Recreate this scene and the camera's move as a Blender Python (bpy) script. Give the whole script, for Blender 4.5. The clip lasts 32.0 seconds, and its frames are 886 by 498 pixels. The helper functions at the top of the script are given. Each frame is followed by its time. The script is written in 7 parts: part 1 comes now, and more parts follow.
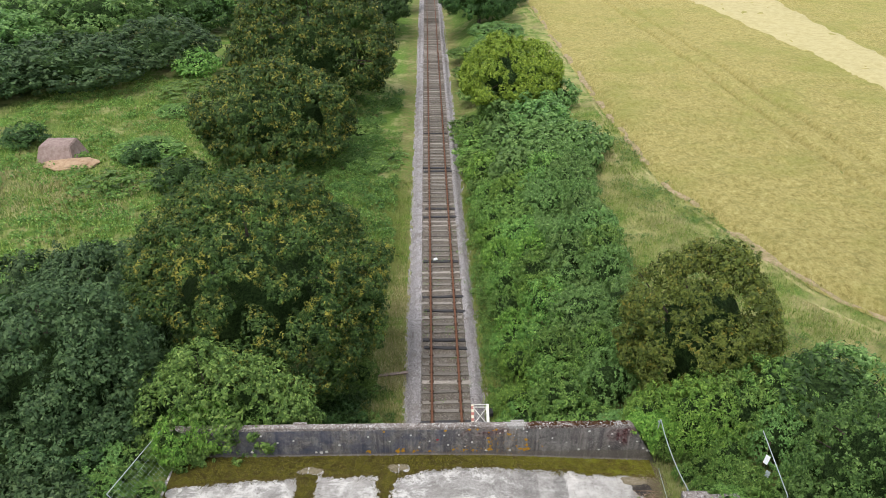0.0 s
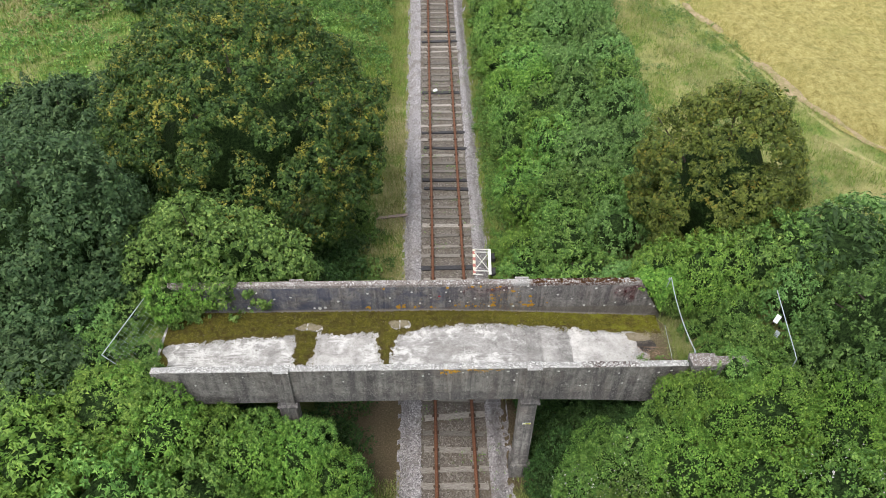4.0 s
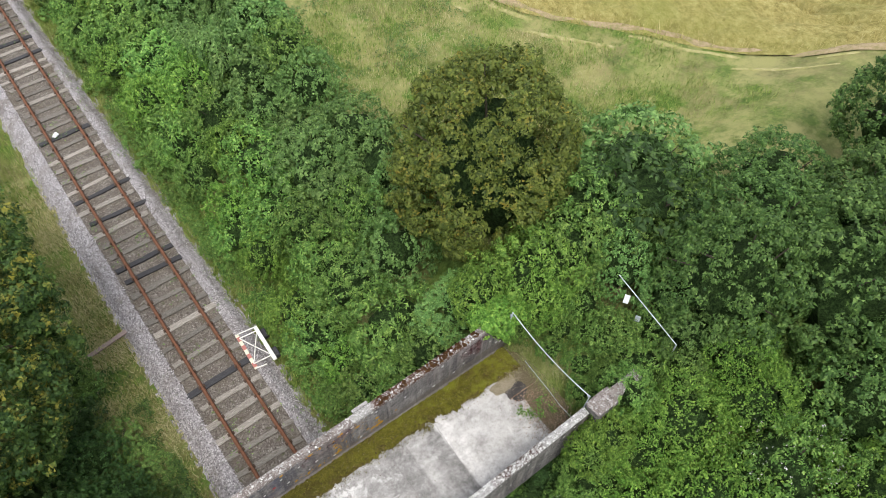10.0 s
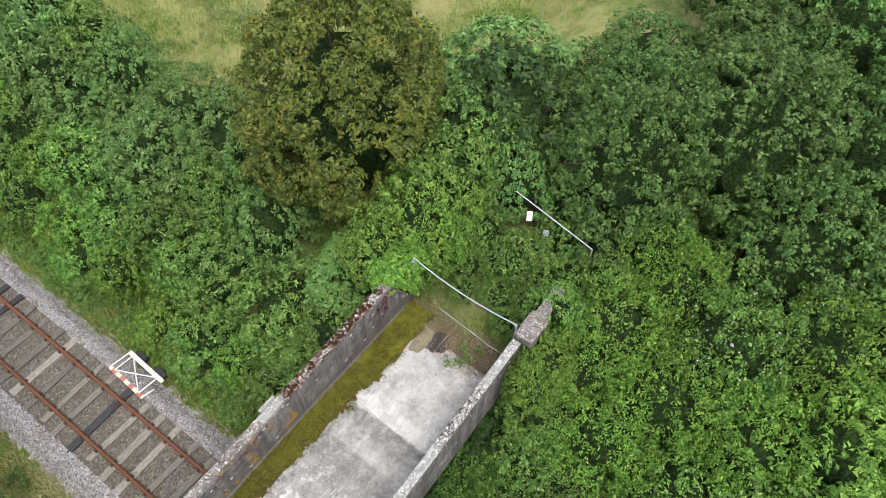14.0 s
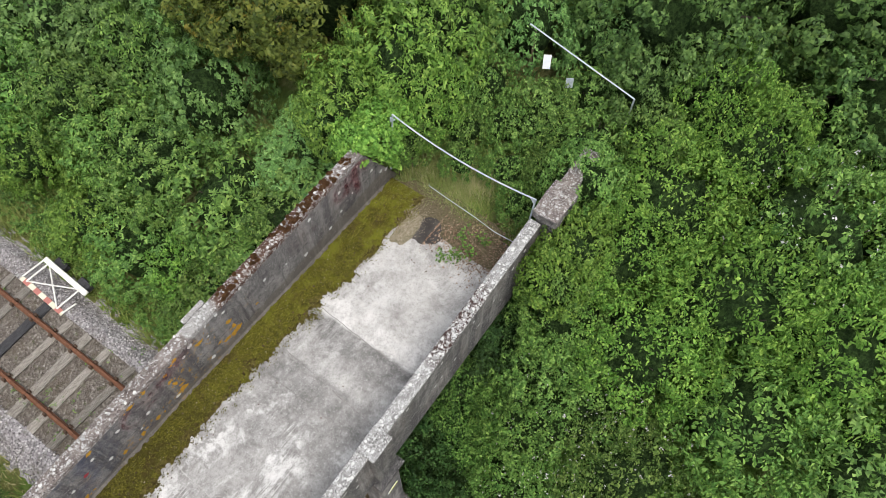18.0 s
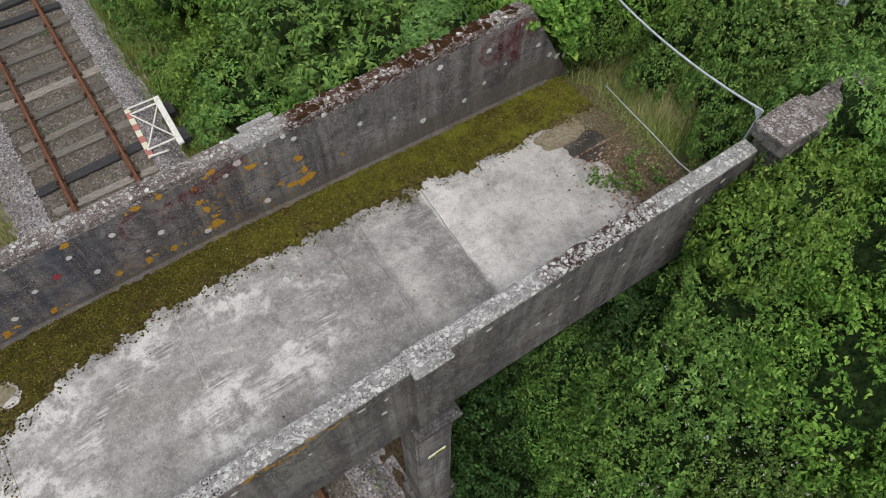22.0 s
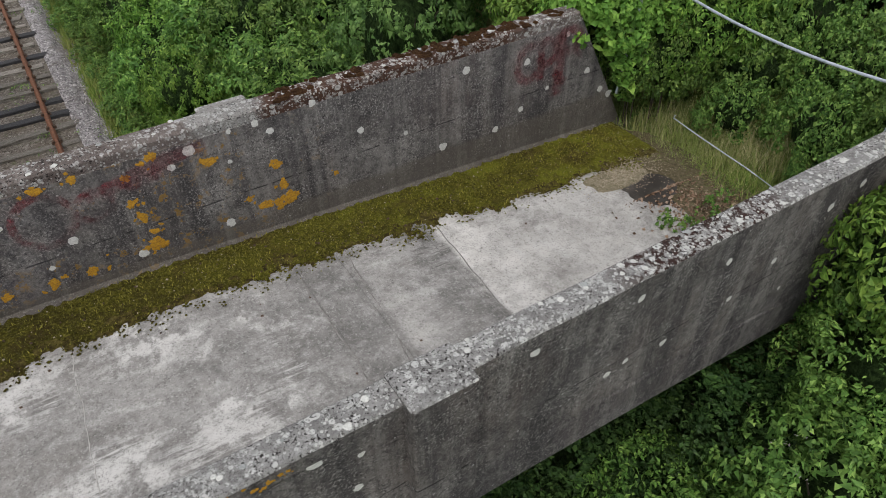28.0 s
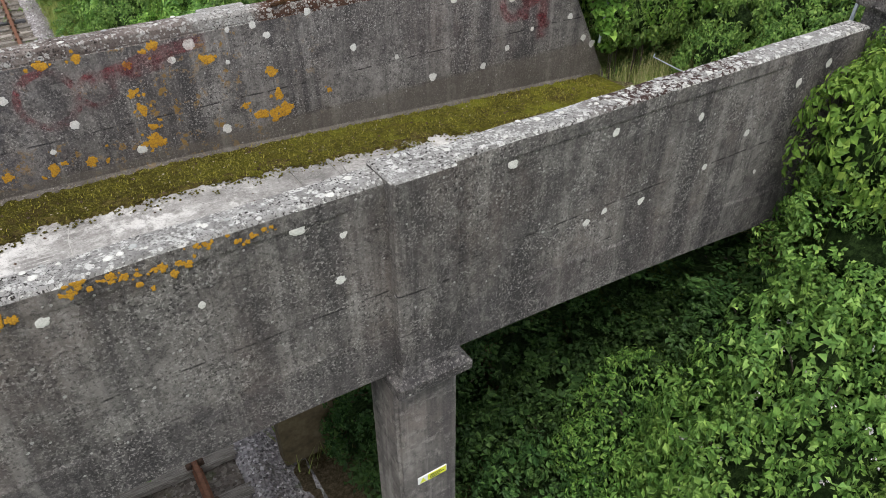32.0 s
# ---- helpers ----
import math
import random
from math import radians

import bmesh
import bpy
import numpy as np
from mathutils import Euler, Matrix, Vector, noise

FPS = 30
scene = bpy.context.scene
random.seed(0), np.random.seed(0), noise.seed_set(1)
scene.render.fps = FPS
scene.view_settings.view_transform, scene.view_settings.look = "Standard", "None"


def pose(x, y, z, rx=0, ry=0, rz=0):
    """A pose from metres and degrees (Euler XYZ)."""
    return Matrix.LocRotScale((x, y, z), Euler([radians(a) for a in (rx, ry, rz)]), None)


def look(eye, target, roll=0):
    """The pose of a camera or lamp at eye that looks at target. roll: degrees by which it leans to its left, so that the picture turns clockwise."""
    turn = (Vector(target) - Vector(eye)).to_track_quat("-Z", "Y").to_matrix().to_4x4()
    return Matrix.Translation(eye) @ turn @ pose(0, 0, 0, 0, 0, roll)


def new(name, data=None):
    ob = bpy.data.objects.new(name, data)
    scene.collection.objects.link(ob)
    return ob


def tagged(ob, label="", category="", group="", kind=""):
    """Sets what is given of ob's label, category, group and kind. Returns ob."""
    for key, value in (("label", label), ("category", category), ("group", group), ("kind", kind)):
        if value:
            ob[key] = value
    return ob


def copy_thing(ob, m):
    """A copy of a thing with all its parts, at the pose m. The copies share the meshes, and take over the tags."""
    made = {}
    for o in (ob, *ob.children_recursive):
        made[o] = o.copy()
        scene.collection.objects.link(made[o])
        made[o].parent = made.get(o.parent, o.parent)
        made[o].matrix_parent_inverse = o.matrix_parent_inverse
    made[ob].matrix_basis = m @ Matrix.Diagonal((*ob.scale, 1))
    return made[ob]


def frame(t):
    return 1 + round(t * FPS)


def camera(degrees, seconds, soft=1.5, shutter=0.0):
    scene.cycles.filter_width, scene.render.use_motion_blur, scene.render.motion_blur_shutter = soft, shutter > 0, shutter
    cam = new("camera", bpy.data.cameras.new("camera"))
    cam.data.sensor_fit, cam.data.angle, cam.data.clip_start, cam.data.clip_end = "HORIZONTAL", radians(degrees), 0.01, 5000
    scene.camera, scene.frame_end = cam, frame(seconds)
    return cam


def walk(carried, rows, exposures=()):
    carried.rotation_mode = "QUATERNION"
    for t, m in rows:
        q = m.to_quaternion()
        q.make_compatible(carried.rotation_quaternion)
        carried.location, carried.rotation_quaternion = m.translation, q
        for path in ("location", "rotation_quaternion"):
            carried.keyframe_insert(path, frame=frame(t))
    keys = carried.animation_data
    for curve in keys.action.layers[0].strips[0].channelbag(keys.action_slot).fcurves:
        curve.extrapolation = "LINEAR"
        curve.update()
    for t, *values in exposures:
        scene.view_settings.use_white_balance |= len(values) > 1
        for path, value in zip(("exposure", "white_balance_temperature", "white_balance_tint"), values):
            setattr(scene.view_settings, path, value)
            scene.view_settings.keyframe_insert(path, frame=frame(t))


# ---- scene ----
cam = camera(63.9, 32.0, 0.8)
PATH = [
    (0, (-0.92, -25.328, 24.818), (-0.877, -23.579, 23.849), 0.3),
    (0.5, (-0.957, -25.414, 24.84), (-0.914, -23.747, 23.736), 0.4),
    (1, (-1.002, -25.46, 24.88), (-0.957, -23.888, 23.644), 0.6),
    (1.5, (-1.067, -25.43, 24.961), (-1.02, -23.944, 23.623), 0.7),
    (2, (-1.076, -25.367, 24.98), (-1.03, -23.915, 23.606), 0.8),
    (2.5, (-1.103, -25.352, 24.926), (-1.055, -23.906, 23.546), 0.7),
    (4.5, (-0.995, -21.414, 24.723), (-0.951, -19.97, 23.34), 0.6),
    (5, (-0.936, -19.672, 24.69), (-0.892, -18.227, 23.307), 0.5),
    (5.5, (-0.699, -17.716, 24.671), (-0.665, -16.271, 23.289), -0.2),
    (6, (-0.541, -15.541, 24.669), (-0.512, -14.097, 23.286), -0.6),
    (6.5, (-0.471, -13.665, 24.652), (-0.443, -12.213, 23.277), -0.6),
    (7, (-0.633, -12.907, 24.755), (-0.589, -11.454, 23.381), -0.2),
    (7.5, (-0.492, -12.788, 24.864), (-0.284, -11.352, 23.488), -0.1),
    (8, (-0.591, -12.9, 25.04), (-0.229, -11.577, 23.585), 0.2),
    (8.5, (-0.723, -12.953, 25.055), (-0.257, -11.788, 23.497), 0.6),
    (9, (-0.784, -12.938, 24.954), (-0.225, -11.878, 23.353), 1.0),
    (9.5, (-0.922, -12.87, 24.929), (-0.264, -11.883, 23.319), 1.5),
    (10, (-0.971, -12.765, 24.894), (-0.229, -11.85, 23.278), 1.7),
    (10.5, (-0.856, -12.746, 24.789), (-0.053, -11.898, 23.165), 1.3),
    (11, (-0.954, -12.992, 24.39), (-0.086, -12.19, 22.777), 1.1),
    (11.5, (-0.922, -12.791, 24.219), (-0.009, -12.072, 22.591), 1.2),
    (12, (-0.868, -12.743, 24.023), (0.063, -12.063, 22.389), 1.0),
    (12.5, (-0.913, -12.672, 23.958), (0.023, -12.001, 22.323), 1.1),
    (13, (-0.833, -12.707, 23.401), (0.098, -12.032, 21.765), 0.9),
    (13.5, (-0.807, -12.615, 22.726), (0.121, -11.95, 21.084), 1.0),
    (15.5, (0.686, -11.509, 21.766), (1.615, -10.857, 20.119), 0.7),
    (16, (0.727, -11.533, 20.991), (1.642, -10.9, 19.329), 0.7),
    (16.5, (0.603, -11.635, 20.138), (1.464, -11.045, 18.432), 1.0),
    (17, (0.587, -11.598, 19.276), (1.393, -11.052, 17.529), 1.1),
    (17.5, (0.713, -11.498, 18.432), (1.504, -10.962, 16.675), 1.0),
    (18, (0.771, -11.431, 17.596), (1.567, -10.895, 15.841), 1.1),
    (18.5, (0.829, -11.436, 16.764), (1.571, -10.838, 15.006), 1.0),
    (19, (0.766, -11.508, 15.937), (1.488, -10.882, 14.18), 1.0),
    (19.5, (0.709, -11.563, 15.157), (1.419, -10.923, 13.4), 0.9),
    (20, (0.724, -11.606, 14.505), (1.399, -10.935, 12.746), 0.6),
    (20.5, (0.743, -11.62, 14.027), (1.384, -10.917, 12.267), 0.4),
    (21, (0.787, -11.615, 13.702), (1.404, -10.868, 11.952), 0.3),
    (21.5, (0.829, -11.632, 13.454), (1.44, -10.822, 11.73), 0.1),
    (22, (0.854, -11.63, 13.174), (1.453, -10.766, 11.473), 0.1),
    (22.5, (0.874, -11.61, 12.869), (1.465, -10.7, 11.189), 0.1),
    (23, (0.872, -11.597, 12.841), (1.472, -10.647, 11.186), 0.1),
    (23.5, (0.865, -11.606, 12.486), (1.479, -10.629, 10.853), 0.0),
    (24, (0.88, -11.619, 11.836), (1.508, -10.618, 10.222), -0.1),
    (24.5, (0.887, -11.588, 11.17), (1.534, -10.558, 9.582), -0.1),
    (25, (0.941, -11.523, 10.716), (1.608, -10.45, 9.166), -0.5),
    (25.5, (0.965, -11.445, 10.721), (1.684, -10.292, 9.253), -0.4),
    (27.5, (1.02, -11.465, 9.83), (1.798, -10.208, 8.483), -0.6),
    (28, (1.017, -11.47, 9.824), (1.798, -10.213, 8.477), -0.5),
    (28.5, (0.864, -11.729, 9.841), (1.645, -10.472, 8.496), -0.5),
    (29, (0.557, -12.253, 9.845), (1.334, -10.993, 8.5), -0.6),
    (29.5, (0.402, -12.522, 9.877), (1.18, -11.262, 8.532), -0.7),
    (30, (0.405, -12.578, 9.871), (1.196, -11.298, 8.554), -0.6),
    (30.5, (0.403, -12.633, 9.851), (1.235, -11.293, 8.622), -0.5),
    (31, (0.395, -12.689, 9.649), (1.243, -11.323, 8.459), -0.6),
    (31.5, (0.43, -12.671, 9.084), (1.279, -11.303, 7.897), -0.5),
    (32, (0.42, -12.66, 8.536), (1.27, -11.292, 7.35), -0.5),
]
EXPOSURES = [(0, 0.62), (1.2, 0.78), (5, 0.82), (8, 0.74), (10, 0.82), (13, 0.9), (17, 0.9), (18.5, 0.68), (20, 0.4), (22, 0.24), (24, 0.16), (28, 0.12), (29, 0.2), (30, 0.4), (31, 0.47), (32, 0.7)]
walk(cam, [(t, look(e, g, r)) for t, e, g, r in PATH], EXPOSURES)

# ---- light ----
SUN_EL, SUN_AZ = 64.0, 215.0
world = bpy.data.worlds.new("sky")
scene.world = world
world.use_nodes = True
wn = world.node_tree.nodes
sky = wn.new("ShaderNodeTexSky")
sky.sky_type = "NISHITA"
sky.sun_disc = False
sky.sun_elevation, sky.sun_rotation = radians(SUN_EL), radians(SUN_AZ)
sky.air_density, sky.dust_density, sky.ozone_density = 1.0, 4.0, 1.0
hazy = wn.new("ShaderNodeMix")
hazy.data_type = "RGBA"
hazy.inputs[0].default_value = 0.65
hazy.inputs[7].default_value = (6.6, 6.7, 6.9, 1)
world.node_tree.links.new(sky.outputs[0], hazy.inputs[6])
wn["Background"].inputs[1].default_value = 0.15
world.node_tree.links.new(hazy.outputs[2], wn["Background"].inputs[0])
sun = new("sun", bpy.data.lights.new("sun", "SUN"))
sun.data.energy, sun.data.angle, sun.data.color = 1.3, radians(24), (1.0, 0.96, 0.9)
az, el = radians(SUN_AZ), radians(SUN_EL)
sun.matrix_basis = look((60 * math.sin(az) * math.cos(el), 60 * math.cos(az) * math.cos(el), 60 * math.sin(el)), (0, 0, 0))

# ---- materials ----
class Mat:
    """Small wrapper to write node materials in few lines."""

    def __init__(self, name, rough=0.8, spec=0.3, metal=0.0):
        self.m = bpy.data.materials.new(name)
        self.m.use_nodes = True
        self.t = self.m.node_tree
        self.p = self.t.nodes["Principled BSDF"]
        self.p.inputs["Roughness"].default_value = rough
        self.p.inputs["Specular IOR Level"].default_value = spec
        self.p.inputs["Metallic"].default_value = metal
        self.tc = self.t.nodes.new("ShaderNodeTexCoord")

    def link(self, a, b):
        self.t.links.new(a, b)

    def coords(self, scale=(1, 1, 1), turn=0.0):
        n = self.t.nodes.new("ShaderNodeMapping")
        n.inputs["Scale"].default_value = scale
        n.inputs["Rotation"].default_value = (0, 0, turn)
        self.link(self.tc.outputs["Object"], n.inputs[0])
        return n.outputs[0]

    def noise(self, scale, detail=4.0, rough=0.6, vec=None, dist=0.0):
        n = self.t.nodes.new("ShaderNodeTexNoise")
        n.inputs["Scale"].default_value, n.inputs["Detail"].default_value = scale, detail
        n.inputs["Roughness"].default_value, n.inputs["Distortion"].default_value = rough, dist
        self.link(vec if vec else self.tc.outputs["Object"], n.inputs["Vector"])
        return n.outputs[0]

    def cells(self, scale, feature="F1", vec=None, out="Distance"):
        n = self.t.nodes.new("ShaderNodeTexVoronoi")
        n.feature = feature
        n.inputs["Scale"].default_value = scale
        self.link(vec if vec else self.tc.outputs["Object"], n.inputs["Vector"])
        return n.outputs[out]

    def spots(self, scale, size, chance, vec=None):
        """Round uneven spots, in a share of the cells."""
        n = self.t.nodes.new("ShaderNodeTexVoronoi")
        n.inputs["Scale"].default_value = scale
        self.link(vec if vec else self.tc.outputs["Object"], n.inputs["Vector"])
        c = self.t.nodes.new("ShaderNodeSeparateColor")
        self.link(n.outputs["Color"], c.inputs[0])
        edge = self.math("ADD", n.outputs["Distance"], self.math("MULTIPLY", self.noise(scale * 3, 3.0), size * 0.7))
        lim = self.math("ADD", self.math("MULTIPLY", c.outputs[1], size * 0.8), size * 0.75)
        return self.math("MULTIPLY", self.math("LESS_THAN", edge, lim), self.math("LESS_THAN", c.outputs[0], chance))

    def axis(self, which):
        n = self.t.nodes.new("ShaderNodeSeparateXYZ")
        self.link(self.tc.outputs["Object"], n.inputs[0])
        return n.outputs[which]

    def up(self):
        g = self.t.nodes.new("ShaderNodeNewGeometry")
        n = self.t.nodes.new("ShaderNodeSeparateXYZ")
        self.link(g.outputs["Normal"], n.inputs[0])
        return n.outputs[2]

    def island(self):
        return self.t.nodes.new("ShaderNodeNewGeometry").outputs["Random Per Island"]

    def each(self):
        return self.t.nodes.new("ShaderNodeObjectInfo").outputs["Random"]

    def step(self, fac, lo, hi):
        n = self.t.nodes.new("ShaderNodeMapRange")
        n.inputs[1].default_value, n.inputs[2].default_value = lo, hi
        self.link(fac, n.inputs[0])
        return n.outputs[0]

    def math(self, op, a, b):
        n = self.t.nodes.new("ShaderNodeMath")
        n.operation = op
        for i, v in enumerate((a, b)):
            if isinstance(v, (int, float)):
                n.inputs[i].default_value = v
            else:
                self.link(v, n.inputs[i])
        return n.outputs[0]

    def ramp(self, fac, *stops):
        n = self.t.nodes.new("ShaderNodeValToRGB")
        e = n.color_ramp.elements
        while len(e) < len(stops):
            e.new(0.5)
        for el_, (at, col) in zip(e, stops):
            el_.position, el_.color = at, (*col, 1)
        self.link(fac, n.inputs[0])
        return n.outputs[0]

    def mix(self, fac, a, b, mode="MIX"):
        n = self.t.nodes.new("ShaderNodeMix")
        n.data_type, n.blend_type = "RGBA", mode
        for i, v in ((0, fac), (6, a), (7, b)):
            if isinstance(v, tuple):
                n.inputs[i].default_value = (*v, 1)
            elif isinstance(v, (int, float)):
                n.inputs[i].default_value = v
            else:
                self.link(v, n.inputs[i])
        return n.outputs[2]

    def done(self, col, bump=None, strength=0.5, dist=0.02, rough=None):
        if isinstance(col, tuple):
            self.p.inputs["Base Color"].default_value = (*col, 1)
        else:
            self.link(col, self.p.inputs["Base Color"])
        if bump is not None:
            n = self.t.nodes.new("ShaderNodeBump")
            n.inputs["Strength"].default_value, n.inputs["Distance"].default_value = strength, dist
            self.link(bump, n.inputs["Height"])
            self.link(n.outputs[0], self.p.inputs["Normal"])
        if rough is not None:
            self.link(rough, self.p.inputs["Roughness"])
        return self.m


def m_between(a, b):
    return tuple((p + q) / 2 for p, q in zip(a, b))


def leaf_mat(name, dark, mid, light, tip=None, tip_scale=0.9, tip_lo=0.58, through_light=0.28):
    m = Mat(name, 0.55, 0.22)
    col = m.ramp(m.island(), (0.0, dark), (0.44, mid), (0.77, mid), (1.0, light))
    big = m.noise(0.8, 2.0)
    col = m.mix(m.step(big, 0.4, 0.7), col, m.mix(0.2, col, light), "MIX")
    spray = m.noise(4.5, 3.0)
    col = m.mix(m.math("MULTIPLY", m.step(spray, 0.5, 0.66), 0.45), col, light)
    col = m.mix(m.math("MULTIPLY", m.step(spray, 0.5, 0.36), 0.5), col, dark)
    if tip:
        col = m.mix(m.math("MULTIPLY", m.step(m.noise(tip_scale, 3.0), tip_lo, tip_lo + 0.12), m.step(m.island(), 0.35, 0.6)), col, tip)
    hsv = m.t.nodes.new("ShaderNodeHueSaturation")
    m.link(m.math("ADD", m.math("MULTIPLY", m.each(), 0.02), 0.492), hsv.inputs["Hue"])
    m.link(m.math("ADD", m.math("MULTIPLY", m.each(), 0.4), 0.85), hsv.inputs["Value"])
    m.link(col, hsv.inputs["Color"])
    m.done(hsv.outputs[0])
    tr = m.t.nodes.new("ShaderNodeBsdfTranslucent")
    m.link(hsv.outputs[0], tr.inputs[0])
    mx = m.t.nodes.new("ShaderNodeMixShader")
    mx.inputs[0].default_value = through_light
    m.link(m.p.outputs[0], mx.inputs[1])
    m.link(tr.outputs[0], mx.inputs[2])
    m.link(mx.outputs[0], m.t.nodes["Material Output"].inputs[0])
    return m.m


LEAF = {
    "oak": leaf_mat("oak_leaf", (0.014, 0.034, 0.009), (0.044, 0.086, 0.021), (0.115, 0.175, 0.038), (0.27, 0.245, 0.045), 1.3, 0.505),
    "olive": leaf_mat("autumn_tinged_leaf", (0.034, 0.062, 0.015), (0.12, 0.172, 0.032), (0.235, 0.28, 0.055), (0.29, 0.25, 0.04), 1.5, 0.56),
    "hawthorn": leaf_mat("hawthorn_leaf", (0.052, 0.106, 0.034), (0.12, 0.23, 0.058), (0.26, 0.4, 0.125)),
    "bramble": leaf_mat("bramble_leaf", (0.034, 0.075, 0.018), (0.108, 0.21, 0.044), (0.29, 0.42, 0.105)),
    "elder": leaf_mat("elder_leaf", (0.038, 0.09, 0.02), (0.12, 0.245, 0.05), (0.31, 0.47, 0.11)),
    "lime": leaf_mat("fresh_leaf", (0.046, 0.106, 0.016), (0.13, 0.258, 0.042), (0.31, 0.46, 0.09)),
    # deep green trees; also shade painted into bushes under the span and oak
    "dark": leaf_mat("dark_shade_toned_leaf", (0.016, 0.04, 0.012), (0.042, 0.092, 0.025), (0.11, 0.2, 0.052)),
    "hedge": leaf_mat("hedge_leaf", (0.024, 0.056, 0.015), (0.072, 0.148, 0.036), (0.19, 0.31, 0.08)),
    "gold": leaf_mat("yellow_green_leaf", (0.07, 0.13, 0.015), (0.2, 0.31, 0.035), (0.38, 0.5, 0.07)),
    "grey": leaf_mat("willow_leaf", (0.018, 0.042, 0.016), (0.05, 0.098, 0.036), (0.14, 0.215, 0.085)),
}


def wall_material(name, tone, far=False, smooth=False):
    """Old board-marked concrete: pour bands and seams, soft rain streaks, exposed grit, pits."""
    m = Mat(name, 0.93, 0.15)
    k = lambda r, g_, b_: (r * tone, g_ * tone, b_ * tone)
    amount = lambda f, v: m.math("MULTIPLY", f, v)
    col = m.ramp(m.noise(1.5, 9.0, 0.7), (0.36, k(0.07, 0.066, 0.064)), (0.5, k(0.125, 0.117, 0.112)), (0.64, k(0.2, 0.19, 0.178)))
    col = m.mix(amount(m.step(m.noise(0.7, 5.0, 0.6), 0.48, 0.64), 0.5), col, k(0.165, 0.135, 0.122))
    col = m.mix(amount(m.step(m.noise(1.1, 7.0, 0.66), 0.5, 0.62), 0.6), col, k(0.235, 0.226, 0.212))
    z = m.math("ADD", m.axis(2), m.math("MULTIPLY", m.noise(1.6, 6.0, 0.65), 0.16))
    low = m.math("MULTIPLY", m.step(z, 5.02, 4.92), m.step(z, 3.9, 4.3))
    if not smooth:
        col = m.mix(amount(low, 0.45), col, k(0.06, 0.057, 0.063))
        pale = m.math("MULTIPLY", m.step(z, 5.0, 5.1), m.step(z, 5.62, 5.5))
        col = m.mix(amount(m.math("MULTIPLY", pale, m.step(m.noise(2.3, 7.0, 0.7), 0.46, 0.6)), 0.4), col, k(0.25, 0.242, 0.228))
    broad = m.noise(1.0, 6.0, 0.62, m.coords((2.6, 2.6, 0.16)))
    col = m.mix(amount(m.step(broad, 0.46, 0.6), 0.8), col, k(0.045, 0.043, 0.045))
    narrow = m.noise(1.0, 6.0, 0.66, m.coords((9.0, 9.0, 0.35)))
    col = m.mix(amount(m.step(narrow, 0.5, 0.68), 0.55), col, k(0.05, 0.047, 0.049))
    wash = m.noise(1.0, 6.0, 0.7, m.coords((5.0, 5.0, 0.25)))
    col = m.mix(amount(m.step(wash, 0.53, 0.68), 0.5), col, k(0.3, 0.288, 0.27))
    # grit laid bare in drifts
    drift = amount(m.step(m.noise(2.2, 6.0, 0.68), 0.44, 0.62), 0.15 if smooth else 1.0)
    col = m.mix(amount(m.step(m.noise(7.0, 9.0, 0.8), 0.5, 0.6), 0.6), col, k(0.042, 0.04, 0.041))
    col = m.mix(amount(m.step(m.noise(9.0, 9.0, 0.8), 0.53, 0.63), 0.45), col, k(0.27, 0.258, 0.243))
    col = m.mix(amount(m.step(m.noise(52.0, 4.0, 0.7), 0.53, 0.61), m.math("ADD", amount(drift, 0.5), 0.04 if smooth else 0.24)), col, k(0.4, 0.385, 0.365))
    pit = m.step(m.noise(44.0, 4.0, 0.7), 0.56, 0.62)
    col = m.mix(amount(pit, m.math("ADD", amount(drift, 0.4), 0.06 if smooth else 0.4)), col, k(0.022, 0.021, 0.022))
    # seams between the pours
    for level, deep, part_of in ((5.305, 0.85, 0.46), (4.93, 0.6, 0.5), (5.86, 0.5, 0.5)):
        off = m.math("ABSOLUTE", m.math("ADD", m.axis(2), m.math("SUBTRACT", m.math("MULTIPLY", m.noise(2.0, 4.0), 0.05), level + 0.025)), 0)
        here = m.math("MULTIPLY", m.step(m.noise(1.3 + level, 4.0), part_of, part_of + 0.12), deep)
        col = m.mix(m.math("MULTIPLY", m.step(off, 0.012, 0.003), here), col, k(0.02, 0.019, 0.02))
    if far:
        blue = m.math("MULTIPLY", m.step(m.axis(0), 0.7, -0.4), m.step(m.noise(1.3, 5.0, 0.7), 0.42, 0.58))
        col = m.mix(amount(blue, 0.6), col, (0.055, 0.067, 0.11))
        spot = m.math("MULTIPLY", m.step(m.noise(9.0, 7.0, 0.7), 0.57, 0.61), m.step(m.noise(1.4, 4.0), 0.47, 0.58))
        near_joint = m.step(m.math("ABSOLUTE", m.math("SUBTRACT", m.axis(0), 0.9), 0), 2.6, 1.6)
        col = m.mix(m.math("MULTIPLY", m.math("MULTIPLY", spot, near_joint), 0.8), col, (0.3, 0.17, 0.028))
        foot = m.math("MULTIPLY", m.step(m.math("ADD", m.axis(2), m.math("MULTIPLY", m.noise(3.0, 5.0), 0.12)), 5.02, 4.95), 0.55)
        col = m.mix(foot, col, (0.16, 0.14, 0.115))
    if not smooth:
        col = m.mix(amount(m.spots(24.0, 0.3, 0.035), 0.85), col, (0.42, 0.42, 0.4))
        col = m.mix(amount(m.math("MULTIPLY", m.spots(44.0, 0.36, 0.2), m.step(m.noise(1.9, 3.0), 0.58, 0.68)), 0.75), col, (0.43, 0.43, 0.41))
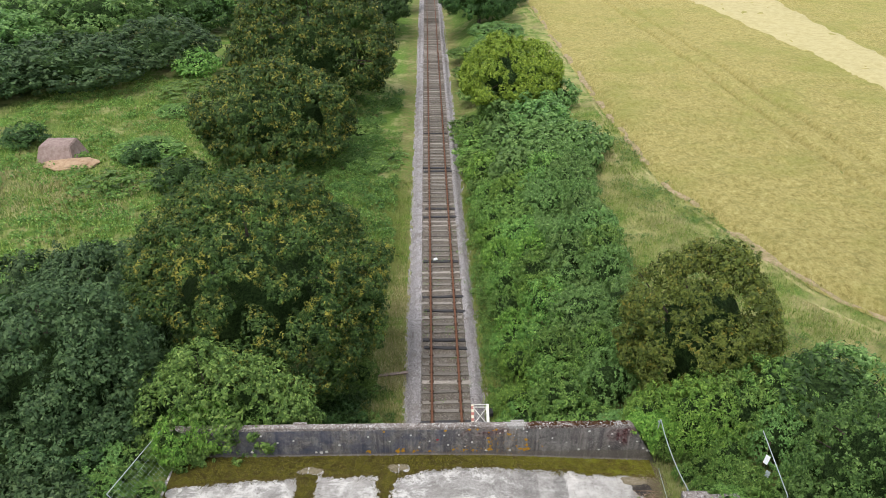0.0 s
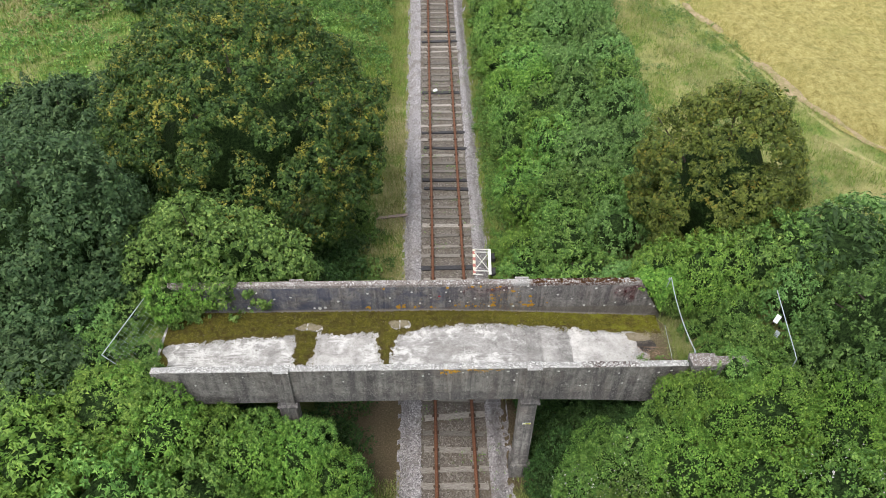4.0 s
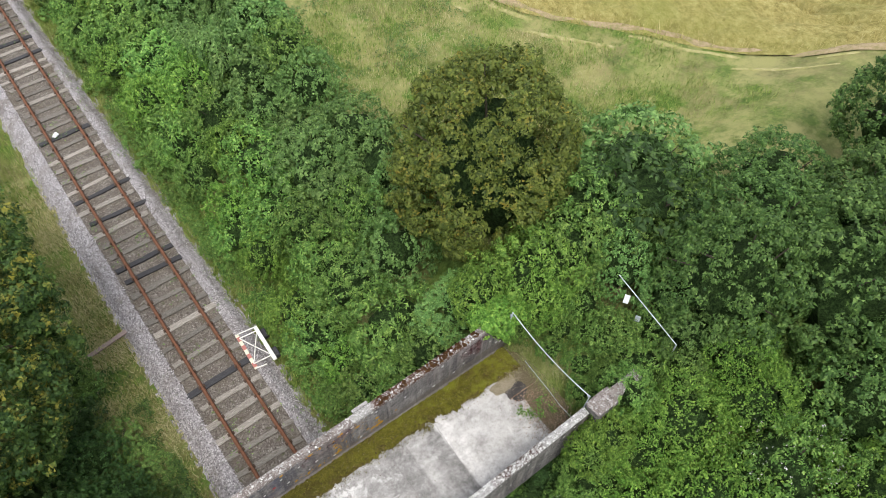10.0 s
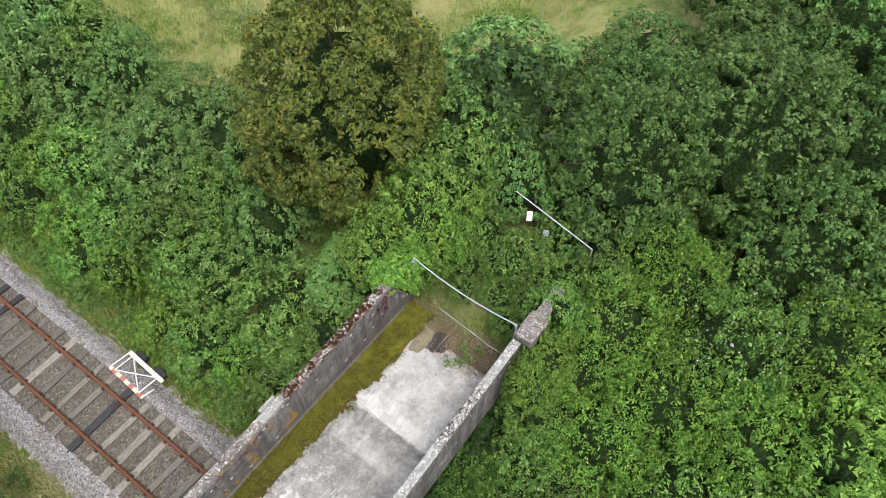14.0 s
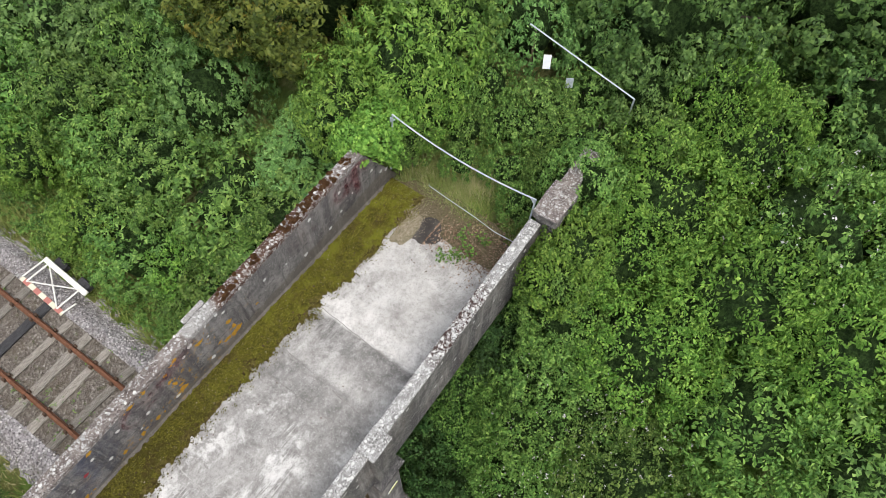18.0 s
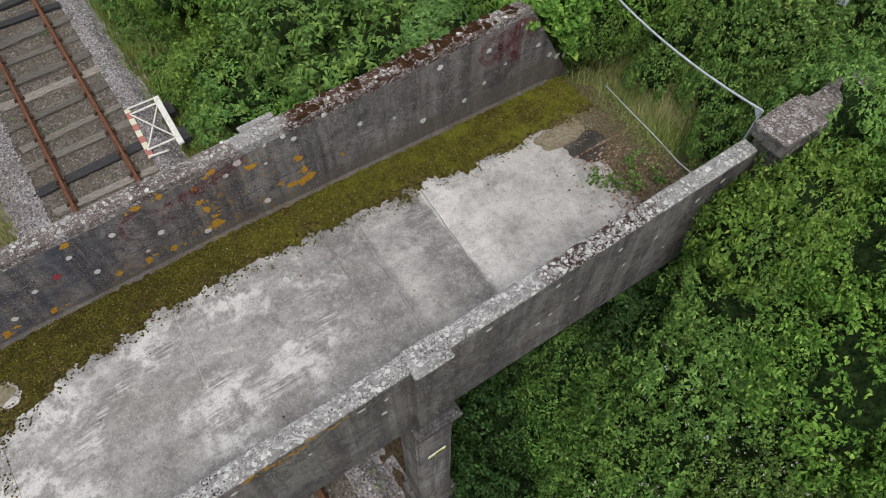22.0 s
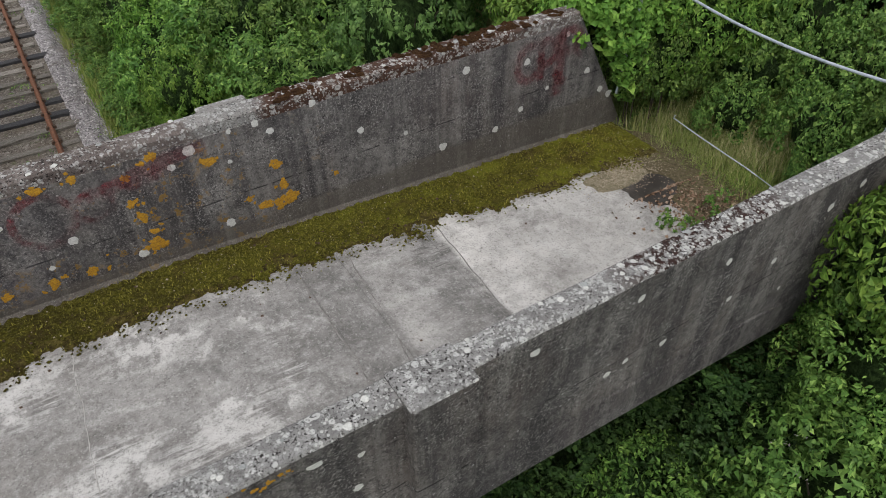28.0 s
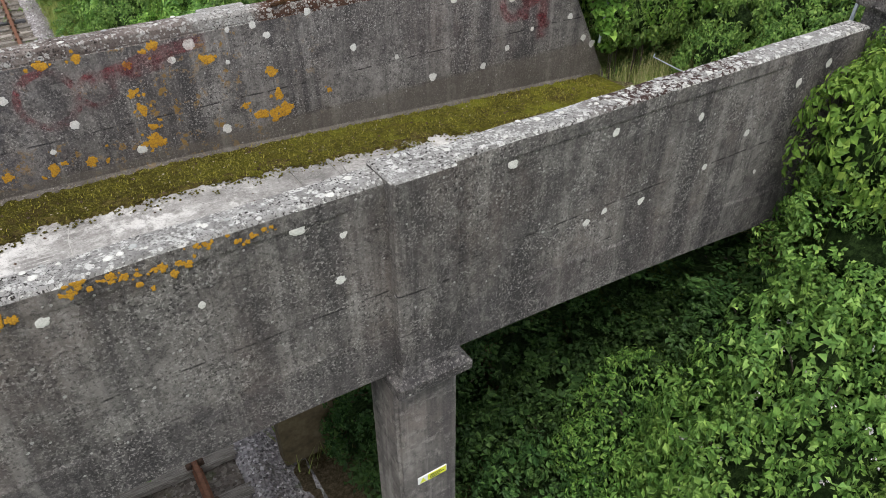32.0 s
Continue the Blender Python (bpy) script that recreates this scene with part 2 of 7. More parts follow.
    rel = m.math("ADD", m.noise(60.0, 6.0, 0.75), m.math("SUBTRACT", m.math("MULTIPLY", m.noise(9.0, 6.0, 0.7), 0.9), m.math("MULTIPLY", pit, 0.4)))
    return m.done(col, rel, 1.0, 0.022)


def coping_material(name, far):
    """Weather-worn parapet tops: white lichen, black crust, red-brown moss stain where it has died back."""
    m = Mat(name, 0.93, 0.15)
    x = m.math("ADD", m.axis(0), m.math("MULTIPLY", m.noise(3.0, 4.0), 0.5))
    if far:
        col = m.ramp(m.noise(5.0, 8.0, 0.75), (0.34, (0.1, 0.08, 0.072)), (0.5, (0.17, 0.142, 0.13)), (0.68, (0.3, 0.27, 0.25)))
        clean = m.math("MULTIPLY", m.step(x, 2.2, 2.32), m.step(x, 3.0, 2.9))
        col = m.mix(m.math("MULTIPLY", clean, 0.75), col, (0.34, 0.335, 0.32))
        brown = m.math("MULTIPLY", m.math("MULTIPLY", m.step(x, 2.95, 3.05), m.step(x, 6.4, 5.9)), m.step(m.noise(6.0, 6.0, 0.7), 0.6, 0.54))
        col = m.mix(m.math("MULTIPLY", brown, 0.9), col, (0.07, 0.03, 0.016))
        amount = 0.6
    else:
        col = m.ramp(m.noise(6.0, 8.0, 0.75), (0.34, (0.17, 0.165, 0.16)), (0.5, (0.29, 0.285, 0.275)), (0.68, (0.42, 0.41, 0.4)))
        burnt = m.math("MULTIPLY", m.step(m.math("ABSOLUTE", m.math("SUBTRACT", x, 5.15), 0), 1.05, 0.7), m.step(m.noise(13.0, 6.0, 0.75), 0.465, 0.5))
        col = m.mix(burnt, col, (0.045, 0.022, 0.018))
        amount = 0.9
    patchy = m.step(m.noise(2.2, 4.0), 0.34, 0.5)
    white = m.math("MULTIPLY", m.step(m.noise(17.0, 6.0, 0.7), 0.53, 0.57), patchy)
    col = m.mix(m.math("MULTIPLY", white, amount * 0.9), col, (0.55, 0.55, 0.53))
    col = m.mix(m.math("MULTIPLY", m.spots(15.0, 0.4, 0.5), amount), col, (0.62, 0.62, 0.6))
    col = m.mix(m.math("MULTIPLY", m.spots(34.0, 0.42, 0.5), amount), col, (0.58, 0.58, 0.56))
    black = m.math("MULTIPLY", m.step(m.noise(42.0, 4.0, 0.65), 0.57, 0.61), m.step(m.noise(1.5, 3.0), 0.4, 0.54))
    col = m.mix(black, col, (0.025, 0.021, 0.02))
    col = m.mix(m.math("MULTIPLY", m.step(m.noise(60.0, 4.0, 0.75), 0.54, 0.62), 0.7), col, (0.06, 0.055, 0.05))
    return m.done(col, m.math("ADD", m.noise(60.0, 6.0, 0.8), m.noise(14.0, 6.0, 0.7)), 1.0, 0.02)


M_WALL = wall_material("weathered_concrete", 1.14)
M_WALLF = wall_material("weathered_painted_concrete", 1.22, True)
M_TOP = coping_material("lichened_coping_concrete", False)
M_TOPF = coping_material("mossy_coping_concrete", True)
M_PIER = wall_material("smooth_pier_concrete", 1.75, False, True)


def deck_material():
    m = Mat("bleached_deck_concrete", 0.9, 0.2)
    col = m.ramp(m.noise(2.6, 9.0, 0.78), (0.36, (0.19, 0.186, 0.182)), (0.5, (0.3, 0.296, 0.29)), (0.64, (0.4, 0.395, 0.386)))
    col = m.mix(m.math("MULTIPLY", m.step(m.noise(0.9, 5.0, 0.65), 0.52, 0.66), 0.45), col, (0.165, 0.154, 0.143))
    col = m.mix(m.math("MULTIPLY", m.step(m.noise(0.55, 6.0, 0.66), 0.5, 0.62), 0.5), col, (0.42, 0.415, 0.405))
    col = m.mix(m.math("MULTIPLY", m.step(m.noise(1.7, 7.0, 0.7), 0.53, 0.64), 0.4), col, (0.15, 0.146, 0.142))
    bay = m.step(m.math("ADD", m.axis(0), m.math("MULTIPLY", m.noise(1.3, 3.0), 0.1)), -9.85, 7.95)
    grey = lambda v: (v, v * 0.985, v * 0.965)
    tone = m.ramp(bay, *[(p, grey(v)) for p, v in ((0.0, 0.42), (0.25, 0.5), (0.252, 0.6), (0.43, 0.6), (0.434, 0.5), (0.66, 0.47), (0.698, 0.4), (0.7, 0.36), (0.726, 0.4), (0.729, 0.6), (0.745, 0.5), (0.765, 0.37), (0.785, 0.27), (0.788, 0.84), (0.815, 0.74), (0.83, 0.6), (0.93, 0.6))])
    col = m.mix(1.0, col, m.mix(1.0, tone, (2.0, 2.0, 2.0), "MULTIPLY"), "MULTIPLY")
    # laitance rubbed white in blotches, combed where the screed was dragged
    west = m.math("ADD", m.math("MULTIPLY", m.step(m.axis(0), 2.9, 2.3), 0.7), 0.3)
    blotch = m.step(m.noise(0.62, 9.0, 0.68, None, 0.4), 0.47, 0.55)
    comb = m.step(m.noise(1.0, 6.0, 0.66, m.coords((1.4, 22.0, 1), 0.1)), 0.47, 0.55)
    ragged = m.step(m.noise(2.6, 9.0, 0.74), 0.48, 0.55)
    rub = m.math("MULTIPLY", m.math("MULTIPLY", blotch, west), m.math("MAXIMUM", ragged, m.math("MULTIPLY", comb, m.step(m.noise(0.9, 5.0, 0.6), 0.47, 0.55))))
    col = m.mix(m.math("MULTIPLY", rub, 0.8), col, (0.61, 0.6, 0.585))
    rake = m.math("MULTIPLY", m.step(m.noise(1.0, 7.0, 0.7, m.coords((10.0, 3.2, 1), 0.2)), 0.48, 0.6), m.step(m.axis(0), 4.1, 4.3))
    col = m.mix(m.math("MULTIPLY", m.math("MULTIPLY", rake, m.step(m.noise(1.3, 7.0, 0.7), 0.45, 0.6)), 0.5), col, (0.52, 0.515, 0.505))
    grime = m.step(m.noise(1.0, 8.0, 0.74, m.coords((1.1, 1.9, 1))), 0.52, 0.66)
    col = m.mix(m.math("MULTIPLY", grime, 0.42), col, (0.14, 0.13, 0.12))
    edge = m.step(m.math("ADD", m.axis(1), m.math("MULTIPLY", m.noise(1.8, 6.0, 0.7), 0.5)), -8.35, -8.6)
    col = m.mix(m.math("MULTIPLY", edge, 0.35), col, (0.19, 0.18, 0.168))
    col = m.mix(m.math("MULTIPLY", m.step(m.noise(12.0, 8.0, 0.82), 0.52, 0.62), 0.4), col, (0.12, 0.115, 0.11))
    col = m.mix(m.math("MULTIPLY", m.step(m.noise(14.0, 8.0, 0.82), 0.53, 0.62), 0.4), col, (0.48, 0.475, 0.46))
    col = m.mix(m.math("MULTIPLY", m.step(m.noise(48.0, 5.0, 0.8), 0.54, 0.63), 0.55), col, (0.09, 0.085, 0.08))
    col = m.mix(m.math("MULTIPLY", m.step(m.noise(33.0, 5.0, 0.8), 0.55, 0.64), 0.45), col, (0.56, 0.55, 0.53))
    return m.done(col, m.noise(60.0, 5.0, 0.75), 0.7, 0.012)


M_DECK = deck_material()


def moss_material():
    m = Mat("cushion_moss", 0.95, 0.1)
    col = m.ramp(m.noise(30.0, 6.0, 0.8), (0.36, (0.026, 0.024, 0.006)), (0.5, (0.085, 0.079, 0.012)), (0.64, (0.19, 0.174, 0.027)))
    lush = m.math("MULTIPLY", m.step(m.noise(1.1, 5.0), 0.4, 0.58), m.step(m.axis(0), 0.5, 5.0))
    col = m.mix(m.math("MULTIPLY", lush, 0.75), col, m.mix(0.6, col, (0.25, 0.27, 0.025)))
    col = m.mix(m.math("MULTIPLY", m.step(m.noise(4.5, 7.0, 0.76), 0.48, 0.62), 0.6), col, (0.042, 0.034, 0.01))
    col = m.mix(m.math("MULTIPLY", m.step(m.noise(60.0, 3.0), 0.62, 0.7), 0.6), col, (0.36, 0.32, 0.2))
    col = m.mix(m.math("MULTIPLY", m.step(m.noise(2.3, 5.0, 0.7), 0.55, 0.66), 0.5), col, (0.075, 0.05, 0.02))
    col = m.mix(m.math("MULTIPLY", m.math("MULTIPLY", m.step(m.noise(3.1, 6.0, 0.72), 0.47, 0.6), m.step(m.axis(0), 3.5, -1.0)), 0.65), col, (0.04, 0.03, 0.011))
    return m.done(col, m.math("ADD", m.noise(45.0, 5.0, 0.8), m.noise(16.0, 5.0, 0.7)), 1.0, 0.035)


M_MOSS = moss_material()


def simple(name, stops, scale, bump_scale=40.0, strength=0.4, rough=0.85, spec=0.25, metal=0.0, dist=0.01, stretch=None, each=0.0):
    m = Mat(name, rough, spec, metal)
    vec = m.coords(stretch) if stretch else None
    n = len(stops)
    col = m.ramp(m.noise(scale, 6.0, 0.7, vec), *[(0.3 + 0.42 * i / max(1, n - 1), c) for i, c in enumerate(stops)])
    if each:
        h = m.t.nodes.new("ShaderNodeHueSaturation")
        m.link(m.math("ADD", m.math("MULTIPLY", m.each(), each * 2), 1 - each), h.inputs["Value"])
        m.link(col, h.inputs["Color"])
        col = h.outputs[0]
    return m.done(col, m.noise(bump_scale, 5.0, 0.7, vec), strength, dist)


M_RAIL = simple("rusted_rail_steel", ((0.075, 0.032, 0.018), (0.14, 0.058, 0.03), (0.19, 0.088, 0.05)), 14.0, 60.0, 0.3, 0.75, 0.35)
M_CHAIR = simple("dark_rusty_iron", ((0.045, 0.032, 0.025), (0.12, 0.075, 0.05)), 20.0, 60.0, 0.4)
M_SLEEPER = simple("grey_weathered_sleeper", ((0.075, 0.066, 0.056), (0.23, 0.21, 0.185), (0.42, 0.395, 0.36)), 3.0, 9.0, 0.9, 0.9, 0.2, 0.0, 0.025, (1.6, 22.0, 9.0), 0.4)
M_TAR = simple("tarred_sleeper", ((0.02, 0.02, 0.022), (0.042, 0.042, 0.046), (0.075, 0.072, 0.075)), 3.0, 9.0, 0.6, 0.75, 0.3, 0.0, 0.02, (2.0, 14.0, 9.0), 0.2)
M_TIMBER = simple("mossy_old_timber", ((0.06, 0.05, 0.03), (0.13, 0.105, 0.06), (0.2, 0.17, 0.11)), 4.0, 12.0, 0.6)
M_BOARD = simple("silvered_board", ((0.12, 0.09, 0.08), (0.22, 0.17, 0.15), (0.3, 0.25, 0.22)), 4.0, 14.0, 0.5, 0.9, 0.2, 0.0, 0.01, (14.0, 14.0, 1.5), 0.2)
M_BARK = simple("tree_bark", ((0.04, 0.032, 0.024), (0.085, 0.07, 0.055), (0.14, 0.12, 0.1)), 7.0, 16.0, 0.9, 0.95, 0.15, 0.0, 0.03, (1, 1, 0.3))
M_GALV = simple("galvanised_tube", ((0.3, 0.34, 0.38), (0.43, 0.48, 0.52), (0.56, 0.6, 0.64)), 12.0, 40.0, 0.15, 0.5, 0.5, 0.5)
M_WHITE = simple("white_painted_steel", ((0.5, 0.5, 0.44), (0.72, 0.72, 0.68), (0.8, 0.8, 0.77)), 9.0, 30.0, 0.15, 0.5, 0.4)
M_RED = simple("faded_red_sheeting", ((0.36, 0.13, 0.11), (0.45, 0.17, 0.14)), 12.0, 30.0, 0.1, 0.5, 0.4)
M_CREAM = simple("faded_cream_sheeting", ((0.58, 0.55, 0.42), (0.7, 0.68, 0.55)), 12.0, 30.0, 0.1, 0.5, 0.4)
M_SIGNW = simple("white_sign_sheet", ((0.72, 0.74, 0.76), (0.8, 0.82, 0.84)), 6.0, 30.0, 0.05, 0.4, 0.4)
M_YELLOW = simple("yellow_sign_plastic", ((0.62, 0.66, 0.05), (0.72, 0.74, 0.07)), 9.0, 30.0, 0.05, 0.45, 0.4)
M_BLACK = simple("black_print", ((0.02, 0.02, 0.02), (0.04, 0.04, 0.035)), 9.0, 30.0, 0.05, 0.5, 0.3)
M_LICHW = simple("white_lichen", ((0.36, 0.36, 0.34), (0.56, 0.56, 0.53), (0.66, 0.66, 0.63)), 3.2, 7.0, 0.5, 0.95, 0.1)
M_LICHO = simple("orange_lichen", ((0.11, 0.08, 0.04), (0.34, 0.185, 0.03), (0.5, 0.27, 0.025), (0.44, 0.29, 0.07)), 2.6, 7.0, 0.6, 0.95, 0.1)
M_LICHG = simple("pale_grey_lichen", ((0.27, 0.28, 0.27), (0.38, 0.39, 0.38)), 3.2, 7.0, 0.5, 0.95, 0.1)


def ballast_material(name, stops, each_stone):
    m = Mat(name, 0.9, 0.2)
    if each_stone:
        col = m.ramp(m.island(), *stops)
    else:
        col = m.ramp(m.cells(22.0, out="Color"), *stops)
        col = m.mix(m.step(m.noise(1.2, 4.0), 0.48, 0.7), col, m.mix(0.55, col, (0.1, 0.08, 0.055)))
        col = m.mix(m.math("MULTIPLY", m.step(m.noise(5.0, 4.0), 0.58, 0.7), 0.5), col, (0.07, 0.09, 0.03))
    return m.done(col, m.cells(22.0) if not each_stone else m.noise(60.0, 3.0), 0.8 if not each_stone else 0.3, 0.03)


PALE = ((0.0, (0.09, 0.083, 0.085)), (0.4, (0.24, 0.226, 0.232)), (0.75, (0.37, 0.35, 0.355)), (1.0, (0.56, 0.54, 0.54)))
BROWN = ((0.0, (0.06, 0.051, 0.043)), (0.45, (0.125, 0.108, 0.092)), (0.8, (0.19, 0.17, 0.15)), (1.0, (0.34, 0.32, 0.29)))
M_BALLAST = ballast_material("pale_ballast_bed", PALE, False)
M_BEDBROWN = ballast_material("silted_ballast_bed", BROWN, False)
M_STONES = ballast_material("pale_ballast_stone", PALE, True)
M_STONEB = ballast_material("brown_ballast_stone", BROWN, True)


def ground_material():
    m = Mat("rough_grassland", 0.95, 0.1)
    col = m.ramp(m.noise(4.0, 6.0, 0.75), (0.3, (0.05, 0.105, 0.02)), (0.5, (0.105, 0.19, 0.034)), (0.7, (0.19, 0.27, 0.06)))
    col = m.mix(m.step(m.noise(0.11, 4.0, 0.6), 0.5, 0.62), col, m.mix(0.6, col, (0.2, 0.19, 0.085)))
    col = m.mix(m.math("MULTIPLY", m.step(m.noise(0.55, 5.0, 0.7), 0.55, 0.68), 0.7), col, (0.045, 0.085, 0.02))
    col = m.mix(m.math("MULTIPLY", m.step(m.noise(0.3, 6.0, 0.75), 0.5, 0.6), 0.7), col, (0.34, 0.32, 0.15))
    col = m.mix(m.math("MULTIPLY", m.math("MULTIPLY", m.step(m.axis(0), 9.0, 13.0), m.step(m.noise(0.6, 6.0, 0.7), 0.4, 0.6)), 0.75), col, (0.36, 0.35, 0.14))
    col = m.mix(m.math("MULTIPLY", m.math("MULTIPLY", m.step(m.axis(0), 9.0, 13.0), m.step(m.noise(0.35, 5.0, 0.7), 0.5, 0.62)), 0.5), col, (0.26, 0.22, 0.11))
    # dry earth and litter under the bridge, worn olive verge beside the ballast
    side = m.math("ABSOLUTE", m.math("ADD", m.axis(0), m.math("MULTIPLY", m.math("SUBTRACT", m.noise(0.8, 5.0), 0.5), 1.6)), 0)
    verge = m.math("MULTIPLY", m.step(side, 4.4, 3.2), m.step(m.noise(1.7, 6.0, 0.7), 0.38, 0.56))
    col = m.mix(m.math("MULTIPLY", verge, 0.7), col, m.ramp(m.noise(7.0, 6.0, 0.75), (0.35, (0.1, 0.1, 0.035)), (0.65, (0.26, 0.22, 0.1))))
    along = m.math("ABSOLUTE", m.math("ADD", m.axis(1), m.math("ADD", m.math("MULTIPLY", m.noise(0.7, 5.0), 1.4), 6.6)), 0)
    earth = m.math("MULTIPLY", m.step(along, 2.9, 2.2), m.step(side, 6.5, 5.0))
    col = m.mix(m.math("MULTIPLY", earth, 0.92), col, m.ramp(m.noise(16.0, 7.0, 0.8), (0.35, (0.045, 0.035, 0.022)), (0.5, (0.12, 0.09, 0.058)), (0.65, (0.24, 0.18, 0.13))))
    return m.done(col, m.math("ADD", m.noise(9.0, 6.0, 0.8), m.noise(1.5, 4.0)), 1.0, 0.12)


M_GROUND = ground_material()


def crop_material():
    m = Mat("ripening_barley", 0.95, 0.1)
    rows = m.noise(1.0, 10.0, 0.85, m.coords((3.4, 2.2, 1)))
    col = m.ramp(rows, (0.36, (0.18, 0.155, 0.05)), (0.5, (0.345, 0.3, 0.105)), (0.64, (0.5, 0.445, 0.195)))
    col = m.mix(m.step(m.noise(0.12, 5.0, 0.65), 0.47, 0.66), col, m.mix(0.55, col, (0.22, 0.25, 0.06)))
    col = m.mix(m.math("MULTIPLY", m.step(m.noise(1.0, 8.0, 0.75, m.coords((0.9, 1.5, 1), 0.5)), 0.51, 0.62), 0.6), col, (0.21, 0.2, 0.065))
    return m.done(col, m.math("ADD", rows, m.noise(3.0, 6.0, 0.75)), 1.0, 0.15)


M_CROP = crop_material()
M_STRAW = simple("bleached_straw", ((0.34, 0.3, 0.14), (0.42, 0.37, 0.19), (0.47, 0.42, 0.24)), 1.2, 9.0, 0.8, 0.95, 0.1, 0.0, 0.05)
M_DIRT = simple("sandy_field_track", ((0.19, 0.21, 0.065), (0.27, 0.265, 0.105), (0.33, 0.305, 0.145), (0.42, 0.37, 0.22)), 2.6, 8.0, 0.8, 0.95, 0.1, 0.0, 0.05)
M_MARGIN = simple("crumbled_soil_and_straw", ((0.17, 0.17, 0.06), (0.3, 0.24, 0.14), (0.43, 0.34, 0.24)), 2.2, 12.0, 0.9, 0.95, 0.1, 0.0, 0.05)
M_LITTER = simple("leaf_litter", ((0.05, 0.045, 0.022), (0.12, 0.1, 0.06), (0.22, 0.18, 0.13)), 24.0, 40.0, 0.9, 0.95, 0.1, 0.0, 0.03)
M_DAMP = simple("damp_silt", ((0.018, 0.015, 0.013), (0.04, 0.034, 0.03), (0.085, 0.075, 0.066)), 3.0, 30.0, 0.3, 0.5, 0.35)
M_SOIL = simple("bare_clay", ((0.24, 0.15, 0.09), (0.36, 0.25, 0.16), (0.44, 0.33, 0.22)), 3.0, 14.0, 0.8)


def blade_mat(name, *stops):
    m = Mat(name, 0.7, 0.15)
    n = len(stops)
    col = m.ramp(m.island(), *[(i / (n - 1), c) for i, c in enumerate(stops)])
    col = m.mix(m.step(m.noise(0.45, 5.0, 0.65), 0.45, 0.62), col, m.mix(0.55, col, stops[-1]))
    col = m.mix(m.step(m.noise(0.9, 5.0, 0.65), 0.52, 0.66), col, m.mix(0.6, col, stops[0]))
    return m.done(col)


M_BLADE = blade_mat("meadow_grass_blade", (0.08, 0.145, 0.026), (0.15, 0.25, 0.045), (0.24, 0.33, 0.07), (0.36, 0.36, 0.14))
M_DRY = blade_mat("dry_grass_blade", (0.19, 0.21, 0.06), (0.33, 0.31, 0.13), (0.44, 0.4, 0.2), (0.5, 0.46, 0.27))
M_EAR = blade_mat("barley_ear", (0.24, 0.21, 0.06), (0.35, 0.3, 0.1), (0.46, 0.4, 0.17), (0.52, 0.46, 0.22))

# ---- helpers for building ----
rng = np.random.default_rng(7)


def part(name, bm, material, parent=None, label=""):
    """Link a bmesh as one mesh object, under a thing or a part."""
    me = bpy.data.meshes.new(name)
    bm.to_mesh(me)
    bm.free()
    me.materials.append(material)
    ob = new(name, me)
    ob.parent = parent
    return tagged(ob, label)


def raw(name, verts, faces, material, parent=None, label="", smooth=False):
    """Link vertices and equal-sided faces, given as arrays, as one mesh object."""
    me = bpy.data.meshes.new(name)
    verts, faces = np.asarray(verts, np.float32), np.asarray(faces, np.int32)
    k = faces.shape[1]
    me.vertices.add(len(verts))
    me.vertices.foreach_set("co", verts.ravel())
    me.loops.add(faces.size)
    me.loops.foreach_set("vertex_index", faces.ravel())
    me.polygons.add(len(faces))
    me.polygons.foreach_set("loop_start", np.arange(len(faces), dtype=np.int32) * k)
    me.polygons.foreach_set("use_smooth", np.full(len(faces), smooth))
    me.update(calc_edges=True)
    me.materials.append(material)
    ob = new(name, me)
    ob.parent = parent
    return tagged(ob, label)


def same_mesh(name, data, m, parent=None):
    ob = new(name, data)
    ob.parent = parent
    ob.matrix_basis = m
    return ob


def thing(name, label, category, at=(0, 0, 0), group="", kind=""):
    ob = new(name)
    ob.location = at
    return tagged(ob, label, category, group, kind)


def box(x0, x1, y0, y1, z0, z1, bevel=0.0, bm=None, wobble=0.0, seg=1):
    """A box by its limits, with rounded edges and a slightly uneven surface."""
    b = bm or bmesh.new()
    r = bmesh.ops.create_cube(b, size=1.0)
    for v in r["verts"]:
        v.co = Vector(((x0 + x1) / 2 + v.co.x * (x1 - x0), (y0 + y1) / 2 + v.co.y * (y1 - y0), (z0 + z1) / 2 + v.co.z * (z1 - z0)))
    if bevel:
        es = list({e for v in r["verts"] for e in v.link_edges})
        bmesh.ops.bevel(b, geom=es, offset=bevel, segments=seg, affect="EDGES")
    return b


def tube(points, radius, sides=8, bm=None):
    """A round tube along a list of points; radius may be a list."""
    b = bm or bmesh.new()
    rings = []
    pts = [Vector(p) for p in points]
    for i, p in enumerate(pts):
        d = (pts[min(i + 1, len(pts) - 1)] - pts[max(i - 1, 0)]).normalized()
        a = d.orthogonal().normalized()
        c = d.cross(a)
        r = radius[i] if isinstance(radius, (list, tuple)) else radius
        rings.append([b.verts.new(p + a * r * math.cos(t) + c * r * math.sin(t)) for t in [2 * math.pi * k / sides for k in range(sides)]])
    for r0, r1 in zip(rings, rings[1:]):
        best = min(range(sides), key=lambda s: (r0[0].co - r1[s].co).length)
        for k in range(sides):
            b.faces.new((r0[k], r0[(k + 1) % sides], r1[(k + 1 + best) % sides], r1[(k + best) % sides]))
    b.faces.new(rings[0][::-1])
    b.faces.new(rings[-1])
    return b


def lump(x, y, s, seed=0.0):
    return noise.noise(Vector((x * s, y * s, seed)))


# ---- the lie of the land ----
def ramp01(v, a, b):
    t = min(1.0, max(0.0, (v - a) / (b - a)))
    return t * t * (3 - 2 * t)


